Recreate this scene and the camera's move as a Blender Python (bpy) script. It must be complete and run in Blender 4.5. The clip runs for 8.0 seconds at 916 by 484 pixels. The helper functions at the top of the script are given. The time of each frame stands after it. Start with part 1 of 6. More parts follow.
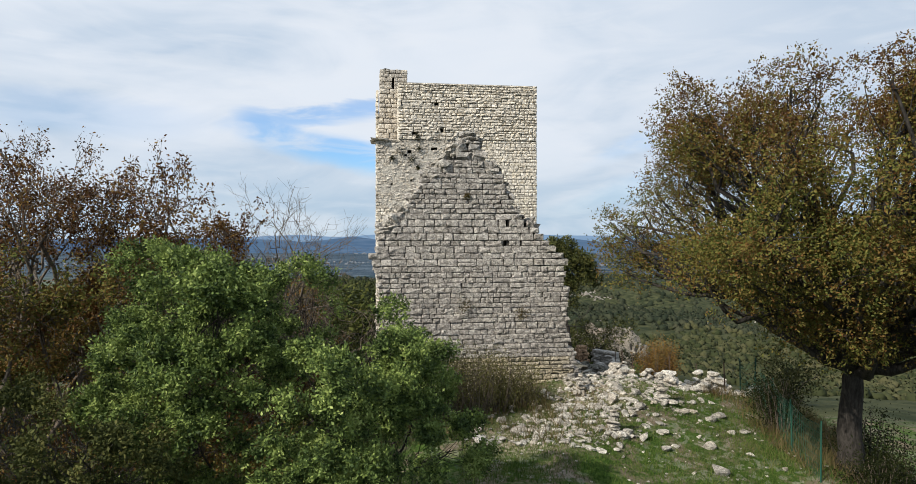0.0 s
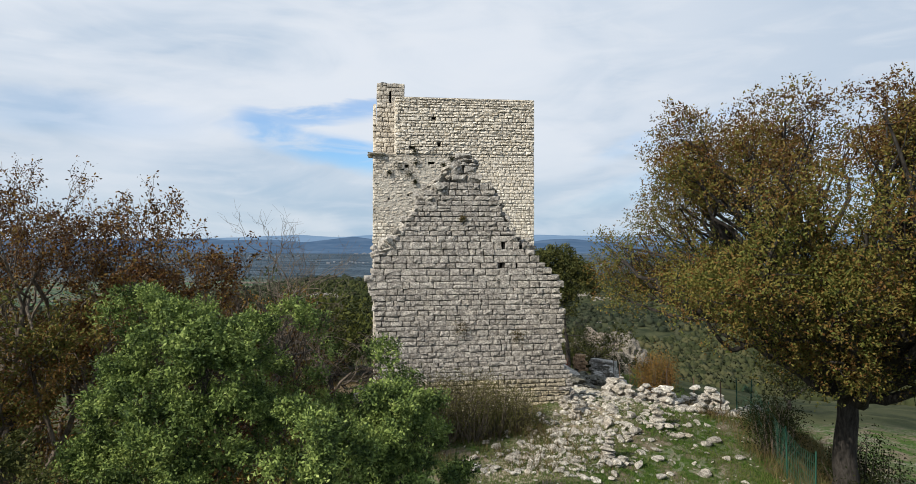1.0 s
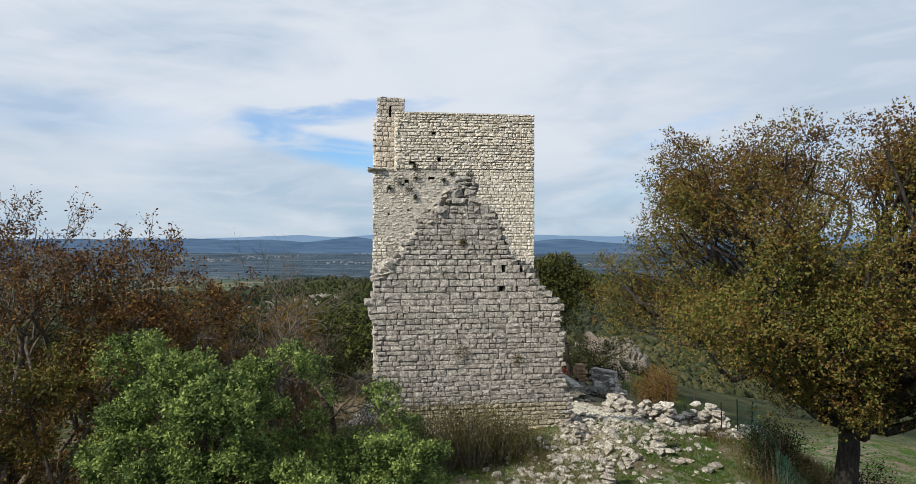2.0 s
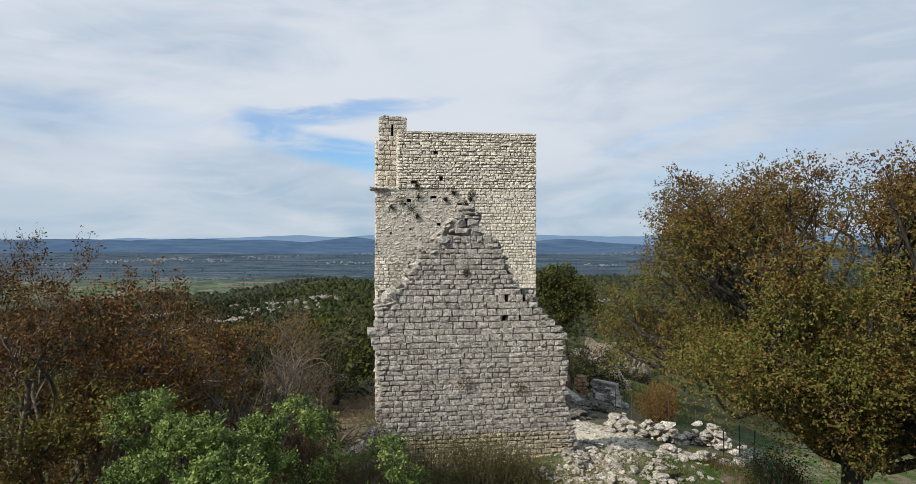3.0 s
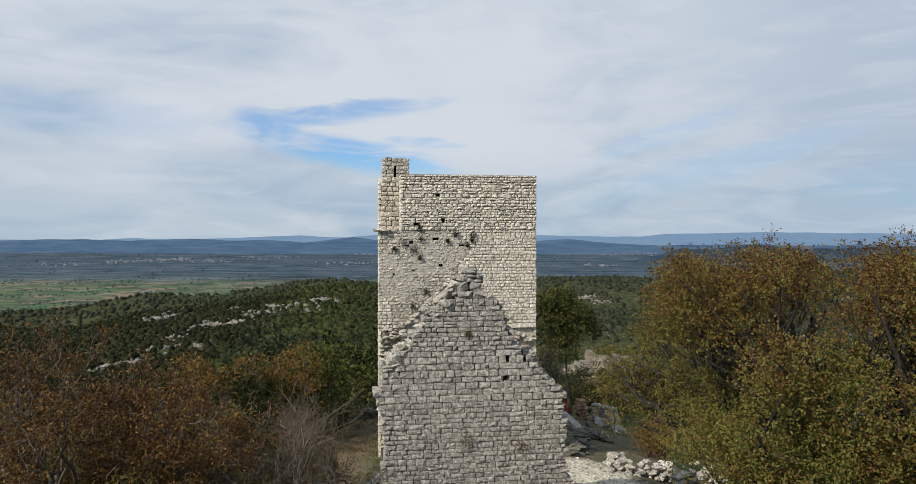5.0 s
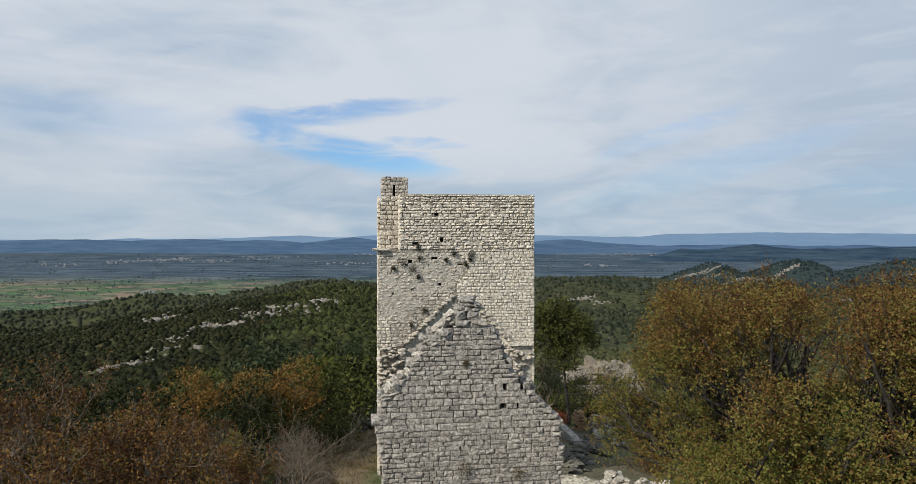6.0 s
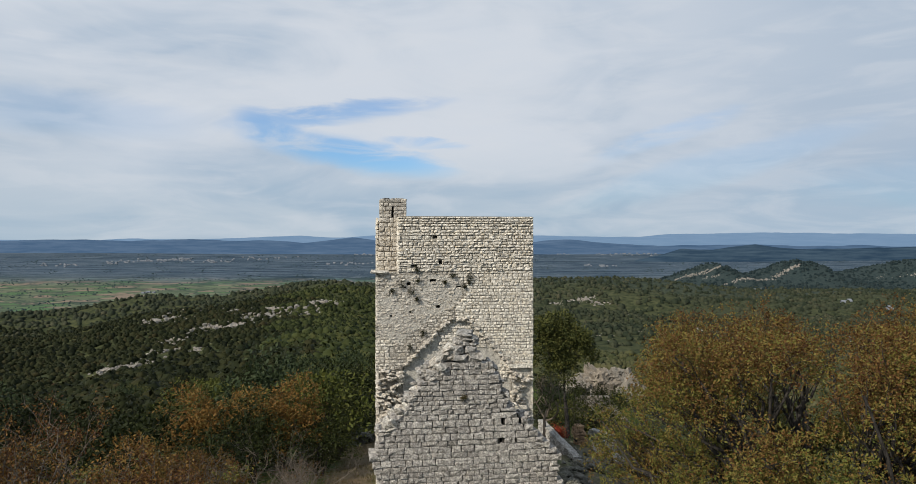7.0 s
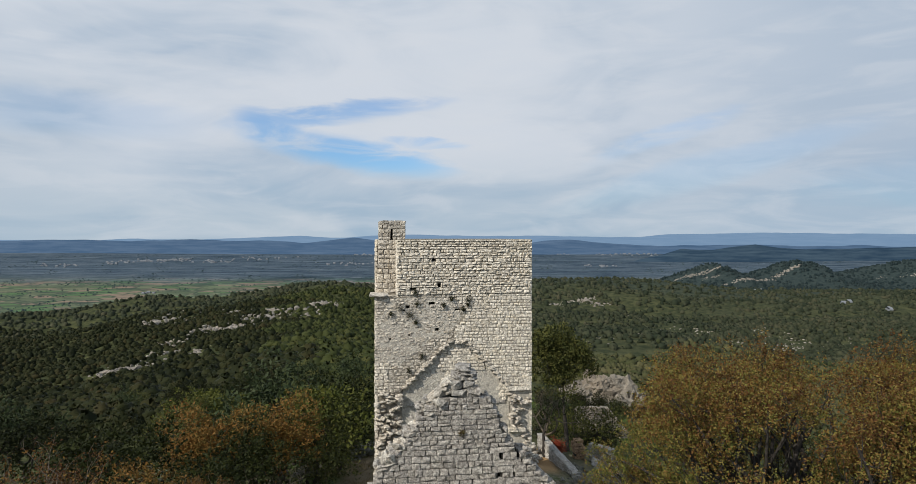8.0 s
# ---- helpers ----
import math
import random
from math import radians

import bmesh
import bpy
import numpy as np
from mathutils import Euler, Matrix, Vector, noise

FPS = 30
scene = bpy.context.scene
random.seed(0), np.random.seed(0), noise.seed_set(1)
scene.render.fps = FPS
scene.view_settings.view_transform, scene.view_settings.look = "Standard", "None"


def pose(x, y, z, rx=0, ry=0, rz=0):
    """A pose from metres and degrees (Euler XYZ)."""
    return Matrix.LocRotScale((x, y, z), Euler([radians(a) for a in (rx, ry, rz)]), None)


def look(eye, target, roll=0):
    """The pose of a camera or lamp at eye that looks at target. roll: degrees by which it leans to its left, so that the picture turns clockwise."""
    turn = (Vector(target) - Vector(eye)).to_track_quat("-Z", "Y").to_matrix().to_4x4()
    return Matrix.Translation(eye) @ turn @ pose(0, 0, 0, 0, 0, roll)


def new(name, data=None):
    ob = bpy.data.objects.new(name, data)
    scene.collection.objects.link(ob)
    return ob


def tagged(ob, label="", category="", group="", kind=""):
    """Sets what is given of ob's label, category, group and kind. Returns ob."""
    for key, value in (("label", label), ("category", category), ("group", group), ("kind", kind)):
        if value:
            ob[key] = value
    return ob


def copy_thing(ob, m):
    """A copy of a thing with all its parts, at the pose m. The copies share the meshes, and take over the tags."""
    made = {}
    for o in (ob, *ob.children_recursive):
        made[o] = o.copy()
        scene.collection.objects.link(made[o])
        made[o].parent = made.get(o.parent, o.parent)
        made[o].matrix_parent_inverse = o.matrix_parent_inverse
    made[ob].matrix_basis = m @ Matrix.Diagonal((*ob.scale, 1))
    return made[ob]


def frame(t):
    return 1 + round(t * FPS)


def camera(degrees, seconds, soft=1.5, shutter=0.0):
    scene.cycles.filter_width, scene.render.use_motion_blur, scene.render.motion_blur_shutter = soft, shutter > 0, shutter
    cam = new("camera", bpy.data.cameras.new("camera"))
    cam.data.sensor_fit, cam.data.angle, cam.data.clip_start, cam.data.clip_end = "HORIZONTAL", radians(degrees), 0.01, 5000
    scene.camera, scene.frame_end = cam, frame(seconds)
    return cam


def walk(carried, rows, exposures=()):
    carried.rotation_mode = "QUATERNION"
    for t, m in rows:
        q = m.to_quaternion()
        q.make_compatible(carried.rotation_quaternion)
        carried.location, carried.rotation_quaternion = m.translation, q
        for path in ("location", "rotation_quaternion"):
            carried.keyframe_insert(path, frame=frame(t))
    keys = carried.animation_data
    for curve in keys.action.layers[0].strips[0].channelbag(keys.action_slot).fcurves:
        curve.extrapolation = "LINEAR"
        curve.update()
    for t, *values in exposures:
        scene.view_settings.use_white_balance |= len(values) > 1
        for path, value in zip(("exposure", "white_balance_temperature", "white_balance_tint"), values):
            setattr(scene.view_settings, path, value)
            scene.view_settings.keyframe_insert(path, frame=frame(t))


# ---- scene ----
# A drone rises about seven metres in front of the tower, looking almost level.
cam = camera(73.0, 8.0, soft=0.6)
PITCH = -0.54
ROWS = [
    (0, 0.000, 0.000, 5.000),
    (0.5, 0.084, -0.003, 5.323),
    (1, 0.132, 0.028, 5.671),
    (1.5, 0.141, 0.079, 6.008),
    (3, 0.033, 0.047, 7.267),
    (3.5, -0.017, -0.041, 7.782),
    (4, -0.045, -0.170, 8.266),
    (4.5, -0.063, -0.330, 8.746),
    (6, 0.026, -0.675, 10.134),
    (6.5, 0.050, -0.621, 10.634),
    (7, 0.089, -0.589, 11.198),
    (7.5, 0.109, -0.598, 11.709),
    (8, 0.145, -0.636, 12.301),
]
walk(cam, [(t, pose(x, y, z, 90 + PITCH, 0, 0)) for t, x, y, z in ROWS],
     exposures=[(0.0, 0.09), (1.0, 0.04), (1.5, 0.02), (3.5, -0.12), (6.5, -0.2), (8.0, -0.22)])

# ---- light ----
SUN_TO = Vector((-1.05, -0.85, 1.0)).normalized()

world = bpy.data.worlds.new("sky")
scene.world = world
world.use_nodes = True


class Nodes:
    """A short way to write node trees."""

    def __init__(self, tree):
        self.tree = tree
        tree.nodes.clear()

    def add(self, kind, **sets):
        n = self.tree.nodes.new(kind)
        for key, value in sets.items():
            setattr(n, key, value)
        return n

    def link(self, a, b):
        self.tree.links.new(a, b)

    def put(self, socket, value):
        if isinstance(value, bpy.types.NodeSocket):
            self.link(value, socket)
        elif socket.type == "RGBA" and len(value) == 3:
            socket.default_value = (*value, 1)
        else:
            socket.default_value = value

    def math(self, op, a, b=0.0, c=0.0, clamp=False):
        n = self.add("ShaderNodeMath", operation=op, use_clamp=clamp)
        for s, v in zip(n.inputs, (a, b, c)):
            self.put(s, v)
        return n.outputs[0]

    def ramp(self, v, lo, hi, a=0.0, b=1.0):
        n = self.add("ShaderNodeMapRange", interpolation_type="SMOOTHSTEP")
        for s, x in zip(n.inputs, (v, lo, hi, a, b)):
            self.put(s, x)
        return n.outputs[0]

    def mix(self, f, a, b, blend="MIX"):
        n = self.add("ShaderNodeMix", data_type="RGBA", blend_type=blend, clamp_factor=True)
        self.put(n.inputs[0], f), self.put(n.inputs[6], a), self.put(n.inputs[7], b)
        return n.outputs[2]

    def noise(self, vec, scale, detail=4.0, rough=0.55, distort=0.0):
        n = self.add("ShaderNodeTexNoise")
        if vec is not None:
            self.link(vec, n.inputs["Vector"])
        n.inputs["Scale"].default_value, n.inputs["Detail"].default_value = scale, detail
        n.inputs["Roughness"].default_value, n.inputs["Distortion"].default_value = rough, distort
        return n.outputs["Fac"]

    def voronoi(self, vec, scale, feature="F1", out="Distance"):
        n = self.add("ShaderNodeTexVoronoi", feature=feature)
        self.link(vec, n.inputs["Vector"])
        n.inputs["Scale"].default_value = scale
        return n.outputs[out]

    def scaled(self, vec, x, y, z):
        n = self.add("ShaderNodeMapping")
        self.link(vec, n.inputs[0])
        n.inputs["Scale"].default_value = (x, y, z)
        return n.outputs[0]

    def combine(self, x, y, z):
        n = self.add("ShaderNodeCombineXYZ")
        for s, v in zip(n.inputs, (x, y, z)):
            self.put(s, v)
        return n.outputs[0]


def build_sky():
    """High thin cloud with one blue opening low over the valley."""
    w = Nodes(world.node_tree)
    sky = w.add("ShaderNodeTexSky", sky_type="NISHITA", sun_disc=False, sun_elevation=math.asin(SUN_TO.z),
                sun_rotation=math.atan2(SUN_TO.x, SUN_TO.y), altitude=300.0, dust_density=1.2)
    clear = w.mix(1.0, sky.outputs[0], (0.086, 0.127, 0.169), "MULTIPLY")
    xyz = w.add("ShaderNodeSeparateXYZ")
    w.link(w.add("ShaderNodeTexCoord").outputs["Generated"], xyz.inputs[0])
    x, y, z = xyz.outputs
    way = w.combine(x, y, w.math("MULTIPLY", z, 2.3))
    broad = w.noise(way, 1.6, 4.0, 0.5, 0.5)
    streak = w.noise(w.scaled(way, 1.0, 1.0, 1.6), 3.2, 5.0, 0.52, 0.8)
    fine = w.noise(w.scaled(way, 1.0, 1.0, 1.9), 7.0, 5.0, 0.55, 0.6)
    ahead = w.math("MAXIMUM", y, 0.05)
    az, el = w.math("DIVIDE", x, ahead), w.math("DIVIDE", z, ahead)
    tear = w.math("ADD", w.math("MULTIPLY", w.math("SUBTRACT", fine, 0.5), 0.035), w.math("MULTIPLY", w.math("SUBTRACT", streak, 0.5), 0.04))

    def opening(a0, e0, wide, tall, tilt):
        """A torn blue gap in the cloud, by azimuth and height."""
        da = w.math("ADD", az, -a0)
        u = w.math("DIVIDE", w.math("ADD", da, w.math("MULTIPLY", tear, 1.5)), wide)
        e = w.math("ADD", w.math("ADD", w.math("MULTIPLY_ADD", da, tilt, -e0), el), tear)
        v = w.math("DIVIDE", e, tall)
        return w.ramp(w.math("ADD", w.math("MULTIPLY", u, u), w.math("MULTIPLY", v, v)), 1.5, 0.1)

    gap = w.math("MAXIMUM", w.math("MULTIPLY", opening(-0.21, 0.196, 0.18, 0.016, -0.09), 0.75), opening(-0.165, 0.131, 0.16, 0.031, 0.13))
    gap = w.math("MAXIMUM", gap, w.math("MULTIPLY", opening(-0.30, 0.170, 0.07, 0.030, 0.3), 0.85))
    gap = w.math("MAXIMUM", gap, w.math("MULTIPLY", opening(-0.045, 0.156, 0.07, 0.009, 0.05), 0.6))
    gap = w.math("MAXIMUM", gap, w.math("MULTIPLY", opening(0.34, 0.165, 0.12, 0.020, -0.35), 0.25))
    gap = w.math("MULTIPLY", gap, w.ramp(fine, 0.64, 0.42, 0.35, 1.0))
    gap = w.math("MAXIMUM", gap, w.math("MULTIPLY", opening(0.42, 0.115, 0.26, 0.03, -0.28), 0.16))
    gap = w.math("MAXIMUM", gap, w.math("MULTIPLY", opening(-0.62, 0.20, 0.22, 0.04, 0.1), 0.22))
    low = w.ramp(el, 0.0, 0.17)
    mass = w.math("ADD", w.math("MULTIPLY", broad, 0.6), w.math("MULTIPLY", streak, 0.4))
    white = w.mix(w.ramp(mass, 0.36, 0.62), (0.41, 0.535, 0.685), (0.73, 0.785, 0.865))
    white = w.mix(w.ramp(az, 0.05, 0.7, 0.0, 0.75), white, (0.45, 0.56, 0.70))
    white = w.mix(w.math("MULTIPLY", w.ramp(az, -0.45, -0.8), w.ramp(el, 0.32, 0.18, 0.0, 0.5)), white, (0.44, 0.55, 0.67))
    haze = w.mix(w.ramp(streak, 0.35, 0.62), (0.40, 0.54, 0.68), (0.55, 0.65, 0.745))
    haze = w.mix(w.ramp(az, 0.1, 0.6, 0.0, 0.6), haze, (0.38, 0.52, 0.68))
    veil = w.mix(low, haze, white)
    veil = w.mix(w.ramp(fine, 0.42, 0.68, 0.0, 0.35), veil, (0.76, 0.80, 0.86))
    cover = w.math("MULTIPLY", w.math("MULTIPLY_ADD", gap, -0.92, 1.0), w.ramp(mass, 0.30, 0.5, 0.82, 1.0))
    seen = w.mix(cover, clear, veil)
    ground_dark = w.mix(w.ramp(z, -0.08, -0.01), (0.10, 0.12, 0.12), seen)
    bg = w.add("ShaderNodeBackground")
    w.link(ground_dark, bg.inputs[0])
    bg.inputs[1].default_value = 1.0
    w.link(bg.outputs[0], w.add("ShaderNodeOutputWorld").inputs[0])


build_sky()
sun_data = bpy.data.lights.new("sun", "SUN")
sun_data.energy, sun_data.angle, sun_data.color = 5.0, radians(0.6), (1.0, 0.935, 0.83)
sun = new("sun", sun_data)
sun.matrix_world = look(SUN_TO * 100, (0, 0, 0))

# ---- materials ----


def material(name):
    m = bpy.data.materials.new(name)
    m.use_nodes = True
    return m, Nodes(m.node_tree)


def finish(n, colour, rough=0.9, bump=None, strength=0.5, distance=0.02, translucent=0.0, spec=0.2):
    b = n.add("ShaderNodeBsdfPrincipled")
    n.put(b.inputs["Base Color"], colour), n.put(b.inputs["Roughness"], rough)
    b.inputs["Specular IOR Level"].default_value = spec
    if bump is not None:
        k = n.add("ShaderNodeBump")
        k.inputs["Strength"].default_value, k.inputs["Distance"].default_value = strength, distance
        n.link(bump, k.inputs["Height"]), n.link(k.outputs[0], b.inputs["Normal"])
    shader = b.outputs[0]
    if translucent:
        tr = n.add("ShaderNodeBsdfTranslucent")
        n.put(tr.inputs[0], colour)
        mx = n.add("ShaderNodeMixShader")
        mx.inputs[0].default_value = translucent
        n.link(shader, mx.inputs[1]), n.link(tr.outputs[0], mx.inputs[2])
        shader = mx.outputs[0]
    n.link(shader, n.add("ShaderNodeOutputMaterial").inputs[0])


def place(n):
    return n.add("ShaderNodeNewGeometry").outputs["Position"]


def pick(n):
    """A random number for each object and each loose piece."""
    a = n.add("ShaderNodeObjectInfo").outputs["Random"]
    b = n.add("ShaderNodeNewGeometry").outputs["Random Per Island"]
    return n.math("FRACT", n.math("ADD", n.math("MULTIPLY", a, 7.31), b))


def stone(name, pale, dark, warm, stain, grain=1.0, stains=0.5):
    """Limestone: each block its own tone, grain, pits, and weather stains over the blocks."""
    m, n = material(name)
    p = place(n)
    r = pick(n)
    col = n.mix(r, dark, pale)
    col = n.mix(n.ramp(n.math("FRACT", n.math("MULTIPLY", r, 13.7)), 0.55, 1.0, 0.0, 0.75), col, warm)
    big = n.noise(p, 0.55, 5.0, 0.6, 0.4)
    mid = n.noise(p, 5.5, 5.0, 0.7)
    small = n.noise(p, 28.0, 6.0, 0.8)
    col = n.mix(n.math("MULTIPLY", n.ramp(big, 0.45, 0.68), stains), col, stain)
    col = n.mix(n.ramp(mid, 0.50, 0.70, 0.0, 0.55), col, stain)
    col = n.mix(n.ramp(small, 0.48, 0.62, 0.0, 0.8), col, pale)
    blot = n.noise(p, 9.0, 6.0, 0.75, 0.3)
    col = n.mix(1.0, col, n.mix(n.ramp(blot, 0.40, 0.60), (0.60, 0.59, 0.58), (1.20, 1.19, 1.18)), "MULTIPLY")
    col = n.mix(n.ramp(n.noise(p, 17.0, 5.0, 0.75), 0.52, 0.62, 0.0, 0.85), col, tuple(v * 0.45 for v in dark))
    h = n.math("ADD", n.math("MULTIPLY", small, 0.7), mid)
    finish(n, col, 0.95, h, 1.0 * grain, 0.075, spec=0.08)
    return m


def bark(name, a, b):
    m, n = material(name)
    p = place(n)
    g = n.noise(n.scaled(p, 9.0, 9.0, 2.5), 2.0, 6.0, 0.7)
    finish(n, n.mix(n.ramp(g, 0.3, 0.7), a, b), 0.95, g, 0.8, 0.02)
    return m


def leaf(name, colours, patch=0.6, gloss=0.6, turned=None, each=0.65):
    """Leaves: each its own tone, and patches of the crown that have turned."""
    m, n = material(name)
    r = pick(n)
    p = place(n)
    f = n.math("ADD", n.math("MULTIPLY", r, each), n.math("MULTIPLY", n.ramp(n.noise(p, patch, 3.0, 0.6), 0.3, 0.7), 1.0 - each))
    if turned:  # the top of the crown has turned first
        up = n.add("ShaderNodeSeparateXYZ")
        n.link(p, up.inputs[0])
        f = n.math("ADD", f, n.ramp(up.outputs[2], turned[0], turned[1], -0.05, 0.28), clamp=True)
    cr = n.add("ShaderNodeValToRGB")
    el = cr.color_ramp.elements
    while len(el) < len(colours):
        el.new(0.5)
    for i, (e, c) in enumerate(zip(el, colours)):
        e.position, e.color = i / (len(colours) - 1), (*c, 1)
    n.link(f, cr.inputs[0])
    finish(n, cr.outputs[0], gloss, None, translucent=0.14, spec=0.08)
    return m


M_GABLE = stone("grey_limestone_blocks", (0.72, 0.68, 0.62), (0.49, 0.457, 0.418), (0.58, 0.535, 0.47), (0.33, 0.308, 0.282), 1.4, 0.35)
M_TOWER = stone("cream_limestone_blocks", (0.90, 0.84, 0.73), (0.71, 0.655, 0.56), (0.80, 0.715, 0.57), (0.54, 0.50, 0.44), 0.8, 0.3)
M_GABLE_LOW = stone("ochre_stained_blocks", (0.70, 0.63, 0.50), (0.44, 0.39, 0.29), (0.60, 0.50, 0.33), (0.32, 0.29, 0.22), 1.0, 0.5)
M_WEATHER = stone("greyed_cream_masonry", (0.78, 0.72, 0.62), (0.54, 0.495, 0.43), (0.66, 0.58, 0.46), (0.38, 0.355, 0.32), 1.0, 0.5)
M_ROUGH = stone("weathered_grey_masonry", (0.58, 0.555, 0.51), (0.38, 0.36, 0.33), (0.53, 0.48, 0.41), (0.30, 0.29, 0.275), 1.2, 0.5)
M_WHITE = stone("pale_broken_limestone", (0.78, 0.74, 0.66), (0.42, 0.39, 0.34), (0.52, 0.45, 0.36), (0.25, 0.24, 0.22), 1.0, 0.5)
M_MOSSY = stone("mossy_field_stone", (0.25, 0.24, 0.21), (0.12, 0.115, 0.095), (0.16, 0.15, 0.10), (0.07, 0.075, 0.05), 1.0, 0.6)
M_OUTCROP = stone("sunlit_outcrop_limestone", (0.38, 0.35, 0.31), (0.23, 0.21, 0.185), (0.30, 0.25, 0.20), (0.19, 0.18, 0.165), 1.0, 0.4)
M_CRAG = stone("bare_crag_limestone", (0.36, 0.325, 0.27), (0.18, 0.163, 0.14), (0.26, 0.21, 0.155), (0.09, 0.085, 0.075), 1.0, 0.6)
M_ORANGE = stone("rust_stained_stone", (0.56, 0.38, 0.24), (0.38, 0.24, 0.15), (0.55, 0.36, 0.20), (0.26, 0.20, 0.15), 1.0, 0.4)


def mortar(name, a, b):
    m, n = material(name)
    p = place(n)
    g = n.noise(p, 14.0, 6.0, 0.75)
    k = n.noise(p, 3.5, 5.0, 0.7)
    c = n.mix(n.ramp(g, 0.38, 0.62), a, b)
    c = n.mix(n.ramp(k, 0.5, 0.68, 0.0, 0.6), c, tuple(v * 0.55 for v in a))
    finish(n, c, 0.97, n.math("ADD", g, n.math("MULTIPLY", k, 1.5)), 1.0, 0.06, spec=0.05)
    return m


M_MORTAR = mortar("earthy_joint_fill", (0.045, 0.041, 0.036), (0.12, 0.11, 0.097))
M_CREAM_MORTAR = mortar("pale_lime_mortar", (0.20, 0.18, 0.15), (0.42, 0.385, 0.32))
M_PLASTER = mortar("weathered_lime_render", (0.40, 0.375, 0.33), (0.68, 0.635, 0.55))
M_BARK = bark("oak_bark", (0.016, 0.014, 0.012), (0.060, 0.053, 0.046))
M_TWIG = bark("grey_twig_bark", (0.060, 0.048, 0.037), (0.19, 0.155, 0.12))
M_GREEN = leaf("fresh_evergreen_leaf", [(0.012, 0.022, 0.009), (0.058, 0.090, 0.028), (0.175, 0.235, 0.060), (0.37, 0.43, 0.14)], 3.2, 0.5, each=0.4)
M_OAK = leaf("turning_oak_leaf", [(0.036, 0.050, 0.012), (0.092, 0.105, 0.024), (0.165, 0.138, 0.036), (0.135, 0.070, 0.022), (0.058, 0.027, 0.012)], 0.8, 0.6, (5.4, 9.4), 0.6)
M_OCHRE = leaf("ochre_oak_leaf", [(0.050, 0.050, 0.014), (0.145, 0.105, 0.028), (0.20, 0.115, 0.032), (0.10, 0.045, 0.016), (0.05, 0.022, 0.010)], 0.9, 0.6, (2.6, 6.2))
M_OLIVE = leaf("olive_evergreen_leaf", [(0.014, 0.020, 0.007), (0.042, 0.050, 0.015), (0.085, 0.088, 0.025), (0.13, 0.115, 0.038)], 1.6, 0.6, each=0.5)
M_RUST = leaf("rust_oak_leaf", [(0.045, 0.040, 0.011), (0.092, 0.062, 0.017), (0.115, 0.052, 0.016), (0.060, 0.024, 0.010)], 0.7)
M_ORANGELEAF = leaf("orange_autumn_leaf", [(0.065, 0.058, 0.018), (0.14, 0.092, 0.026), (0.19, 0.098, 0.027), (0.11, 0.052, 0.019)], 0.4)
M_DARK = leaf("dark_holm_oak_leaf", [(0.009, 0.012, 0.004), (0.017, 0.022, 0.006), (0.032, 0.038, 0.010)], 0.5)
M_SCRUB = leaf("scrub_oak_leaf", [(0.007, 0.010, 0.004), (0.013, 0.017, 0.006), (0.025, 0.028, 0.010), (0.036, 0.030, 0.012)], 0.03, 0.7)
M_GREENSCRUB = leaf("olive_scrub_leaf", [(0.012, 0.017, 0.006), (0.026, 0.034, 0.011), (0.046, 0.055, 0.017), (0.070, 0.070, 0.024)], 0.04, 0.7)
# far scrub: a little blue haze mixed into the leaf colour
M_FARSCRUB = leaf("hazed_scrub_leaf", [(0.018, 0.026, 0.016), (0.031, 0.039, 0.023), (0.048, 0.054, 0.032), (0.072, 0.070, 0.042)], 0.014, 0.8)
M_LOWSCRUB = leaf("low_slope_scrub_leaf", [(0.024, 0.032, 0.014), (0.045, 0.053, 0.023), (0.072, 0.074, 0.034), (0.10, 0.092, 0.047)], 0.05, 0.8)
# remote woods: haze painted in as a bluer leaf colour
M_HAZEWOOD = leaf("hazed_wood_leaf", [(0.013, 0.024, 0.027), (0.021, 0.034, 0.036), (0.030, 0.043, 0.043)], 0.008, 0.9)
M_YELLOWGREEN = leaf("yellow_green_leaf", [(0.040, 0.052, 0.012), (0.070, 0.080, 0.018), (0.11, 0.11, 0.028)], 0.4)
# valley hedges: the bluest leaf tone, carrying the haze of distance
M_VALLEYTREE = leaf("hazed_hedge_leaf", [(0.028, 0.046, 0.052), (0.038, 0.060, 0.064), (0.05, 0.072, 0.076)], 0.004, 0.9)
M_GRASS = leaf("grass_blade", [(0.032, 0.068, 0.012), (0.058, 0.110, 0.018), (0.10, 0.135, 0.032), (0.18, 0.15, 0.07)], 0.5, 0.6)
M_DRYGRASS = leaf("dry_grass_blade", [(0.085, 0.062, 0.030), (0.17, 0.125, 0.062), (0.075, 0.075, 0.025), (0.12, 0.062, 0.034)], 0.7, 0.7)


def plain(name, colour, rough=0.6, metal=0.0):
    m, n = material(name)
    p = place(n)
    c = n.mix(n.ramp(n.noise(p, 6.0, 4.0), 0.3, 0.7, 0.0, 0.35), colour, tuple(v * 0.6 for v in colour))
    finish(n, c, rough)
    m.node_tree.nodes["Principled BSDF"].inputs["Metallic"].default_value = metal
    return m


M_IRON = plain("rusty_iron", (0.12, 0.08, 0.06), 0.7, 0.3)
M_NET = plain("green_plastic_net", (0.02, 0.075, 0.05), 0.6)
# near-black carried only by the hole-cutting boxes
M_VOID = plain("cutter_black", (0.02, 0.02, 0.02), 1.0)


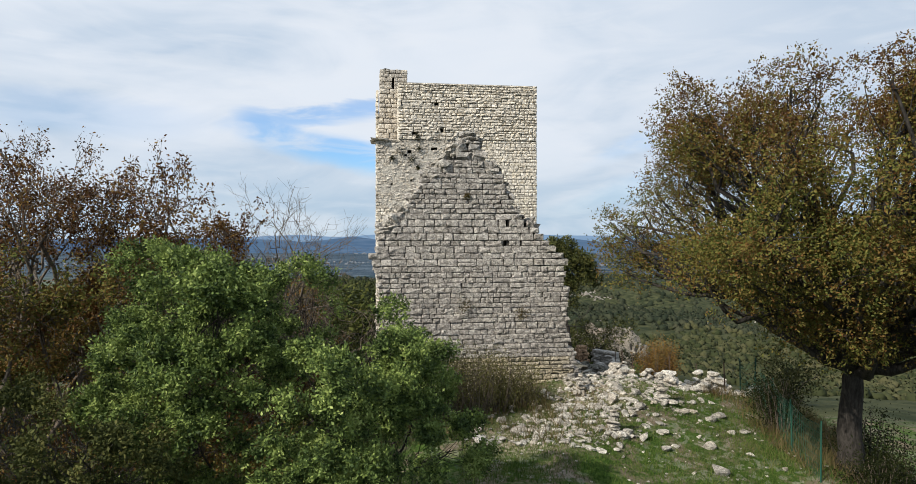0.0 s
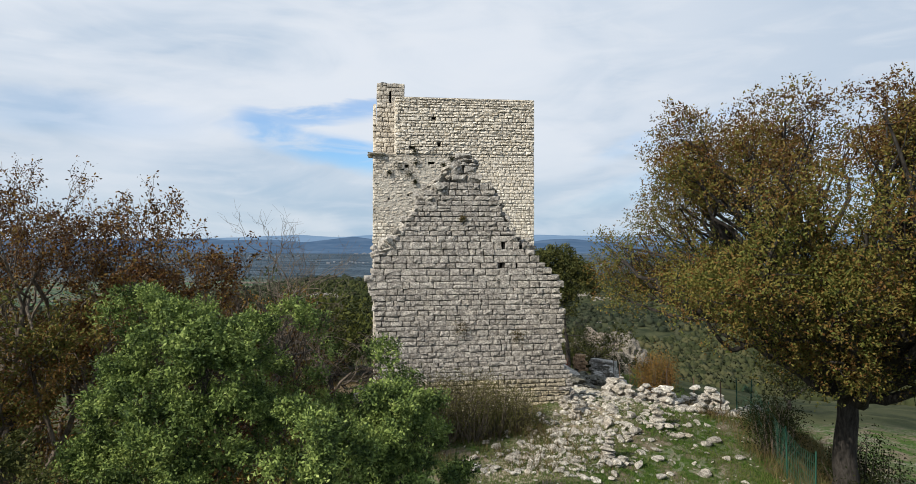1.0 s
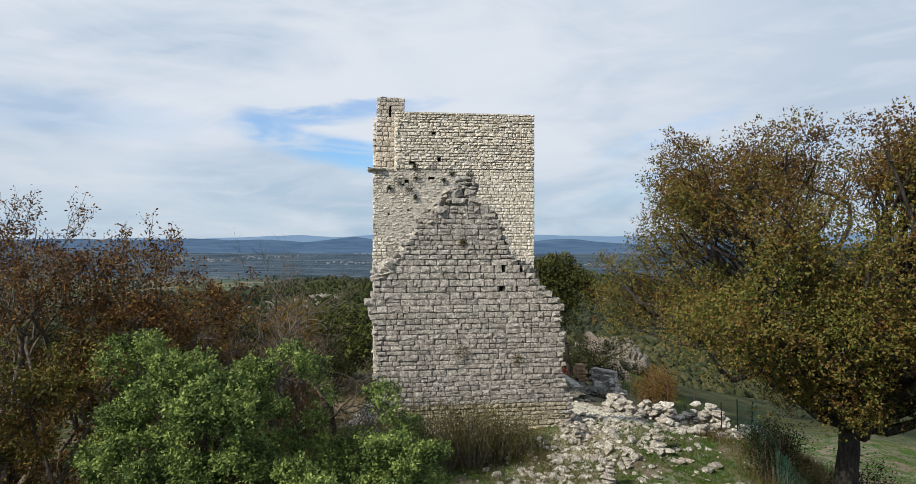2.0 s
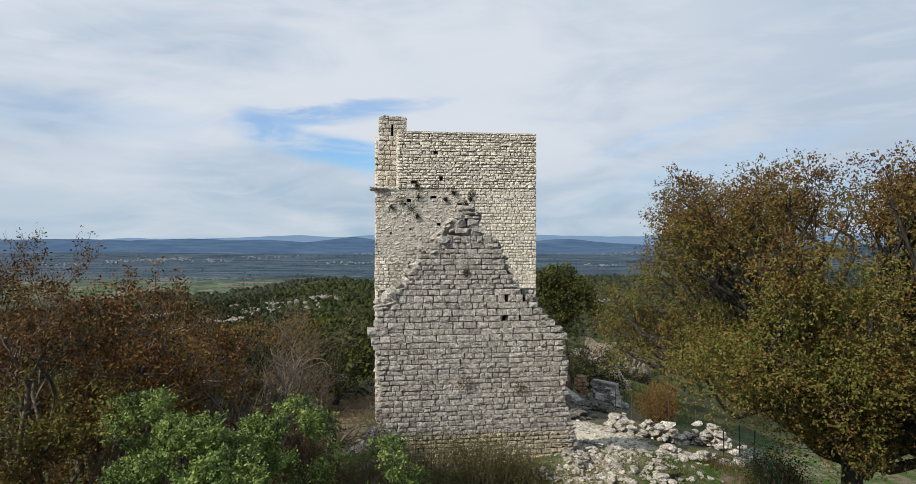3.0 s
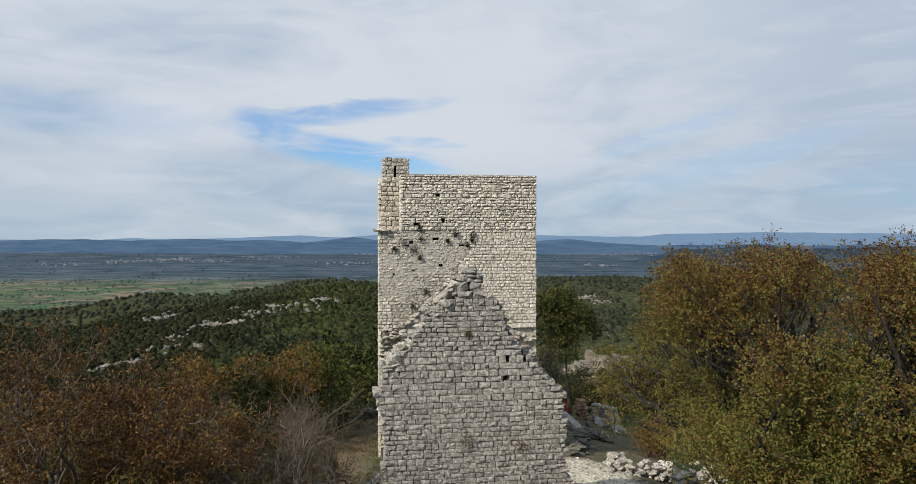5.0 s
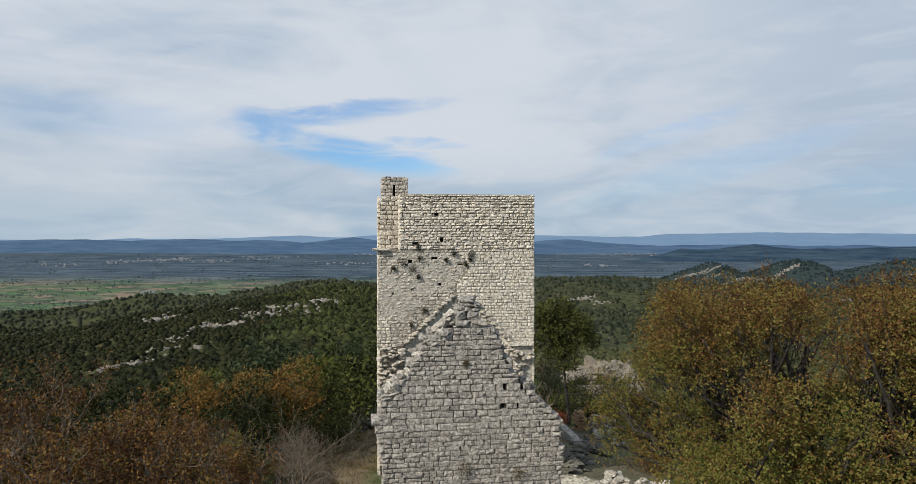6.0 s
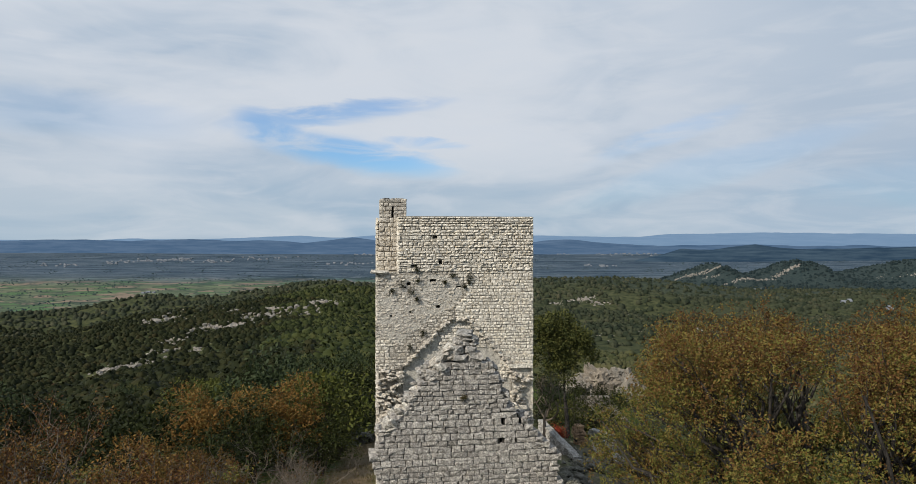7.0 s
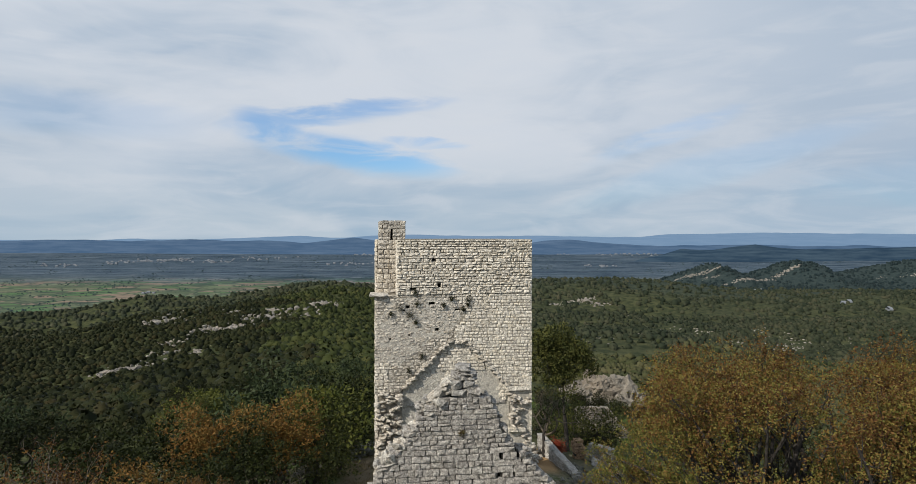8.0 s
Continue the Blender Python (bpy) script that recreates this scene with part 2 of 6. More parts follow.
def ground_material():
    """One sheet: stony grass near the ruin, scrub earth on the slopes, fields and woods in the valley; haze painted in
    far off.
    """
    m, n = material("hill_and_valley_ground")
    p = place(n)
    xyz = n.add("ShaderNodeSeparateXYZ")
    n.link(p, xyz.inputs[0])
    far = xyz.outputs[1]
    fine, mid, big = n.noise(p, 9.0, 6.0, 0.7), n.noise(p, 1.1, 5.0, 0.65, 0.5), n.noise(p, 0.22, 4.0, 0.6)
    grass = n.mix(n.ramp(fine, 0.35, 0.65), (0.028, 0.058, 0.011), (0.066, 0.104, 0.022))
    soil = n.mix(fine, (0.085, 0.062, 0.042), (0.22, 0.18, 0.13))
    near = n.mix(n.ramp(n.math("ADD", mid, n.math("MULTIPLY", fine, 0.3)), 0.58, 0.78), grass, soil)
    chips = n.voronoi(p, 7.0, "F1", "Color")
    chip = n.add("ShaderNodeSeparateColor")
    n.link(chips, chip.inputs[0])
    pebble = n.math("MULTIPLY", n.ramp(chip.outputs[0], 0.62, 0.70), n.ramp(big, 0.42, 0.60))
    near = n.mix(n.math("MULTIPLY", pebble, 0.2), near, (0.50, 0.47, 0.42))
    spill = n.math("MULTIPLY", n.math("MULTIPLY", n.ramp(xyz.outputs[0], 3.4, 5.0), n.ramp(xyz.outputs[0], 13.0, 11.0)), n.math("MULTIPLY", n.ramp(far, 24.0, 27.0), n.ramp(n.math("ADD", mid, n.math("MULTIPLY", big, 0.5)), 0.95, 0.6)))
    near = n.mix(n.math("MULTIPLY", spill, 0.85), near, n.mix(n.ramp(fine, 0.35, 0.65), (0.06, 0.047, 0.034), (0.19, 0.155, 0.115)))
    sand = n.math("MULTIPLY", n.math("MULTIPLY", n.ramp(xyz.outputs[0], 3.2, 4.0), n.ramp(n.math("ADD", xyz.outputs[0], n.math("MULTIPLY", mid, 2.0)), 9.0, 8.0)), n.math("MULTIPLY", n.ramp(n.math("ADD", far, n.math("MULTIPLY", mid, 3.0)), 23.2, 24.4), n.ramp(far, 29.5, 28.0)))
    near = n.mix(n.math("MULTIPLY", sand, n.ramp(fine, 0.25, 0.5, 0.45, 0.95)), near, n.mix(n.ramp(fine, 0.35, 0.65), (0.40, 0.36, 0.27), (0.72, 0.67, 0.54)))
    drift = n.math("ADD", n.math("ABSOLUTE", n.math("ADD", n.math("MULTIPLY_ADD", far, -0.68, 8.2), xyz.outputs[0])), n.math("MULTIPLY", mid, 2.4))
    scree = n.math("MULTIPLY", n.math("MULTIPLY", n.ramp(drift, 3.0, 1.6), n.ramp(fine, 0.3, 0.55, 0.3, 1.0)), n.math("MULTIPLY", n.ramp(far, 13.2, 14.5), n.ramp(far, 24.0, 22.0)))
    near = n.mix(n.math("MULTIPLY", scree, 0.85), near, n.mix(n.ramp(fine, 0.35, 0.65), (0.16, 0.115, 0.075), (0.44, 0.38, 0.29)))
    bare = n.math("MULTIPLY", n.math("MULTIPLY", n.ramp(xyz.outputs[0], 4.3, 5.0), n.ramp(xyz.outputs[0], 7.4, 6.8)), n.math("MULTIPLY", n.ramp(far, 40.0, 43.0), n.ramp(far, 50.0, 48.0)))
    near = n.mix(n.math("MULTIPLY", bare, 0.85), near, n.mix(fine, (0.26, 0.15, 0.07), (0.44, 0.30, 0.16)))
    # slopes under the scrub
    tuft = n.noise(p, 0.16, 6.0, 0.7)
    slope = n.mix(n.ramp(tuft, 0.35, 0.62), (0.024, 0.030, 0.013), (0.075, 0.078, 0.033))
    slope = n.mix(n.ramp(n.noise(p, 0.035, 5.0, 0.7), 0.60, 0.74, 0.0, 0.5), slope, (0.11, 0.098, 0.06))
    wood = n.voronoi(p, 0.11)
    slope = n.mix(n.ramp(wood, 0.3, 0.8, 0.0, 0.55), slope, (0.018, 0.026, 0.012))
    slope = n.mix(n.ramp(xyz.outputs[0], 0.0, 60.0, 0.0, 0.5), slope, n.mix(n.ramp(tuft, 0.35, 0.62), (0.024, 0.032, 0.018), (0.060, 0.064, 0.036)))
    # haze put into the slope colour, bluer from 700 to 1700 m
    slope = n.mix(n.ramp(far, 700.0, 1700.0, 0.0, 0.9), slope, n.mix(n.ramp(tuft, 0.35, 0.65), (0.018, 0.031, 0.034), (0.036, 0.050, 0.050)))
    # the trodden path past the tower
    line = n.math("ADD", n.math("MULTIPLY_ADD", far, 0.08, 3.2), xyz.outputs[0])
    worn = n.math("MULTIPLY", n.ramp(n.math("ADD", n.math("ABSOLUTE", line), n.math("MULTIPLY", mid, 1.6)), 2.6, 1.4), n.math("MULTIPLY", n.ramp(far, 19.0, 24.0), n.ramp(far, 54.0, 48.0)))
    near = n.mix(n.math("MULTIPLY", worn, 0.85), near, n.mix(fine, (0.10, 0.07, 0.045), (0.24, 0.185, 0.125)))
    col = n.mix(n.ramp(far, 44.0, 58.0), near, slope)
    # valley: strips of field, hedges, woods, bare earth; blue of haze painted in from 2500 m
    sp = n.scaled(p, 0.0024, 0.0042, 1.0)
    cell = n.add("ShaderNodeSeparateColor")
    n.link(n.voronoi(sp, 3.4, "F1", "Color"), cell.inputs[0])
    field = n.mix(cell.outputs[0], (0.06, 0.085, 0.05), (0.145, 0.16, 0.10))
    field = n.mix(n.ramp(cell.outputs[1], 0.66, 0.74), field, (0.20, 0.155, 0.115))
    field = n.mix(n.ramp(cell.outputs[2], 0.76, 0.84), field, (0.075, 0.128, 0.06))
    hedge = n.math("MAXIMUM", n.ramp(n.noise(n.scaled(p, 0.005, 0.008, 1.0), 1.6, 7.0, 0.75), 0.53, 0.58),
                   n.ramp(n.voronoi(sp, 3.4, "DISTANCE_TO_EDGE"), 0.07, 0.02))
    field = n.mix(n.math("MULTIPLY", hedge, 0.8), field, (0.03, 0.048, 0.04))
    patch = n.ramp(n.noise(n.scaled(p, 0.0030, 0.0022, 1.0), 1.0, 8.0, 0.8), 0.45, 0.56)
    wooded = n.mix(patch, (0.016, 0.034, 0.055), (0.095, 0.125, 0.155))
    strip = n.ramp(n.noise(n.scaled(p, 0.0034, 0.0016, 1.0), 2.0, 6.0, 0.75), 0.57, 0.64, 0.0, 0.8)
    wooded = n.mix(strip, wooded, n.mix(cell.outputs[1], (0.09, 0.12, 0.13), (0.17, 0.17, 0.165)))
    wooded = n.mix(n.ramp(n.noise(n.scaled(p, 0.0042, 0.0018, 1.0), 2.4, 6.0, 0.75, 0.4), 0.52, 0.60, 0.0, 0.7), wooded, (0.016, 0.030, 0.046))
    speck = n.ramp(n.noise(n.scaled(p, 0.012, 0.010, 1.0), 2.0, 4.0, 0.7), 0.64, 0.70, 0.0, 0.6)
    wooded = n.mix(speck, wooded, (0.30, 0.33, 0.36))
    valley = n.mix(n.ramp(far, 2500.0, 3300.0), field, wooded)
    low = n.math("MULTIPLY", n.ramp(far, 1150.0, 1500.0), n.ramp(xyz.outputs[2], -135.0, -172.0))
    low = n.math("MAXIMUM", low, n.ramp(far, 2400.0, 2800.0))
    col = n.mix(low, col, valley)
    h = n.math("ADD", n.math("MULTIPLY", fine, 0.5), mid)
    finish(n, col, 0.97, h, 0.6, 0.06, spec=0.05)
    return m


M_GROUND = ground_material()


def hill_material(name, a, b, haze_glow):
    """Far hills, the haze of miles of blue air put into colour and emission."""
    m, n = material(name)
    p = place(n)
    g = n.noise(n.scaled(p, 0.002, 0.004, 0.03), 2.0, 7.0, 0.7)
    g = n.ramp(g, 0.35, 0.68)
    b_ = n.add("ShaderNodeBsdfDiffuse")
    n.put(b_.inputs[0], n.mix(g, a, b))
    # blue emission added over the whole hill for the haze before it
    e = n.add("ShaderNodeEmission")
    n.put(e.inputs[0], haze_glow)
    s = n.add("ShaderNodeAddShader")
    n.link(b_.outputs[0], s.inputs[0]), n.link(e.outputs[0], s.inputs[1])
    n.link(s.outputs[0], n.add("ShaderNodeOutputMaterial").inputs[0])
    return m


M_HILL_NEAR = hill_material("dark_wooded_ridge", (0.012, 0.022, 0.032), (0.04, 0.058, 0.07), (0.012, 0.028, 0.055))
M_HILL_MID = hill_material("hazed_ridge", (0.015, 0.025, 0.045), (0.045, 0.06, 0.085), (0.050, 0.098, 0.168))
M_HILL_FAR = hill_material("pale_hazed_ridge", (0.03, 0.045, 0.07), (0.05, 0.065, 0.09), (0.15, 0.245, 0.37))

# ---- building blocks ----
RNG = np.random.default_rng(7)


def np_mesh(name, verts, faces, mats, smooth=False):
    """A mesh from arrays; faces: one array of equal faces, or a list of such arrays."""
    me = bpy.data.meshes.new(name)
    faces = faces if isinstance(faces, list) else [faces]
    faces = [np.asarray(f, dtype=np.int32) for f in faces if len(f)]
    verts = np.asarray(verts, dtype=np.float32)
    me.vertices.add(len(verts))
    me.vertices.foreach_set("co", verts.ravel())
    loops = np.concatenate([f.ravel() for f in faces])
    sizes = np.concatenate([np.full(len(f), f.shape[1]) for f in faces])
    me.loops.add(len(loops))
    me.loops.foreach_set("vertex_index", loops)
    me.polygons.add(len(sizes))
    me.polygons.foreach_set("loop_start", np.concatenate([[0], np.cumsum(sizes)[:-1]]).astype(np.int32))
    me.polygons.foreach_set("use_smooth", np.full(len(sizes), smooth, dtype=bool))
    me.update(calc_edges=True)
    for m in mats if isinstance(mats, (list, tuple)) else [mats]:
        me.materials.append(m)
    return me


def part(name, me, parent, label="", m=None):
    """One mesh object under a thing or under a part."""
    ob = new(name, me)
    ob.parent = parent
    if m is not None:
        ob.matrix_basis = m
    return tagged(ob, label) if label else ob


def thing(name, label, category, group="", kind="", at=None, me=None):
    ob = new(name, me)
    if at is not None:
        ob.matrix_basis = at
    return tagged(ob, label, category, group, kind)


class Heap:
    """Gathers many small pieces for one joined mesh."""

    def __init__(self):
        self.v, self.f, self.n = [], {}, 0

    def add(self, v, faces):
        self.v.append(v)
        for f in faces if isinstance(faces, list) else [faces]:
            f = np.asarray(f)
            self.f.setdefault(f.shape[1], []).append(f + self.n)
        self.n += len(v)

    def mesh(self, name, mats, smooth=False):
        return np_mesh(name, np.concatenate(self.v), [np.concatenate(f) for f in self.f.values()], mats, smooth)


# A building block in the unit cube: x along the wall, y into it (front at 0), z up; cut corners, worn arrises.
OCT = np.array([(-1, -0.84), (-0.93, -1), (0.93, -1), (1, -0.84), (1, 0.84), (0.93, 1), (-0.93, 1), (-1, 0.84)], dtype=float) * 0.5
BLOCK_QUADS = np.array([(i, (i + 1) % 8, (i + 1) % 8 + 8, i + 8) for i in range(8)] +
                       [(i + 8, (i + 1) % 8 + 8, (i + 1) % 8 + 16, i + 16) for i in range(8)])
BLOCK_TRIS = np.array([(i + 16, (i + 1) % 8 + 16, 24) for i in range(8)])


def block(rough=0.05):
    """Vertices of one worn block."""
    def ring(k, y, wob):
        r = OCT * k + RNG.normal(0, wob, (8, 2))
        return np.column_stack([r[:, 0], np.full(8, y) + RNG.normal(0, wob * 0.5, 8), r[:, 1]])
    mid = np.array([[RNG.normal(0, 0.16), -0.07 - abs(RNG.normal(0, rough * 0.9)), RNG.normal(0, 0.14)]])
    face = ring(0.91, -0.02, rough * 0.6)
    face[:, 1] += RNG.normal(0, rough * 0.7, 8)
    return np.vstack([ring(1.0, 1.0, 0.0), ring(1.0, 0.2, rough * 0.35), face, mid])


def rock(rough=0.25, seed_cuts=11):
    """Vertices and faces of one broken stone: a lumpy cut ball of unit size."""
    bm = bmesh.new()
    bmesh.ops.create_icosphere(bm, subdivisions=2, radius=0.5)
    for _ in range(seed_cuts):
        d = Vector(RNG.normal(0, 1, 3)).normalized()
        k = RNG.uniform(0.2, 0.36)
        for v in bm.verts:
            over = v.co.dot(d) - k
            if over > 0:
                v.co -= d * over * 0.98
    for v in bm.verts:
        v.co += v.co.normalized() * noise.noise(v.co * 4 + Vector((RNG.uniform(0, 50), 0, 0))) * 0.02
    v = np.array([q.co[:] for q in bm.verts])
    f = np.array([[w.index for w in q.verts] for q in bm.faces])
    bm.free()
    v -= (v.max(0) + v.min(0)) / 2
    return v / (v.max(0) - v.min(0)), f


BLOCKS = [block(0.07) for _ in range(40)]
ROUGH_BLOCKS = [block(0.12) for _ in range(40)]
DEEP_BLOCKS = [np.where(b[:, 1:2] < 0.5, b * (1, 0.4, 1), b) for b in ROUGH_BLOCKS]
ROCKS = [rock() for _ in range(14)]


def tube(points, radii, sides=6):
    """A tapered limb along a line of points."""
    p = np.asarray(points, float)
    t = np.gradient(p, axis=0)
    t /= np.linalg.norm(t, axis=1)[:, None] + 1e-9
    ref = np.array([0.31, 0.83, 0.46])
    a = np.cross(t, ref)
    a /= np.linalg.norm(a, axis=1)[:, None] + 1e-9
    b = np.cross(t, a)
    ang = np.linspace(0, 2 * np.pi, sides, endpoint=False)
    v = (p[:, None] + np.asarray(radii)[:, None, None] * (np.cos(ang)[None, :, None] * a[:, None] + np.sin(ang)[None, :, None] * b[:, None])).reshape(-1, 3)
    i, j = np.meshgrid(np.arange(len(p) - 1), np.arange(sides), indexing="ij")
    i, j = i.ravel(), j.ravel()
    k = (j + 1) % sides
    return v, np.column_stack([i * sides + j, i * sides + k, (i + 1) * sides + k, (i + 1) * sides + j])


# ---- ground ----
AZ = [-1.6, -0.74, -0.487, -0.2, 0.0, 0.12, 0.6, 1.6]
FAR = [0, 20, 30, 50, 90, 200, 400, 600, 900, 1300, 1800, 3200, 4600]
PROFILE = [
    [0, -1, -4, -9, -19, -42, -72, -92, -105, -180, -200, -196, -108],
    [0, -0.6, -2.5, -6.5, -15, -38, -66, -84, -99, -185, -200, -196, -108],
    [0, -0.4, -2, -6, -13, -34, -58, -73, -82, -180, -200, -196, -108],
    [0, 0.2, -1.6, -5.5, -11, -24, -40, -47, -51, -175, -200, -196, -108],
    [0, 0.4, -1.5, -5, -10.5, -28, -45, -52, -62, -120, -190, -196, -108],
    [0, 0.4, -1.6, -5, -11, -30, -50, -62, -75, -90, -170, -196, -108],
    [0, -0.2, -3, -8, -18, -40, -64, -80, -86, -98, -150, -196, -108],
    [0, -1, -5, -12, -24, -50, -80, -95, -105, -130, -180, -196, -108],
]


# hills on the far side of the low ground: x, y, height, widths
HILLS = [(745, 1800, 36, 50, 200), (670, 1790, 24, 75, 180), (690, 1780, 24, 240, 260), (1020, 1850, 50, 90, 220), (930, 1760, 26, 120, 180), (840, 1900, 26, 300, 240), (1500, 1950, 100, 330, 300), (180, 1250, 14, 260, 160), (160, 570, 13, 130, 60), (110, 400, -9, 150, 60), (300, 820, 16, 220, 90), (340, 640, -12, 200, 70), (420, 1080, -12, 300, 90), (90, 270, 6, 60, 40), (24, 98, -4.0, 13, 12)]


def height(x, y):
    """The hill top with the ruin, its slopes, and the valley."""
    x, y = np.asarray(x, float), np.asarray(y, float)
    r = np.sqrt(np.maximum(y, 0) ** 2 + 0.25 * x * x) * 0.92 + np.maximum(y, 0) * 0.08
    az = np.clip(x / np.maximum(y, 8.0), -1.59, 1.59)
    lr = np.log1p(r)
    table = np.array([np.interp(lr, np.log1p(FAR), row) for row in PROFILE])
    k = np.clip(np.searchsorted(AZ, az) - 1, 0, len(AZ) - 2)
    a0, a1 = np.take(AZ, k), np.take(AZ, k + 1)
    f = (az - a0) / (a1 - a0)
    f = f * f * (3 - 2 * f)
    flat = table.reshape(len(AZ), -1)
    idx = np.arange(flat.shape[1])
    z = (flat[k.ravel(), idx] * (1 - f.ravel()) + flat[k.ravel() + 1, idx] * f.ravel()).reshape(x.shape)
    # level ground round the gable, a mound of rubble beside it, a bank falling away past the oak
    z = z - 0.35 * np.exp(-((y - 12) / 5) ** 2) * (np.abs(x) < 60)
    z = z + 0.22 * np.exp(-((x - 3.5) / 2.5) ** 2 - ((y - 19.0) / 2.6) ** 2)
    z = z - np.clip((x - 8.6 - np.clip((y - 15.5) * 0.42, 0, 2.9)) * 0.55, 0, 3.2) * np.clip((60 - y) / 30, 0, 1)
    for bx, by, top, wx, wy in HILLS:
        z = z + top * np.exp(-((x - bx) / wx) ** 2 - ((y - by) / wy) ** 2)
    roll = np.clip((r - 60) / 300, 0, 1) * np.clip((1500 - r) / 500, 0.0, 1)
    z = z + roll * ((7.0 + 7.0 * np.clip(x / 150, 0, 1)) * np.sin(x * 0.011 + 0.6) * np.sin(y * 0.0085) + 3.0 * np.sin(x * 0.031 + y * 0.017) + 1.6 * np.sin(y * 0.05 - x * 0.022))
    z = z + 0.06 * np.sin(x * 2.1 + 0.4 * y) * np.sin(y * 1.7) + 0.12 * np.sin(0.7 * x + 1.1) * np.sin(0.6 * y)
    return z


def build_ground():
    ys = np.concatenate([[-60, -30, -12, -4], np.linspace(0, 40, 120), np.geomspace(40.5, 4850, 260)])
    us = np.linspace(-1, 1, 220)
    v = []
    for y in ys:
        half = 24 + 1.15 * max(y, 0) if y < 900 else 24 + 1.15 * y
        v.append(np.column_stack([half * np.sign(us) * np.abs(us) ** 1.15, np.full(len(us), y)]))
    v = np.concatenate(v)
    z = height(v[:, 0], v[:, 1])
    n, m = len(ys), len(us)
    i, j = np.meshgrid(np.arange(n - 1), np.arange(m - 1), indexing="ij")
    q = (i * m + j).ravel()
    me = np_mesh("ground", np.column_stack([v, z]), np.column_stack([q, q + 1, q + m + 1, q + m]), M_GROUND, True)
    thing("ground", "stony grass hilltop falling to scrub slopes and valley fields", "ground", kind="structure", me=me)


build_ground()


def ridge(name, label, y, crest, base, seed, mat, wob, spread=2.2):
    """A far range of hills: a crest line with slopes before and behind."""
    xs = np.linspace(-y * spread / 2, y * spread / 2, 420)
    a = xs / y
    top = np.interp(a, [c[0] for c in crest], [c[1] for c in crest])
    top = top + np.array([noise.fractal(Vector((k * 9 + seed, seed, 0)), 0.9, 2.1, 5) for k in a]) * wob
    rows = []
    for k, (dy, f) in enumerate([(-0.035, 0.0), (-0.026, 0.25), (-0.015, 0.6), (-0.006, 0.88), (0, 1.0), (0.01, 0.8)]):
        w = np.array([noise.fractal(Vector((q * 30 + seed, k * 0.7, 3)), 0.9, 2.1, 4) for q in a]) * wob * (0.8 if 0 < k < 4 else 0)
        rows.append(np.column_stack([xs * (1 + dy), np.full(len(xs), y * (1 + dy)), base + (top - base) * f + w]))
    v = np.concatenate(rows)
    m = len(xs)
    i, j = np.meshgrid(np.arange(len(rows) - 1), np.arange(m - 1), indexing="ij")
    q = (i * m + j).ravel()
    me = np_mesh(name, v, np.column_stack([q, q + 1, q + m + 1, q + m]), mat, True)
    thing(name, label, "hills", kind="structure", me=me)


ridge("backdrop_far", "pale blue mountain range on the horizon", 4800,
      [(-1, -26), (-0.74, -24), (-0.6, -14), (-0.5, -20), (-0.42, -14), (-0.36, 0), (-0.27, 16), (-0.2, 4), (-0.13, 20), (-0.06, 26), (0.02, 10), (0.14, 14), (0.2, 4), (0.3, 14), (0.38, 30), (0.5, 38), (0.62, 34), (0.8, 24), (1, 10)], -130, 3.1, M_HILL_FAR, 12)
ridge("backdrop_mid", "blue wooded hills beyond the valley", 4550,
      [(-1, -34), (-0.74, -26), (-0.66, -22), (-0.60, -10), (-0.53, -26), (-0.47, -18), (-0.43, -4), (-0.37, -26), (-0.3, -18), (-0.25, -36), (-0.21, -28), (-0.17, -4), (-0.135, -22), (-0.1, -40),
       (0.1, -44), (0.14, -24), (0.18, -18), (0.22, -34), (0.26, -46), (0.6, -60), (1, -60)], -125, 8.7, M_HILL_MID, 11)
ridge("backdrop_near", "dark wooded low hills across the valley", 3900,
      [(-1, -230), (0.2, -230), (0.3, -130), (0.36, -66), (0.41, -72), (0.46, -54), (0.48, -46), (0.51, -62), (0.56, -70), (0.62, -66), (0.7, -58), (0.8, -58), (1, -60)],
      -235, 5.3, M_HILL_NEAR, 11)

# ---- the ruin ----
YAW = math.atan(0.13)
RUIN = Matrix.Translation((0, 29.1, 0)) @ Matrix.Rotation(YAW, 4, "Z")
GABLE_V, GABLE_T = -10.46, 0.85


def box_arrays(u0, u1, v0, v1, z0, z1):
    v = np.array([(u, w, z) for z in (z0, z1) for w in (v0, v1) for u in (u0, u1)], float)
    return v, np.array([(0, 1, 5, 4), (1, 3, 7, 5), (3, 2, 6, 7), (2, 0, 4, 6), (4, 5, 7, 6), (0, 2, 3, 1)])


def slab(name, outline, v0, v1, mat):
    """An upright panel: an outline of (u, z) between two depths."""
    bm = bmesh.new()
    face = bm.faces.new([bm.verts.new((u, v0, z)) for u, z in outline])
    out = bmesh.ops.extrude_face_region(bm, geom=[face])
    for q in out["geom"]:
        if isinstance(q, bmesh.types.BMVert):
            q.co.y = v1
    bmesh.ops.recalc_face_normals(bm, faces=bm.faces)
    me = bpy.data.meshes.new(name)
    bm.to_mesh(me)
    bm.free()
    me.materials.append(mat)
    return me


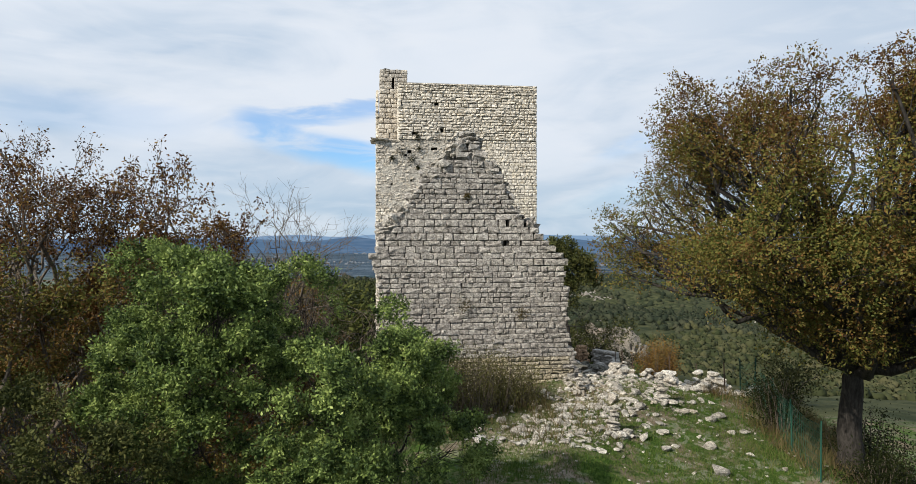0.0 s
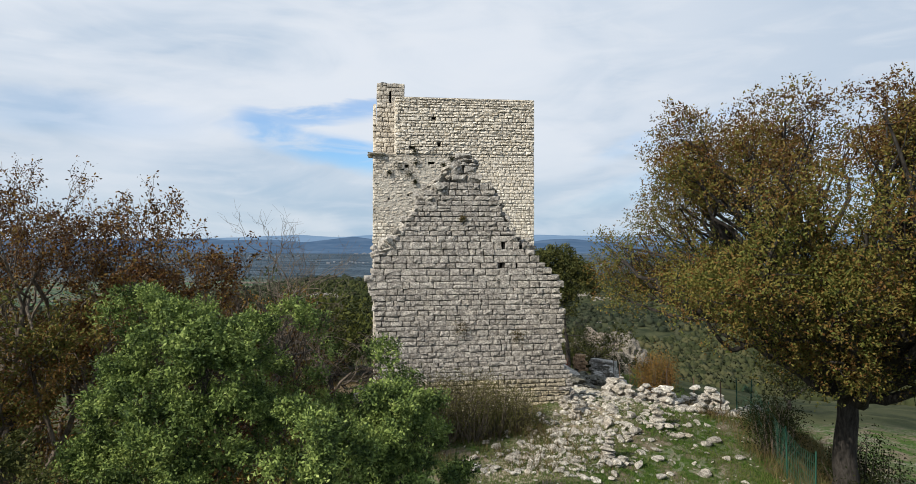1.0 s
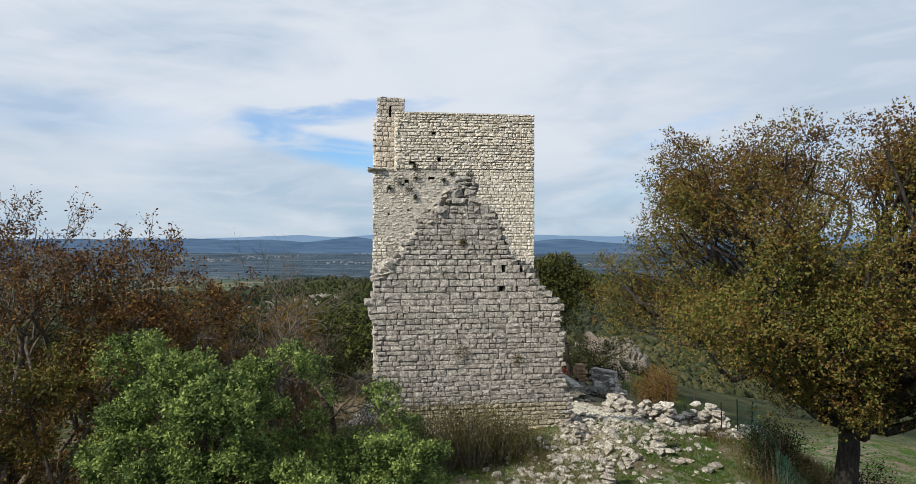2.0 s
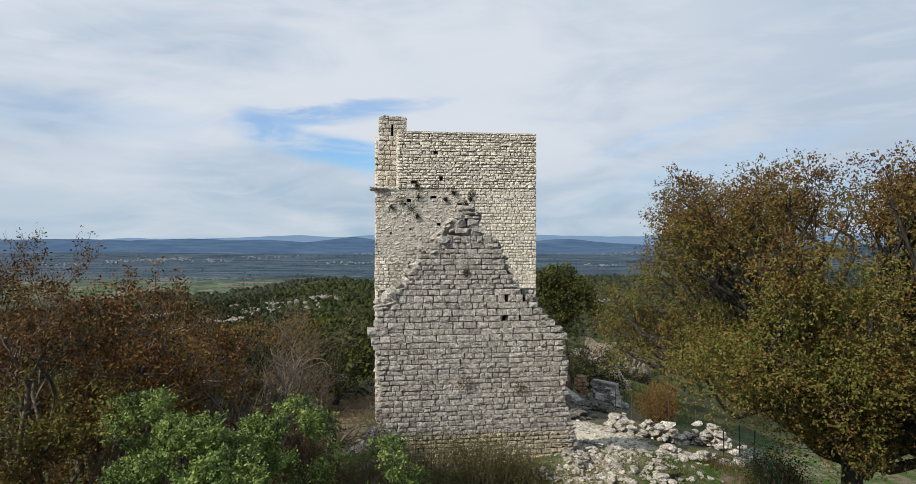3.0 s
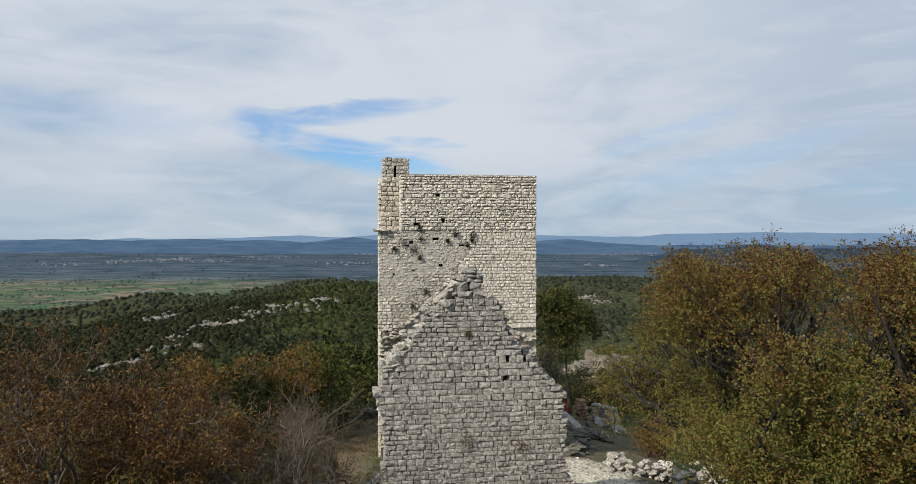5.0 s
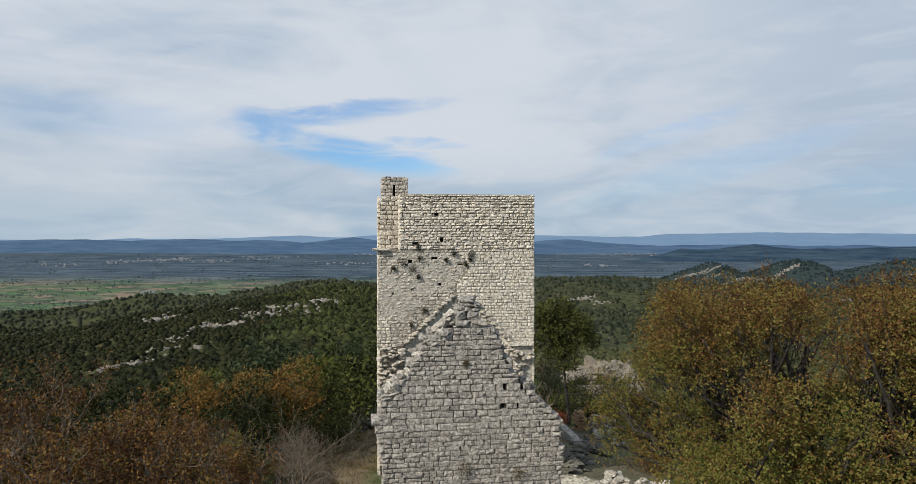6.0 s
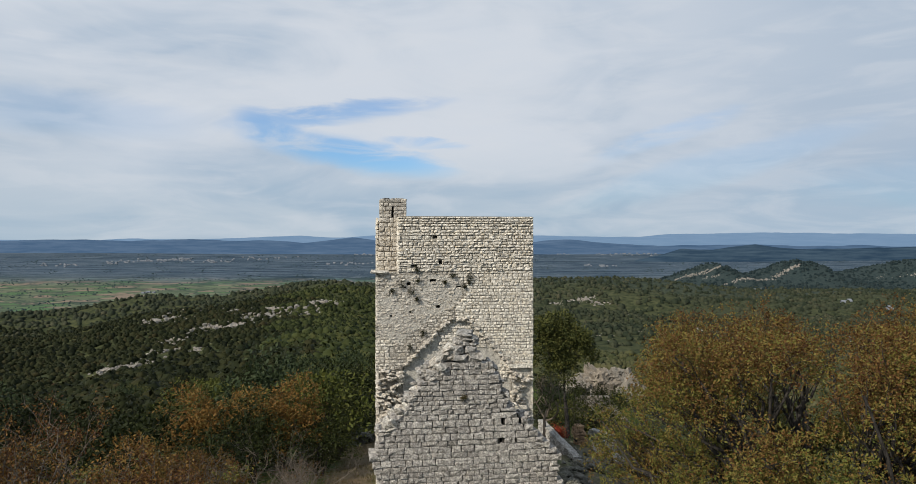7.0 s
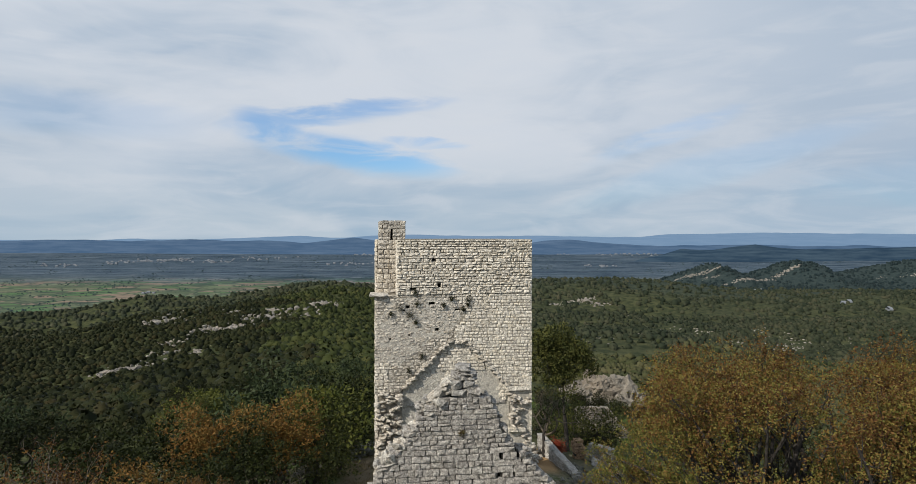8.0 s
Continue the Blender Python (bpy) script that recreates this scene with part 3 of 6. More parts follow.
def with_holes(me, holes, v0, v1):
    """The panel with square holes through it."""
    h = Heap()
    for u, z, w, t in holes:
        h.add(*box_arrays(u - w / 2, u + w / 2, v0, v1, z - t / 2, z + t / 2))
    tool = new("cutter", h.mesh("cutter", M_VOID))
    body = new("body", me)
    mod = body.modifiers.new("cut", "BOOLEAN")
    mod.object, mod.operation, mod.solver = tool, "DIFFERENCE", "EXACT"
    made = bpy.data.meshes.new_from_object(body.evaluated_get(bpy.context.evaluated_depsgraph_get()))
    bpy.data.objects.remove(body), bpy.data.objects.remove(tool)
    return made


def courses(left, right, z0, z1, high, wide, ragged=0.0, seed=1, slope=0.0):
    """Blocks laid in courses between two edges: rows of (u0, u1, z0, z1, at an edge)."""
    rng = np.random.default_rng(seed)
    out, z = [], z0
    while z < z1 - 0.05:
        h = min(rng.uniform(*high), z1 - z)
        if z1 - z - h < 0.08:
            h = z1 - z
        zc = z + h / 2
        a, b = left(zc) + rng.uniform(-ragged, ragged), right(zc) + rng.uniform(-ragged, ragged)
        u = a
        row = []
        while u < b - 0.05:
            w = rng.uniform(*wide) * (0.8 + 0.5 * rng.random() ** 3)
            if b - u - w < wide[0] * 0.6:
                w = b - u
            dz = slope * (u - a)
            if rng.random() < 0.06 and h > high[0] * 1.15:
                k = rng.uniform(0.4, 0.6)
                row += [[u, u + w, z + dz, z + h * k + dz, False], [u, u + w, z + h * k + dz, z + h + dz, False]]
            else:
                row.append([u, u + w, z + dz, z + h + dz, False])
            u += w
        if row:
            row[0][4] = row[-1][4] = True
        out += row
        z += h
    return out


def clear_of(rows, holes):
    """Blocks cut back round the holes."""
    for u, z, w, t in holes:
        out = []
        for r in rows:
            if r[1] <= u - w / 2 or r[0] >= u + w / 2 or (r[2] + r[3]) / 2 < z - t / 2 or (r[2] + r[3]) / 2 > z + t / 2:
                out.append(r)
                continue
            if u - w / 2 - r[0] > 0.06:
                out.append([r[0], u - w / 2, r[2], r[3], r[4]])
            if r[1] - u - w / 2 > 0.06:
                out.append([u + w / 2, r[1], r[2], r[3], r[4]])
        rows = out
    return rows


def lay(rows, front, depth, joint, proud, shapes, seed):
    """Turns rows of blocks into (matrix, shape number): joints left open, faces uneven."""
    rng = np.random.default_rng(seed)
    out = []
    for u0, u1, z0, z1, edge in rows:
        j = joint * rng.uniform(0.5, 1.5)
        w, h = max(u1 - u0 - j, 0.04), max(z1 - z0 - j * rng.uniform(0.7, 1.3), 0.04)
        d = depth
        m = Matrix.LocRotScale(((u0 + u1) / 2, front - rng.uniform(0, proud), (z0 + z1) / 2),
                               Euler((rng.normal(0, 0.012), rng.normal(0, 0.012), rng.normal(0, 0.012))), (w, d, h))
        out.append((m, int(rng.integers(len(shapes)))))
    return out


def joined(name, laid, shapes, mat, parent, label=""):
    """Blocks too many to pick apart: one mesh."""
    h = Heap()
    for m, k in laid:
        a = np.array(m)
        h.add(shapes[k] @ a[:3, :3].T + a[:3, 3], [BLOCK_QUADS, BLOCK_TRIS])
    return tagged(part(name, h.mesh(name, mat), parent, label), kind="stuff")


def block_meshes(shapes, mat, name):
    return [np_mesh(name, s, [BLOCK_QUADS, BLOCK_TRIS], mat) for s in shapes]


def profile(points):
    zs, us = [p[0] for p in points], [p[1] for p in points]
    return lambda z: float(np.interp(z, zs, us))


G_LEFT = profile([(0.0, -3.64), (1.8, -3.70), (2.95, -3.71), (3.72, -3.79), (4.22, -3.97), (4.43, -3.97), (4.6, -3.80), (5.1, -3.81), (5.3, -3.53),
                  (5.56, -3.36), (5.73, -3.1), (6.2, -2.87), (6.43, -2.57), (6.69, -2.5), (7.04, -2.13), (7.3, -1.72)])
G_RIGHT = profile([(0.0, 2.40), (1.42, 2.3), (1.6, 2.03), (2.23, 2.05), (3.2, 2.1), (3.35, 2.06), (3.55, 1.97), (4.34, 2.0), (4.44, 1.86), (4.59, 1.72), (4.87, 1.44),
                   (5.13, 1.16), (5.46, 1.03), (5.5, 0.56), (5.75, 0.5), (6.17, 0.27), (6.48, 0.14), (7.02, -0.1), (7.3, -0.34)])
G_HOLES = [(0.13, 5.34, 0.07, 0.24), (0.70, 5.34, 0.09, 0.24), (0.10, 4.83, 0.08, 0.14), (0.57, 4.84, 0.04, 0.16), (-2.02, 4.55, 0.1, 0.1)]
gable_stones = []


def build_gable():
    wall = thing("gable_wall", "ruined grey limestone gable wall of squared blocks with a stepped broken crest", "wall", at=RUIN)
    rows = [r for part_rows in (courses(G_LEFT, G_RIGHT, -0.6, 2.4, (0.115, 0.18), (0.17, 0.42), 0.08, 10), courses(G_LEFT, G_RIGHT, 2.4, 4.1, (0.13, 0.185), (0.18, 0.44), 0.08, 11),
                                courses(G_LEFT, G_RIGHT, 4.1, 5.5, (0.155, 0.225), (0.22, 0.54), 0.09, 13), courses(G_LEFT, G_RIGHT, 5.5, 7.28, (0.135, 0.195), (0.18, 0.46), 0.13, 14)) for r in part_rows]
    rows = clear_of(rows, G_HOLES)
    core = Heap()
    z = -0.6
    while z < 7.2:
        a, b = G_LEFT(z + 0.1) + 0.16, G_RIGHT(z + 0.1) - 0.16
        cuts = sorted((u - w / 2, u + w / 2) for u, zz, w, t in G_HOLES if abs(zz - z - 0.1) < t / 2 + 0.08)
        for c0, c1 in cuts:
            if c0 > a:
                core.add(*box_arrays(a, c0, GABLE_V + 0.055, GABLE_V + GABLE_T - 0.05, z, z + 0.197))
            a = max(a, c1)
        if b > a:
            core.add(*box_arrays(a, b, GABLE_V + 0.055, GABLE_V + GABLE_T - 0.05, z, z + 0.197))
        z += 0.2
    part("core", core.mesh("core", M_MORTAR), wall, "dark earthy joint fill")
    edge = [r for r in rows if r[4]]
    inner = [r for r in rows if not r[4]]
    high = [r for r in inner if r[2] > 2.35]
    low = [r for r in inner if r[2] <= 2.35]
    joined("lower_masonry", lay([r for r in low if r[2] > 1.3], GABLE_V, 0.16, 0.011, 0.035, BLOCKS, 3), BLOCKS, M_GABLE, wall)
    joined("foot_masonry", lay([r for r in low if r[2] <= 1.3], GABLE_V, 0.16, 0.022, 0.04, ROUGH_BLOCKS, 8), ROUGH_BLOCKS, M_GABLE_LOW, wall, "ochre stained blocks at the foot")
    # torn ends: blocks that run through the wall, and the rough back
    ends = lay(edge, GABLE_V, 0.45, 0.02, 0.03, DEEP_BLOCKS, 4) + \
        [(Matrix.Translation((RNG.uniform(-0.08, 0.08), 0.42, RNG.uniform(-0.03, 0.03))) @ m, k) for m, k in lay(edge, GABLE_V, 0.42, 0.05, 0.05, ROUGH_BLOCKS, 5)]
    joined("torn_edge", ends, DEEP_BLOCKS, M_GABLE, wall)
    back = courses(lambda q: G_LEFT(q) + 0.2, lambda q: G_RIGHT(q) - 0.2, -0.6, 7.2, (0.2, 0.3), (0.3, 0.6), 0.05, 12)
    turn = Matrix.Translation((0, 2 * GABLE_V + GABLE_T, 0)) @ Matrix.Rotation(math.pi, 4, "Z")
    joined("back_masonry", [(turn @ Matrix.Scale(-1, 4, (1, 0, 0)) @ m, k) for m, k in lay(back, GABLE_V, 0.2, 0.03, 0.02, BLOCKS, 6)], BLOCKS, M_GABLE, wall)
    # the few loose blocks left on the peak
    peak = Heap()
    for u, z, w, h, t in [(-1.2, 7.40, 0.44, 0.22, 0.1), (-0.78, 7.42, 0.42, 0.26, 0), (-1.25, 7.63, 0.36, 0.22, -0.2), (-0.9, 7.66, 0.34, 0.2, 0.1), (-1.0, 7.83, 0.42, 0.16, 0.1),
                          (-0.72, 7.80, 0.3, 0.15, -0.1), (-1.18, 7.86, 0.24, 0.14, 0.2), (-0.98, 7.97, 0.34, 0.14, 0.05), (-0.74, 7.95, 0.26, 0.12, 0.2), (-1.0, 8.10, 0.42, 0.17, 0.06)]:
        for v in (0.22, 0.6):
            s, f = ROCKS[int(RNG.integers(len(ROCKS)))]
            m = np.array(Matrix.LocRotScale((u + RNG.uniform(-0.04, 0.04), GABLE_V + v, z), Euler((0, t, RNG.uniform(-0.3, 0.3))), (w * 1.06, 0.44, h * 1.12)))
            if v > 0.3 or h > 0.18:
                peak.add((ROUGH_BLOCKS[int(RNG.integers(40))] - (0, 0.5, 0)) @ m[:3, :3].T + m[:3, 3], [BLOCK_QUADS, BLOCK_TRIS])
            else:
                peak.add(s @ m[:3, :3].T + m[:3, 3], f)
    torn = Heap()
    for k in range(64):  # pale broken core laid bare along the left slope
        zz = RNG.uniform(4.9, 7.7)
        s, f = ROCKS[int(RNG.integers(len(ROCKS)))]
        w = RNG.uniform(0.16, 0.42)
        m = np.array(Matrix.LocRotScale((float(np.interp(zz, [4.9, 5.6, 6.4, 7.1, 7.7], [-3.75, -3.2, -2.5, -1.95, -1.45])) + RNG.uniform(-0.1, 0.2), GABLE_V + RNG.uniform(0.0, 0.7), zz + 0.05),
                                        Euler((RNG.uniform(-0.3, 0.3), RNG.uniform(-1.0, 0.1), RNG.uniform(0, 6))), (w, w * 0.8, w * 0.6)))
        torn.add(s @ m[:3, :3].T + m[:3, 3], f)
    for u, z, w, t in [(-1.72, 7.42, 0.5, -0.75), (-1.98, 7.2, 0.42, -0.7), (-1.5, 7.66, 0.3, -0.9)]:  # long slabs leaning on it
        m = np.array(Matrix.LocRotScale((u, GABLE_V + 0.1, z), Euler((0, t, 0.1)), (w, 0.5, 0.17)))
        torn.add(ROUGH_BLOCKS[int(RNG.integers(40))] @ m[:3, :3].T + m[:3, 3], [BLOCK_QUADS, BLOCK_TRIS])
    tagged(part("torn_core", torn.mesh("torn_core", M_WHITE), wall, "pale broken core stones along the slope"), kind="stuff")
    for k in range(60):  # broken rubble along the two slopes
        zz = RNG.uniform(4.9, 7.3)
        left = k % 3 > 1
        u = G_LEFT(zz) + RNG.uniform(-0.05, 0.22) if left else G_RIGHT(zz) - RNG.uniform(-0.02, 0.2)
        s, f = ROCKS[int(RNG.integers(len(ROCKS)))]
        w = RNG.uniform(0.14, 0.36)
        m = np.array(Matrix.LocRotScale((u, GABLE_V + RNG.uniform(0.1, 0.75), zz + 0.12), Euler((0, RNG.uniform(-0.9, 0.2), RNG.uniform(0, 6))), (w, w * 0.8, w * 0.6)))
        peak.add(s @ m[:3, :3].T + m[:3, 3], f)
    tagged(part("broken_crest", peak.mesh("broken_crest", M_ROUGH), wall, "loose broken blocks on the crest"), kind="stuff")
    gable_stones.append((wall, lay(high, GABLE_V, 0.16, 0.011, 0.035, BLOCKS, 7)))


build_gable()

# Tower: u along the face, v into it, z up.
T_LEFT, T_RIGHT, T_TOP, T_DEEP = -3.86, 3.79, 12.12, 7.6
SCAR = [(-2.49, 5.02), (-0.34, 7.2), (0.55, 7.2), (2.67, 4.96)]
T_HOLES = [(-1.01, 11.18, 0.19, 0.12), (-2.02, 9.8, 0.26, 0.12), (-0.76, 9.95, 0.16, 0.18), (-1.12, 9.07, 0.30, 0.16), (0.12, 8.76, 0.26, 0.12),
           (-2.27, 8.91, 0.2, 0.2), (-0.87, 7.82, 0.18, 0.15), (-2.45, 8.75, 0.14, 0.12), (-3.1, 7.4, 0.10, 0.12), (-2.2, 7.6, 0.10, 0.12)]


def scar_z(u):
    return float(np.interp(u, [-3.9, -2.49, -0.34, 0.55, 2.67, 3.9], [3.6, 5.02, 7.2, 7.2, 4.96, 3.7]))


CORNER = 1.24  # the corner under the turret stands this far back
tower_stones = []


def build_tower():
    t = thing("stone_tower", "square cream limestone tower with corner turret and roof scar", "tower", at=RUIN)
    body = slab("wall_core", [(T_LEFT + 0.08, -6), (T_RIGHT - 0.06, -6), (T_RIGHT - 0.06, T_TOP - 0.02), (-2.72, T_TOP - 0.02), (-2.72, 9.42), (T_LEFT + 0.1, 9.42)], 0.40, T_DEEP, M_CREAM_MORTAR)
    part("wall_core", with_holes(body, T_HOLES, -0.2, 0.9), t)
    part("corner_core", slab("corner_core", [(T_LEFT + 0.16, 9.43), (-2.725, 9.43), (-2.725, T_TOP - 0.02), (T_LEFT + 0.22, T_TOP - 0.02)], CORNER + 0.06, T_DEEP - 0.01, M_CREAM_MORTAR), t)
    panel = slab("facing_bed", [(T_LEFT + 0.03, 4.87), (-2.6, 4.87), *SCAR, (2.78, 4.86), (T_RIGHT - 0.03, 4.86), (T_RIGHT - 0.03, T_TOP - 0.01), (-2.74, T_TOP - 0.01), (-2.74, 9.43), (T_LEFT + 0.08, 9.43)], 0.03, 0.42, M_CREAM_MORTAR)
    part("facing_bed", with_holes(panel, T_HOLES, -0.2, 0.9), t)
    edge = [(-3.3, 6.3)]
    for k in range(17):
        edge.append((np.interp(k, [0, 8, 16], [-2.75, -0.3, 0.1]) + RNG.uniform(-0.15, 0.15), 6.0 + 0.08 * k + (0.95 if k > 4 else 0.2 * k)))
    edge += [(0.35, 8.3), (0.15, 8.8), (0.3, 9.15), (-0.4, 9.3), (-1.1, 9.4), (-1.7, 9.3), (-2.5, 9.45), (-3.2, 9.2), (-3.4, 8.6), (-3.72, 8.4), (-3.75, 7.0), (-3.6, 6.4)]
    render = slab("old_render", edge, 0.022, 0.06, M_PLASTER)
    part("old_render", with_holes(render, T_HOLES, -0.2, 0.9), t, "patch of grey weathered lime render")

    def outside(rows):
        return [r for r in rows if (r[2] + r[3]) / 2 > scar_z((r[0] + r[1]) / 2) + 0.02]

    upper = clear_of(courses(lambda z: -2.79, lambda z: T_RIGHT, 9.5, T_TOP, (0.10, 0.19), (0.17, 0.42), 0.02, 21, 0.004), T_HOLES)
    right = outside(courses(lambda z: 0.25 + 0.3 * math.sin(z * 3.1), lambda z: T_RIGHT, 4.87, 9.5, (0.12, 0.18), (0.16, 0.36), 0.02, 22))
    left = outside(clear_of(courses(lambda z: T_LEFT + 0.02 * (z - 5), lambda z: 0.2 + 0.3 * math.sin(z * 3.1), 4.87, 9.5, (0.12, 0.19), (0.16, 0.38), 0.02, 23), T_HOLES))
    corner = courses(lambda z: T_LEFT + 0.13 + 0.03 * (z - 9.4), lambda z: -2.62, 9.5, T_TOP, (0.18, 0.28), (0.25, 0.45), 0.01, 24)
    slit = (-3.0, 12.45, 0.10, 0.56)
    turret = clear_of(courses(lambda z: -3.63, lambda z: -2.32, T_TOP, 13.04, (0.15, 0.22), (0.2, 0.4), 0.01, 25), [slit])
    corner = clear_of(corner, [slit])
    quoin = [r for r in left if r[0] < -3.3 and r[2] < 6.25]
    left = [r for r in left if not (r[0] < -3.3 and r[2] < 6.25)]
    inside = [r for r in courses(lambda z: -2.4, lambda z: 2.6, 4.3, 7.15, (0.13, 0.19), (0.18, 0.38), 0.06, 26)
              if r[3] < scar_z((r[0] + r[1]) / 2) - 0.1 and not (0.85 + 0.12 * math.sin(r[2] * 9) < r[0] < 1.95 and r[2] < 5.75) and not (r[0] < -0.75 + 0.2 * math.sin(r[2] * 7) and r[2] < 6.5)]
    near = [r for r in right if r[2] > 6.9]
    tower_stones.append((t, lay(near, 0.0, 0.16, 0.016, 0.012, BLOCKS, 31)))
    joined("lower_facing", lay([r for r in right if r[2] <= 6.9] + quoin, 0.0, 0.16, 0.016, 0.012, BLOCKS, 32), BLOCKS, M_TOWER, t)
    joined("upper_facing", lay(upper, 0.0, 0.18, 0.024, 0.05, ROUGH_BLOCKS, 33), ROUGH_BLOCKS, M_TOWER, t)
    joined("weathered_facing", lay(left, 0.040, 0.15, 0.016, 0.028, ROUGH_BLOCKS, 34), ROUGH_BLOCKS, M_WEATHER, t, "grey weathered masonry under old render")
    joined("corner_facing", lay(corner, CORNER, 0.3, 0.014, 0.012, BLOCKS, 35), BLOCKS, M_WEATHER, t)
    joined("scar_infill", lay(inside, 0.13, 0.15, 0.014, 0.015, BLOCKS, 36), BLOCKS, M_TOWER, t)
    # projecting drip course of the vanished roof
    drip = Heap()
    for (u0, z0), (u1, z1) in zip(SCAR[:-1], SCAR[1:]):
        n = max(2, int(math.hypot(u1 - u0, z1 - z0) / 0.27))
        for k in range(n):
            f = (k + 0.5) / n
            m = np.array(Matrix.LocRotScale((u0 + (u1 - u0) * f, -0.05 + RNG.uniform(-0.02, 0.04), z0 + (z1 - z0) * f + RNG.uniform(-0.05, 0.05)),
                                            Euler((0, RNG.uniform(-0.15, 0.15) - 0.25 * math.atan2(z1 - z0, u1 - u0), 0)), (RNG.uniform(0.24, 0.36), 0.3, RNG.uniform(0.11, 0.18))))
            drip.add(ROUGH_BLOCKS[int(RNG.integers(40))] @ m[:3, :3].T + m[:3, 3], [BLOCK_QUADS, BLOCK_TRIS])
    tagged(part("roof_scar", drip.mesh("roof_scar", M_WEATHER), t, "jutting stones of a vanished gabled roof"), kind="stuff")
    ledge = Heap()
    for k in range(11):
        m = np.array(Matrix.LocRotScale((-2.1 + 0.44 * k, 0.12 + RNG.uniform(-0.02, 0.03), 4.2 + RNG.uniform(-0.02, 0.02)), Euler((0, 0, 0)), (0.43, 0.2, 0.1)))
        ledge.add(BLOCKS[int(RNG.integers(40))] @ m[:3, :3].T + m[:3, 3], [BLOCK_QUADS, BLOCK_TRIS])
    part("floor_ledge", ledge.mesh("floor_ledge", M_ROUGH), t, "narrow stone ledge of a lost floor")
    part("inner_render", slab("inner_render", [(-2.75, -1), (2.75, -1), (2.7, 4.9), (0.55, 7.15), (-0.34, 7.15), (-2.5, 4.98)], 0.165, 0.42, M_PLASTER), t, "pale worn lime render")
    part("pier_bed", slab("pier_bed", [(T_LEFT + 0.1, -3), (-2.6, -3), (-2.55, 4.86), (T_LEFT + 0.1, 4.86)], 0.07, 0.43, M_CREAM_MORTAR), t)
    part("pier_bed", slab("pier_bed", [(2.76, -3), (T_RIGHT - 0.08, -3), (T_RIGHT - 0.08, 4.82), (2.76, 4.82)], 0.07, 0.43, M_PLASTER), t)
    # torn stubs of the hall's side walls
    for u0, u1, z0, z1, out in ((-3.86, -2.45, 2.4, 4.95, 0.25), (-3.86, -2.75, -1.0, 2.4, 0.2), (2.62, 3.8, 4.1, 4.72, 0.2), (2.62, 3.5, 2.95, 4.0, 0.22), (3.25, 3.78, -1.0, 2.8, 0.1)):
        h = Heap()
        for _ in range(int((u1 - u0) * (z1 - z0) * 26)):
            s, f = ROCKS[int(RNG.integers(len(ROCKS)))]
            w = RNG.uniform(0.18, 0.42)
            m = np.array(Matrix.LocRotScale((RNG.uniform(u0 + 0.1, u1 - 0.1), 0.12 - RNG.uniform(0, out), RNG.uniform(z0, z1 - 0.06)), Euler((RNG.uniform(-0.3, 0.3), RNG.uniform(-0.15, 0.15), RNG.uniform(-0.5, 0.5))), (w, 0.4, w * RNG.uniform(0.35, 0.6))))
            h.add(s @ m[:3, :3].T + m[:3, 3], f)
        tagged(part("torn_stub", h.mesh("torn_stub", M_WEATHER), t, "rough torn end of a side wall"), kind="stuff")
    h = Heap()
    h.add(*box_arrays(2.6, 3.45, -0.16, 0.24, 2.80, 2.95))
    part("lintel", h.mesh("lintel", M_TOWER), t, "long pale lintel block")
    h = Heap()
    h.add(*box_arrays(2.56, 3.74, -0.10, 0.3, 4.80, 5.0))
    part("lintel", h.mesh("lintel", M_TOWER), t, "long pale lintel block")
    # corner turret with its arrow slit
    h = Heap()
    for a in ((-3.57, slit[0] - 0.05, CORNER + 0.05, CORNER + 1.3, T_TOP - 0.1, 13.02), (slit[0] + 0.05, -2.38, CORNER + 0.05, CORNER + 1.3, T_TOP - 0.1, 13.02),
              (slit[0] - 0.06, slit[0] + 0.06, CORNER + 0.05, CORNER + 1.3, 12.73, 13.02), (slit[0] - 0.06, slit[0] + 0.06, CORNER + 0.5, CORNER + 1.3, T_TOP - 0.1, 12.74)):
        h.add(*box_arrays(*a))
    part("turret_core", h.mesh("turret_core", M_MORTAR), t)
    joined("turret_facing", lay(turret, CORNER, 0.2, 0.014, 0.014, BLOCKS, 37), BLOCKS, M_WEATHER, t)
    side = courses(lambda z: 0.0, lambda z: 1.3, T_TOP, 13.04, (0.15, 0.22), (0.2, 0.4), 0.0, 38)
    turn = Matrix.Translation((-2.34, CORNER, 0)) @ Matrix.Rotation(math.pi / 2, 4, "Z")
    turn2 = Matrix.Translation((-3.62, CORNER + 1.3, 0)) @ Matrix.Rotation(-math.pi / 2, 4, "Z")
    turn3 = Matrix.Translation((-2.33, CORNER + 1.32, 0)) @ Matrix.Rotation(math.pi, 4, "Z")
    for q in (turn, turn2, turn3):
        joined("turret_facing", [(q @ m, k) for m, k in lay(side, 0.0, 0.16, 0.014, 0.014, BLOCKS, 39)], BLOCKS, M_WEATHER, t)
    cap = Heap()
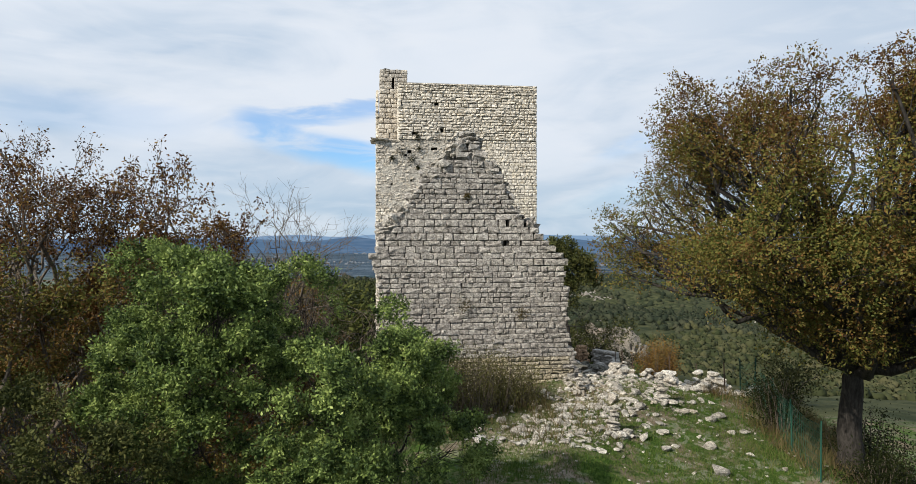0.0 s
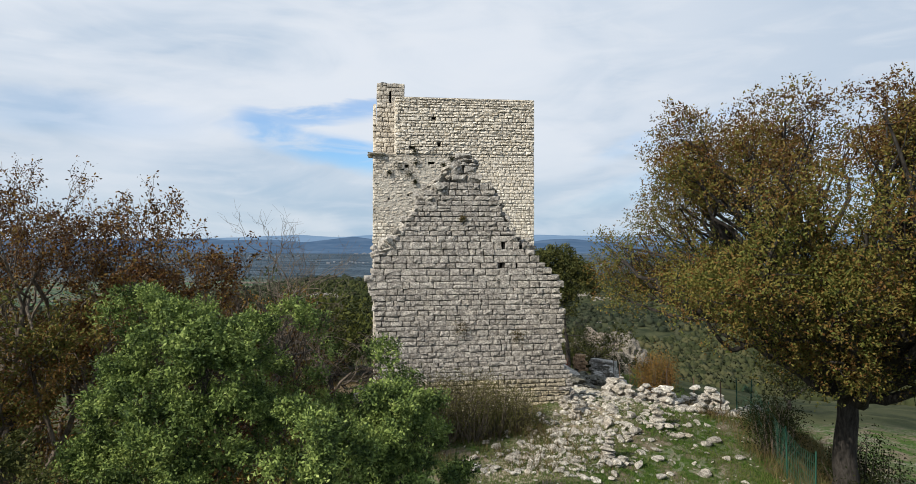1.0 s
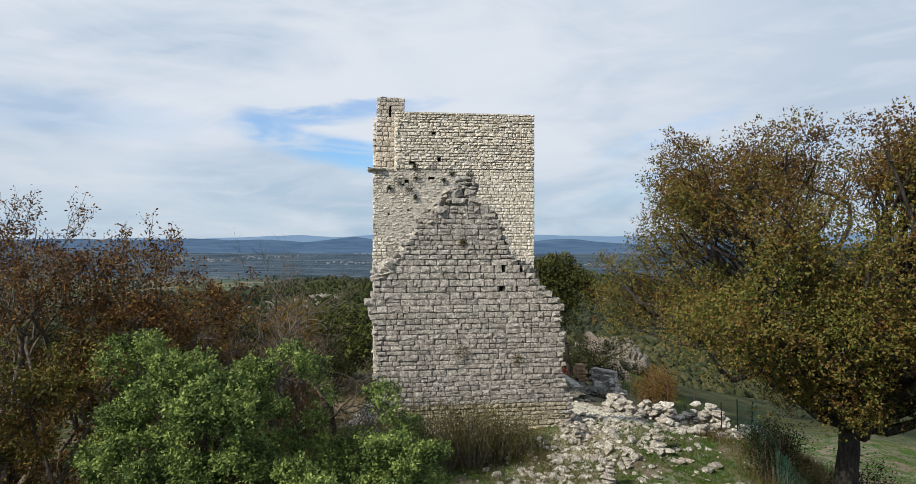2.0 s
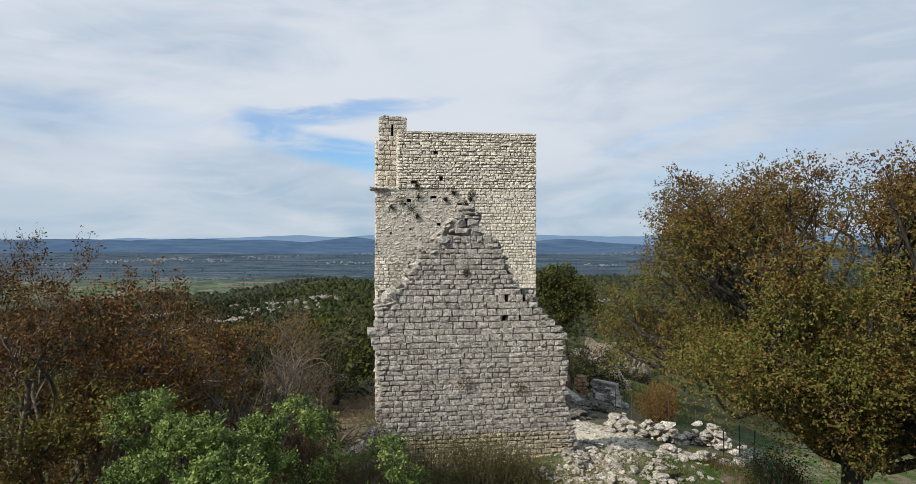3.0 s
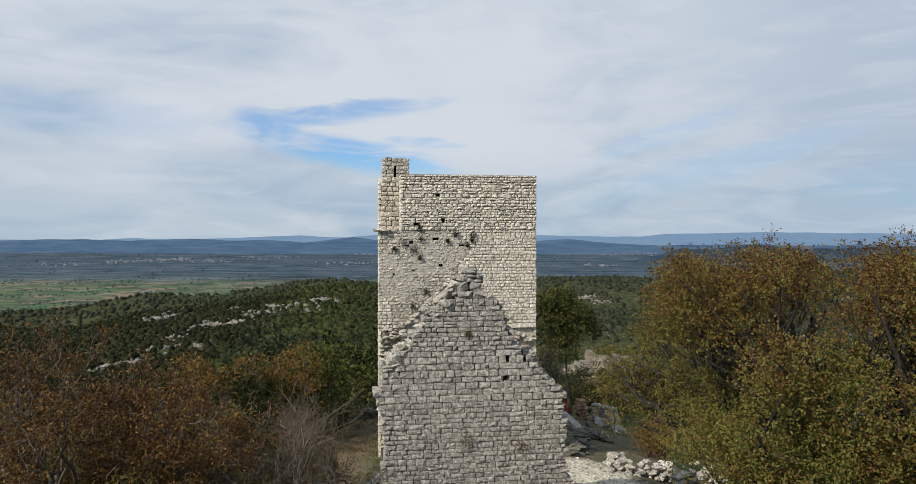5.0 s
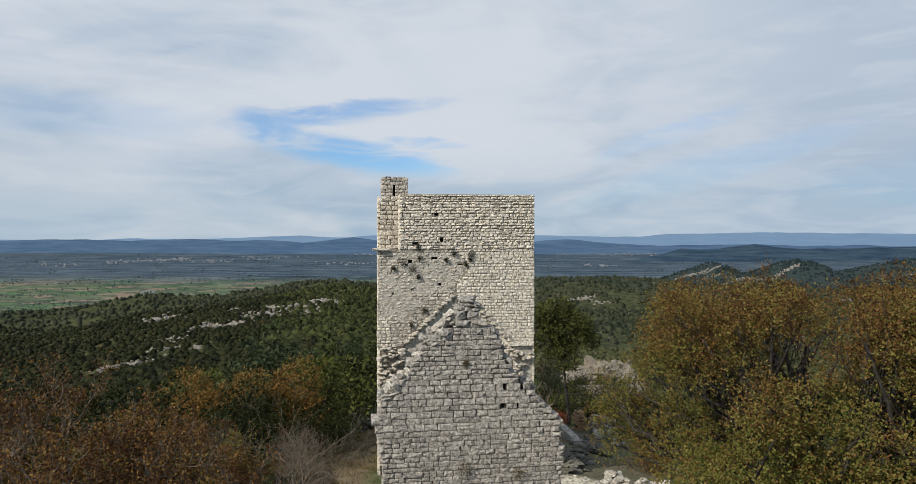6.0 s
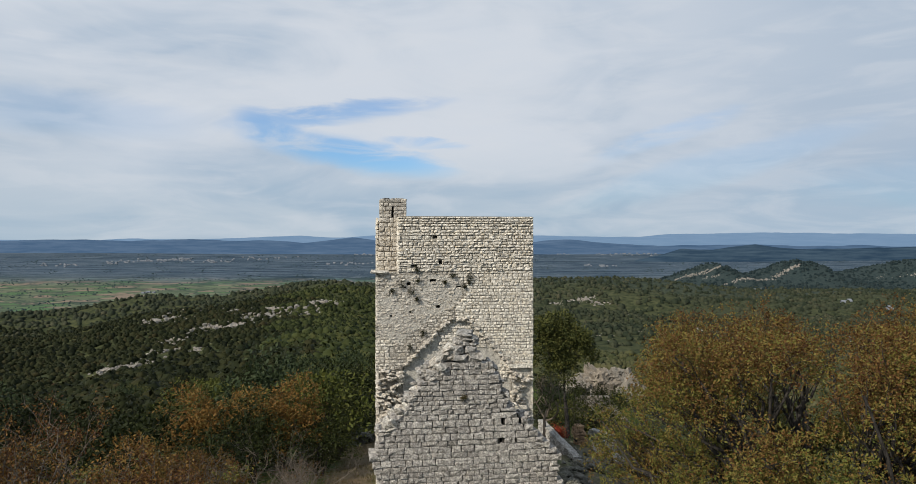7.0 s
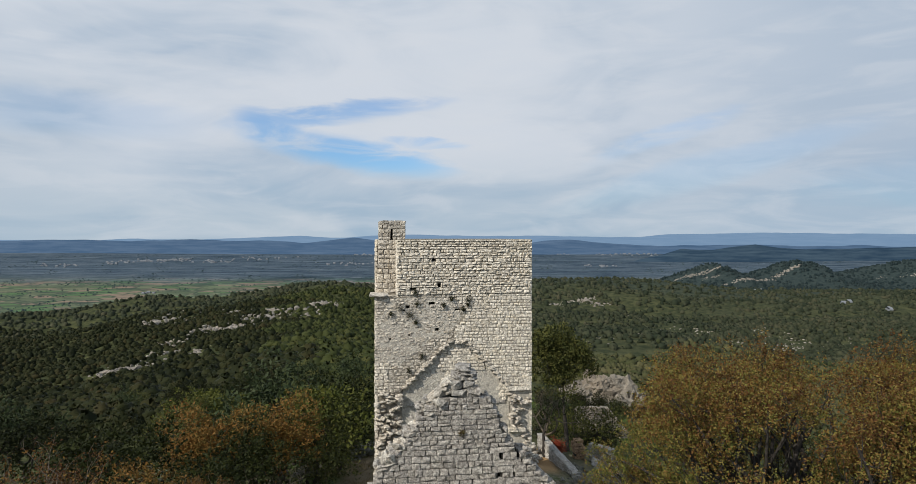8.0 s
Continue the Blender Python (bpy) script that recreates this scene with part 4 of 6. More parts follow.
    for k in range(26):
        s, f = ROCKS[int(RNG.integers(len(ROCKS)))]
        m = np.array(Matrix.LocRotScale((-3.56 + 1.18 * RNG.random(), CORNER + 0.08 + 1.15 * RNG.random(), 13.04), Euler((0, 0, RNG.uniform(0, 6))), (0.3, 0.26, 0.1)))
        cap.add(s @ m[:3, :3].T + m[:3, 3], f)
    tagged(part("turret_cap", cap.mesh("turret_cap", M_ROUGH), t), kind="stuff")
    # other faces, terrace on top, coping, and the slab that sticks out at the corner
    face = courses(lambda z: 0.02, lambda z: T_DEEP - 0.02, -3.0, T_TOP, (0.22, 0.32), (0.35, 0.7), 0.0, 40)
    notched = [r for r in face if r[2] < 9.3 or r[1] < T_DEEP - CORNER]
    reveal = courses(lambda z: 0.02, lambda z: CORNER, 9.5, T_TOP, (0.15, 0.22), (0.2, 0.4), 0.0, 42)
    for q, rows in ((Matrix.Translation((T_RIGHT, 0, 0)) @ Matrix.Rotation(math.pi / 2, 4, "Z"), face), (Matrix.Translation((T_RIGHT - 0.02, T_DEEP + 0.02, 0)) @ Matrix.Rotation(math.pi, 4, "Z"), face),
                    (Matrix.Translation((T_LEFT + 0.05, T_DEEP, 0)) @ Matrix.Rotation(-math.pi / 2, 4, "Z"), notched), (Matrix.Translation((-2.79, CORNER, 0)) @ Matrix.Rotation(-math.pi / 2, 4, "Z"), reveal)):
        joined("side_facing", [(q @ m, k) for m, k in lay(rows, 0.0, 0.12, 0.02, 0.015, BLOCKS, 41)], BLOCKS, M_TOWER, t)
    part("terrace", slab("terrace", [(-2.74, T_TOP - 0.03), (T_RIGHT - 0.03, T_TOP - 0.03), (T_RIGHT - 0.03, T_TOP + 0.03), (-2.74, T_TOP + 0.03)], 0.04, T_DEEP - 0.03, M_CREAM_MORTAR), t, "pale mortared top of the walls")
    part("ledge_bed", slab("ledge_bed", [(T_LEFT + 0.04, 9.40), (-2.76, 9.40), (-2.76, 9.47), (T_LEFT + 0.04, 9.47)], 0.02, CORNER + 0.1, M_CREAM_MORTAR), t)
    rim = Heap()
    for k in range(60):
        s, f = ROCKS[int(RNG.integers(len(ROCKS)))]
        m = np.array(Matrix.LocRotScale((RNG.uniform(-2.4, T_RIGHT - 0.1), RNG.uniform(0.08, 0.3), T_TOP - 0.05), Euler((0, 0, RNG.uniform(0, 6))), (RNG.uniform(0.15, 0.4), 0.2, RNG.uniform(0.05, 0.13))))
        rim.add(s @ m[:3, :3].T + m[:3, 3], f)
    tagged(part("coping", rim.mesh("coping", M_TOWER), t), kind="stuff")
    h = Heap()
    m = np.array(Matrix.LocRotScale((-3.62, -0.06, 9.47), Euler((0, 0.05, 0)), (0.86, 1.34, 0.12)))
    h.add(ROUGH_BLOCKS[3] @ m[:3, :3].T + m[:3, 3], [BLOCK_QUADS, BLOCK_TRIS])
    part("corner_slab", h.mesh("corner_slab", M_WHITE), t, "pale flat slab sticking out of the corner")


build_tower()

# ---- trees ----


def leaves(points, per, size, spread, rng, droop=0.0, up=0.5):
    """Small diamond leaves in tufts round the points."""
    n = len(points) * per
    c = np.repeat(points, per, axis=0) + rng.normal(0, spread, (n, 3))
    axis = rng.normal(0, 1, (n, 3)) + (c - np.repeat(points, per, axis=0)) / max(spread, 1e-6) * 0.7
    axis[:, 2] -= droop
    axis /= np.linalg.norm(axis, axis=1)[:, None] + 1e-9
    nrm = rng.normal(0, 1, (n, 3))
    nrm[:, 2] += up
    side = np.cross(axis, nrm)
    side /= np.linalg.norm(side, axis=1)[:, None] + 1e-9
    s = size * rng.uniform(0.6, 1.35, n)[:, None]
    v = np.stack([c, c + axis * s * 0.5 + side * s * 0.24, c + axis * s, c + axis * s * 0.5 - side * s * 0.24], axis=1).reshape(-1, 3)
    return v, np.arange(n * 4).reshape(-1, 4)


def waves(p, f, seed):
    """A cheap smooth noise, about -1 to 1."""
    k = np.random.default_rng(seed).normal(0, f, (7, 3))
    return np.sin(p @ k.T + np.arange(7) * 1.9).sum(axis=1) / 3.2


def sprigs(p, out, per, length, size, rng):
    """Leafy shoots: leaves set along short twigs that point outwards."""
    n = len(p)
    d = out + rng.normal(0, 0.45, (n, 3)) + (0, 0, 0.35)
    d /= np.linalg.norm(d, axis=1)[:, None] + 1e-9
    ln = length * rng.uniform(0.5, 1.5, n)
    f = np.tile(np.linspace(0.1, 1.0, per), n)
    D = np.repeat(d, per, axis=0)
    c = np.repeat(p, per, axis=0) + D * (f * np.repeat(ln, per))[:, None] + rng.normal(0, size * 0.35, (n * per, 3))
    axis = D * 0.5 + rng.normal(0, 0.75, (n * per, 3))
    axis /= np.linalg.norm(axis, axis=1)[:, None] + 1e-9
    nrm = rng.normal(0, 0.6, (n * per, 3)) + D * 0.5 + (0, 0, 0.5)
    side = np.cross(axis, nrm)
    side /= np.linalg.norm(side, axis=1)[:, None] + 1e-9
    s = size * rng.uniform(0.6, 1.3, n * per)[:, None]
    v = np.stack([c, c + axis * s * 0.5 + side * s * 0.26, c + axis * s, c + axis * s * 0.5 - side * s * 0.26], axis=1).reshape(-1, 3)
    return v, np.arange(n * per * 4).reshape(-1, 4)


def tufts(lobes, count, rng, low=-0.55, inner=0.25, rugged=1.0, seed=1, hollow=-0.28):
    """Points over the outside of a crown made of lobes (x, y, z, rx, rz), with hollows; and the way out at each."""
    lobes = np.asarray(lobes, float)
    w = lobes[:, 3] * (lobes[:, 3] + lobes[:, 4])
    k = rng.choice(len(lobes), count, p=w / w.sum())
    d = rng.normal(0, 1, (count, 3))
    d /= np.linalg.norm(d, axis=1)[:, None]
    d[:, 2] = np.where(d[:, 2] < low, -d[:, 2], d[:, 2])
    size = np.column_stack([lobes[k, 3], lobes[k, 3], lobes[k, 4]])
    p = lobes[k, :3] + d * size
    n1, n2 = waves(p, 3.2 / max(0.5, lobes[:, 3].mean() * 1.6) * rugged, seed), waves(p, 8.0 * rugged, seed + 1)
    r = 0.90 + 0.36 * n1 + 0.18 * n2
    r = np.where(rng.random(count) < inner, r * rng.uniform(0.4, 0.85, count), r)
    p = lobes[k, :3] + d * size * r[:, None]
    keep = (n1 * 0.7 + n2 * 0.7 > hollow) | (rng.random(count) < 0.06)
    return p[keep], k[keep], d[keep]


def limb(a, b, r0, r1, rng, bend=0.12, steps=6, sides=6):
    a, b = np.asarray(a, float), np.asarray(b, float)
    f = np.linspace(0, 1, steps)[:, None]
    size = np.linalg.norm(b - a)
    wave = rng.normal(0, bend * size, (1, 3)) * np.sin(f * np.pi) + rng.normal(0, bend * size * 0.25, (steps, 3)) * np.sin(f * np.pi)
    return tube(a + (b - a) * f + wave, np.linspace(r0, r1, steps), sides)


def make_tree(name, label, base, lobes, count, per, size, spread, mat, seed, girth=0.16, stems=1, fork=0.35, twigs=160, bark_mat=None, group="", low=-0.55, inner=0.25, up=0.5, rugged=1.0, clump=None, hollow=-0.28):
    """A tree: tapered stems, limbs to each lobe, twigs to the tufts, and a crown of single leaves."""
    rng = np.random.default_rng(seed)
    t = thing(name, label, "tree", group, at=Matrix.Translation(base))
    lobes = np.asarray(lobes, float) - np.array([*base, 0, 0])
    pts, owner, ways = tufts(lobes, count, rng, low, inner, rugged, seed, hollow)
    top = lobes[:, 2].mean()
    wood = Heap()
    forks = []
    for s in range(stems):
        f = np.array([rng.normal(0, 0.1 + 0.12 * stems), rng.normal(0, 0.1 + 0.12 * stems), top * fork * rng.uniform(0.8, 1.25)])
        foot = np.array([rng.normal(0, 0.09), rng.normal(0, 0.09), -0.3]) * (stems > 1) + np.array([0, 0, -0.3])
        wood.add(*limb(foot, f, girth * 1.35, girth * 0.9, rng, 0.05, 7, 9))
        forks.append(f)
    part("trunk", wood.mesh("trunk", bark_mat or M_BARK, True), t)
    boughs = Heap()
    # main limbs carry groups of lobes
    groups = max(1, round(len(lobes) / 6))
    heads = lobes[rng.choice(len(lobes), groups, replace=False), :3]
    near = np.argmin(np.linalg.norm(lobes[:, None, :3] - heads[None], axis=2), axis=1)
    nodes = []
    for g in range(groups):
        f = forks[g % stems]
        mean = lobes[near == g, :3].mean(axis=0)
        node = f + (mean - f) * 0.55
        boughs.add(*limb(f, node, girth * 0.7, girth * 0.36, rng, 0.12, 8, 7))
        nodes.append(node)
    for i, q in enumerate(lobes):
        f = nodes[near[i]]
        boughs.add(*limb(f, q[:3], girth * 0.32, girth * 0.10, rng, 0.12, 7, 5))
        mine = pts[owner == i]
        if len(mine):
            for p in mine[rng.integers(len(mine), size=max(2, twigs // len(lobes)))]:
                start = f + (q[:3] - f) * rng.uniform(0.5, 1.0)
                boughs.add(*limb(start, start + (p - start) * 0.97, girth * 0.07, girth * 0.02, rng, 0.1, 5, 4))
    tagged(part("branchwork", boughs.mesh("branchwork", bark_mat or M_BARK, True), t), kind="stuff")
    if clump:  # shoots stand together in rounded sprays
        many, wide = clump
        off = rng.normal(0, 1, (len(pts) * many, 3))
        off *= (rng.random(len(off)) ** 0.4 / np.linalg.norm(off, axis=1))[:, None]
        pts = np.repeat(pts, many, axis=0) + off * wide * np.repeat(rng.uniform(0.6, 1.35, len(pts)), many)[:, None] * (1, 1, 0.75)
        ways = np.repeat(ways, many, axis=0) * 0.5 + off
    if per:
        v, f = sprigs(pts, ways, per, spread, size, rng)
        part("crown", np_mesh("crown", v, f, mat), t)
    return t


def bare_tree(name, label, base, tall, seed, mat_leaf=None, leaf_count=0, size=0.065, girth=0.09, lean=(0, 0), spread=0.75, depth=5, group=""):
    """A leafless or thinly leaved tree: forking twigs, and what leaves are left at their ends."""
    rng = np.random.default_rng(seed)
    t = thing(name, label, "tree", group, at=Matrix.Translation(base))
    wood, twig, tips = Heap(), Heap(), []

    def grow(p, d, ln, r, k):
        d = d / np.linalg.norm(d)
        q = p + d * ln
        q = q + np.array([0, 0, 0.08 * ln])
        (wood if k == depth else twig).add(*limb(p, q, r, r * 0.66, rng, 0.07 if k == depth else 0.13, 5 if k > 2 else 4 if k > 1 else 3, 7 if k == depth else 5 if k > 2 else 3))
        if k <= 2:
            tips.append(q)
            tips.append((p + q) / 2)
        if k == 0:
            return
        for _ in range(3):
            nd = d * 0.85 + rng.normal(0, spread * 0.7, 3)
            nd[2] += 0.16
            start = p + (q - p) * rng.uniform(0.55, 1.0)
            grow(start, nd, ln * rng.uniform(0.55, 0.82), r * 0.57, k - 1)

    grow(np.array([0.0, 0, -0.3]), np.array([lean[0], lean[1], 1.0]), tall * 0.33, girth, depth)
    tips = np.array(tips)
    k = tall / tips[:, 2].max()
    for h in (wood, twig):
        h.v = [v * (k, k, k) for v in h.v]
    tips = tips * k
    part("trunk", wood.mesh("trunk", M_BARK, True), t)
    tagged(part("branchwork", twig.mesh("branchwork", M_TWIG, True), t), kind="stuff")
    if leaf_count:
        pick_ = tips[rng.choice(len(tips), leaf_count // 5, p=(lambda w: w / w.sum())(np.clip(1.2 - tips[:, 2] / tall, 0.22, 0.7)))]
        v, f = leaves(pick_, 5, size, 0.055, rng, 0.4)
        part("crown", np_mesh("crown", v, f, mat_leaf), t)
    return t


def at_ground(x, y, dz=0.0):
    return (x, y, float(height(x, y)) + dz)


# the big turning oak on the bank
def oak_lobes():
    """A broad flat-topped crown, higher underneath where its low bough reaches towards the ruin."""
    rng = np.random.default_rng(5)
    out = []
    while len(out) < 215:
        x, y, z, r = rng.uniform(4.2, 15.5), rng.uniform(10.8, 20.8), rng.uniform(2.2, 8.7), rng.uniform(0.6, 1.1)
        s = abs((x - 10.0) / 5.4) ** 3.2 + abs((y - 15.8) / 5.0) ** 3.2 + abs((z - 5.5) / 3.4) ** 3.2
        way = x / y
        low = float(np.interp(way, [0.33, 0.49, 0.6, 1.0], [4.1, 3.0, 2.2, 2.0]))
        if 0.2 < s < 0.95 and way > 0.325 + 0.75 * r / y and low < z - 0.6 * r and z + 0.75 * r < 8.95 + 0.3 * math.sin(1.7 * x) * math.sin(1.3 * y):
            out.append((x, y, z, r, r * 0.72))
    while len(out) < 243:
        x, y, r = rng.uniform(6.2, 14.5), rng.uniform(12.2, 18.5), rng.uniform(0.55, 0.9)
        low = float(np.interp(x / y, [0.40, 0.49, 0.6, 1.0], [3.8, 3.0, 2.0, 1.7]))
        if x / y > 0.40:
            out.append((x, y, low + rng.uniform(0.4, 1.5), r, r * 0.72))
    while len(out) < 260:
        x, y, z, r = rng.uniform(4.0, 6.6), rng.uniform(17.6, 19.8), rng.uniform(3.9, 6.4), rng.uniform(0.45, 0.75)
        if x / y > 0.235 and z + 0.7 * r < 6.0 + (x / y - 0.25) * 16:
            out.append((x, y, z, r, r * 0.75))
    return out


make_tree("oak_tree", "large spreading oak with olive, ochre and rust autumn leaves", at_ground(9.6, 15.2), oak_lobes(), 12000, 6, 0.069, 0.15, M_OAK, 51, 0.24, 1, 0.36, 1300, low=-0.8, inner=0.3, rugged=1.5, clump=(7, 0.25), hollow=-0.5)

# evergreen trees close to the camera's foot
green = "fresh green evergreen trees"
make_tree("evergreen_tree", "dense bushy evergreen tree with fresh green leaves", at_ground(-1.2, 7.8),
          [(-1.5, 6.9, 3.25, 0.5, 0.5), (-1.0, 7.4, 3.0, 0.45, 0.45), (-0.35, 8.2, 3.0, 0.5, 0.45), (-1.75, 6.9, 2.4, 0.45, 0.42), (-1.2, 6.7, 2.35, 0.45, 0.4), (-0.65, 7.4, 2.2, 0.45, 0.45), (-0.1, 8.4, 2.1, 0.42, 0.45),
           (-1.8, 6.6, 1.7, 0.5, 0.4), (-1.2, 6.5, 1.5, 0.5, 0.4), (-0.7, 7.1, 1.4, 0.45, 0.4), (-0.2, 7.9, 1.3, 0.4, 0.4), (-0.75, 7.9, 3.35, 0.35, 0.35), (-0.55, 7.8, 0.7, 0.6, 0.5), (-1.6, 6.6, 0.9, 0.6, 0.5)],
          290, 12, 0.046, 0.10, M_GREEN, 61, 0.07, 3, 0.3, 320, group=green, rugged=1.0, inner=0.1, clump=(58, 0.15))
make_tree("evergreen_tree", "tall narrow evergreen tree with fresh green leaves", at_ground(-2.1, 10.1),
          [(-1.25, 10.0, 3.4, 0.5, 0.55), (-2.5, 9.9, 4.05, 0.42, 0.6), (-1.6, 10.1, 2.5, 0.6, 0.6), (-2.6, 10.1, 2.9, 0.5, 0.6), (-1.0, 10.2, 2.3, 0.6, 0.6), (-2.0, 10.2, 1.6, 0.8, 0.7)],
          120, 11, 0.05, 0.11, M_GREEN, 62, 0.06, 2, 0.35, 160, group=green, rugged=1.0, inner=0.1, clump=(42, 0.17))
make_tree("evergreen_tree", "broad evergreen tree with fresh green leaves", at_ground(-4.0, 8.9),
          [(-2.8, 7.3, 4.05, 0.45, 0.45), (-3.6, 8.2, 4.35, 0.5, 0.45), (-4.3, 9.2, 4.4, 0.5, 0.45), (-2.6, 7.6, 3.3, 0.42, 0.4), (-3.2, 7.4, 3.2, 0.48, 0.42), (-4.0, 8.1, 3.5, 0.5, 0.45), (-3.2, 9.3, 3.9, 0.5, 0.5), (-4.8, 9.2, 3.4, 0.55, 0.45), (-3.0, 7.2, 2.5, 0.45, 0.4), (-3.7, 7.6, 2.6, 0.5, 0.42), (-4.4, 8.2, 2.6, 0.5, 0.42), (-3.4, 7.2, 1.9, 0.5, 0.4), (-2.9, 7.4, 1.6, 0.4, 0.4)],
          290, 11, 0.048, 0.10, M_GREEN, 63, 0.08, 3, 0.3, 300, group=green, rugged=1.0, inner=0.1, clump=(52, 0.16))
make_tree("holm_oak", "low olive green holm oak in front of the thicket", at_ground(-4.3, 6.6),
          [(-3.6, 6.0, 3.0, 0.5, 0.45), (-4.4, 6.5, 2.8, 0.6, 0.5), (-5.3, 7.0, 2.8, 0.65, 0.55), (-3.3, 6.2, 2.5, 0.55, 0.5), (-4.0, 6.1, 2.1, 0.6, 0.5), (-4.9, 6.4, 1.9, 0.65, 0.55), (-3.0, 6.1, 1.5, 0.5, 0.5)],
          100, 10, 0.045, 0.11, M_OLIVE, 64, 0.06, 3, 0.3, 260, rugged=1.0, inner=0.1, clump=(34, 0.15))

# unseen tree left of the view, added to throw shade on the low trees
make_tree("evergreen_tree", "unseen evergreen tree added for shade beside the thicket", at_ground(-7.2, 5.0),
          [(-7.0, 5.0, 3.9, 1.2, 0.9), (-7.8, 5.6, 3.4, 1.2, 1.0), (-6.9, 4.4, 2.6, 1.1, 0.9), (-7.4, 5.2, 1.8, 1.3, 1.0), (-6.4, 5.4, 3.2, 0.9, 0.8)],
          1600, 8, 0.12, 0.2, M_GREEN, 65, 0.10, 3, 0.3, 120, group=green)

# thin autumn oaks and bare trees beside the path
thin = "thin autumn trees by the path"
bare_tree("autumn_tree", "half-bare oak with rust brown leaves on grey twigs", at_ground(-7.2, 12.4), 7.4, 71, M_OCHRE, 27000, 0.068, 0.13, spread=0.62, depth=6, group=thin)
bare_tree("autumn_tree", "half-bare oak with brown leaves and dark twigs", at_ground(-8.6, 12.6), 8.3, 72, M_OCHRE, 29000, 0.068, 0.13, (-0.1, 0), spread=0.78, depth=6, group=thin)
bare_tree("autumn_tree", "half-bare oak with ochre leaves low on its twigs", at_ground(-7.2, 10.4), 5.8, 73, M_OAK, 20000, 0.07, 0.10, spread=0.95, group=thin)
bare_tree("autumn_tree", "half-bare oak with a few russet leaves", at_ground(-6.1, 12.9), 5.9, 91, M_RUST, 6000, 0.062, 0.09, spread=0.75, depth=6, group=thin)
bare_tree("bare_tree", "leafless tree with fine grey twigs", at_ground(-4.15, 14.2), 6.9, 74, None, 0, girth=0.075, spread=0.85, depth=6, group=thin)
bare_tree("bare_tree", "leafless tree with a dead forked stem", at_ground(-5.3, 14.0), 5.9, 75, None, 0, girth=0.07, spread=0.8, depth=4, group=thin)
bare_tree("autumn_tree", "thin oak with sparse rust leaves", at_ground(-7.4, 15.6), 6.0, 76, M_RUST, 6500, 0.08, 0.11, spread=0.95, group=thin)
bare_tree("autumn_tree", "thin oak with sparse rust leaves", at_ground(-10.5, 15.4), 6.6, 77, M_RUST, 8000, 0.08, 0.11, spread=0.95, group=thin)
bare_tree("bare_tree", "leafless tree with pale twigs", at_ground(-5.6, 16.8), 4.4, 78, M_RUST, 1500, 0.08, 0.08, group=thin)

for x, y, tall, seed in ((-5.4, 19.5, 3.9, 131), (-4.3, 20.6, 3.4, 132), (-6.9, 20.2, 4.0, 133), (-3.7, 18.4, 2.8, 134), (-8.6, 20.8, 4.2, 135), (-5.9, 22.4, 3.4, 136)):
    bare_tree("bare_shrub", "leafless spreading shrub with pale grey twigs", at_ground(x, y), tall, seed, M_RUST, 300, 0.07, 0.05, spread=0.95, group="leafless shrubs by the path")
more_trees = [(-9.6, 17.8, 0.85), (-12.5, 13.8, 1.05), (-7.6, 19.2, 0.8), (-11.5, 19.5, 0.95), (-14.5, 17.0, 1.0), (-6.0, 20.6, 0.62), (-9.4, 22.4, 0.85), (-13.5, 22.8, 0.95), (-16.8, 20.6, 1.0)]
first = bare_tree("autumn_tree", "thin oak with rust leaves among thicket", at_ground(-8.3, 14.3), 5.0, 79, M_RUST, 9000, 0.085, 0.09, group=thin)
second = bare_tree("autumn_tree", "thin oak with brown and olive leaves among thicket", at_ground(-6.3, 18.2), 4.6, 80, M_OAK, 7000, 0.09, 0.08, group=thin)
for i, (x, y, k) in enumerate(more_trees):
    copy_thing((first, second)[i % 2], Matrix.Translation(at_ground(x, y)) @ Matrix.Rotation(i * 2.1, 4, "Z") @ Matrix.Scale(k, 4))


def thicket(name, label, spots, mat, seed, size=0.07, per=26, spread=0.22, group=""):
    """Low bushes: thin stems fanning from the ground with small leaves."""
    rng = np.random.default_rng(seed)
    for x, y, wide, tall, n in spots:
        b = at_ground(x, y)
        t = thing(name, label, "bush", group, at=Matrix.Translation(b))
        stems, tips = Heap(), []
        for _ in range(n):
            a, r = rng.uniform(0, 6.28), wide * math.sqrt(rng.random())
            foot = np.array([math.cos(a) * r * 0.35, math.sin(a) * r * 0.35, -0.1])
            tip = np.array([math.cos(a) * r, math.sin(a) * r, tall * rng.uniform(0.55, 1.0) * (1 - 0.35 * (r / wide) ** 2)])
            stems.add(*limb(foot, tip, 0.014 + 0.004 * tall, 0.004, rng, 0.06, 5, 4))
            tips += [foot + (tip - foot) * f for f in (0.5, 0.7, 0.85, 1.0)]
        tagged(part("stem_tangle", stems.mesh("stem_tangle", M_TWIG, True), t), kind="stuff")
        v, f = leaves(np.array(tips), per, size, spread, rng)
        part("foliage", np_mesh("foliage", v, f, mat), t)


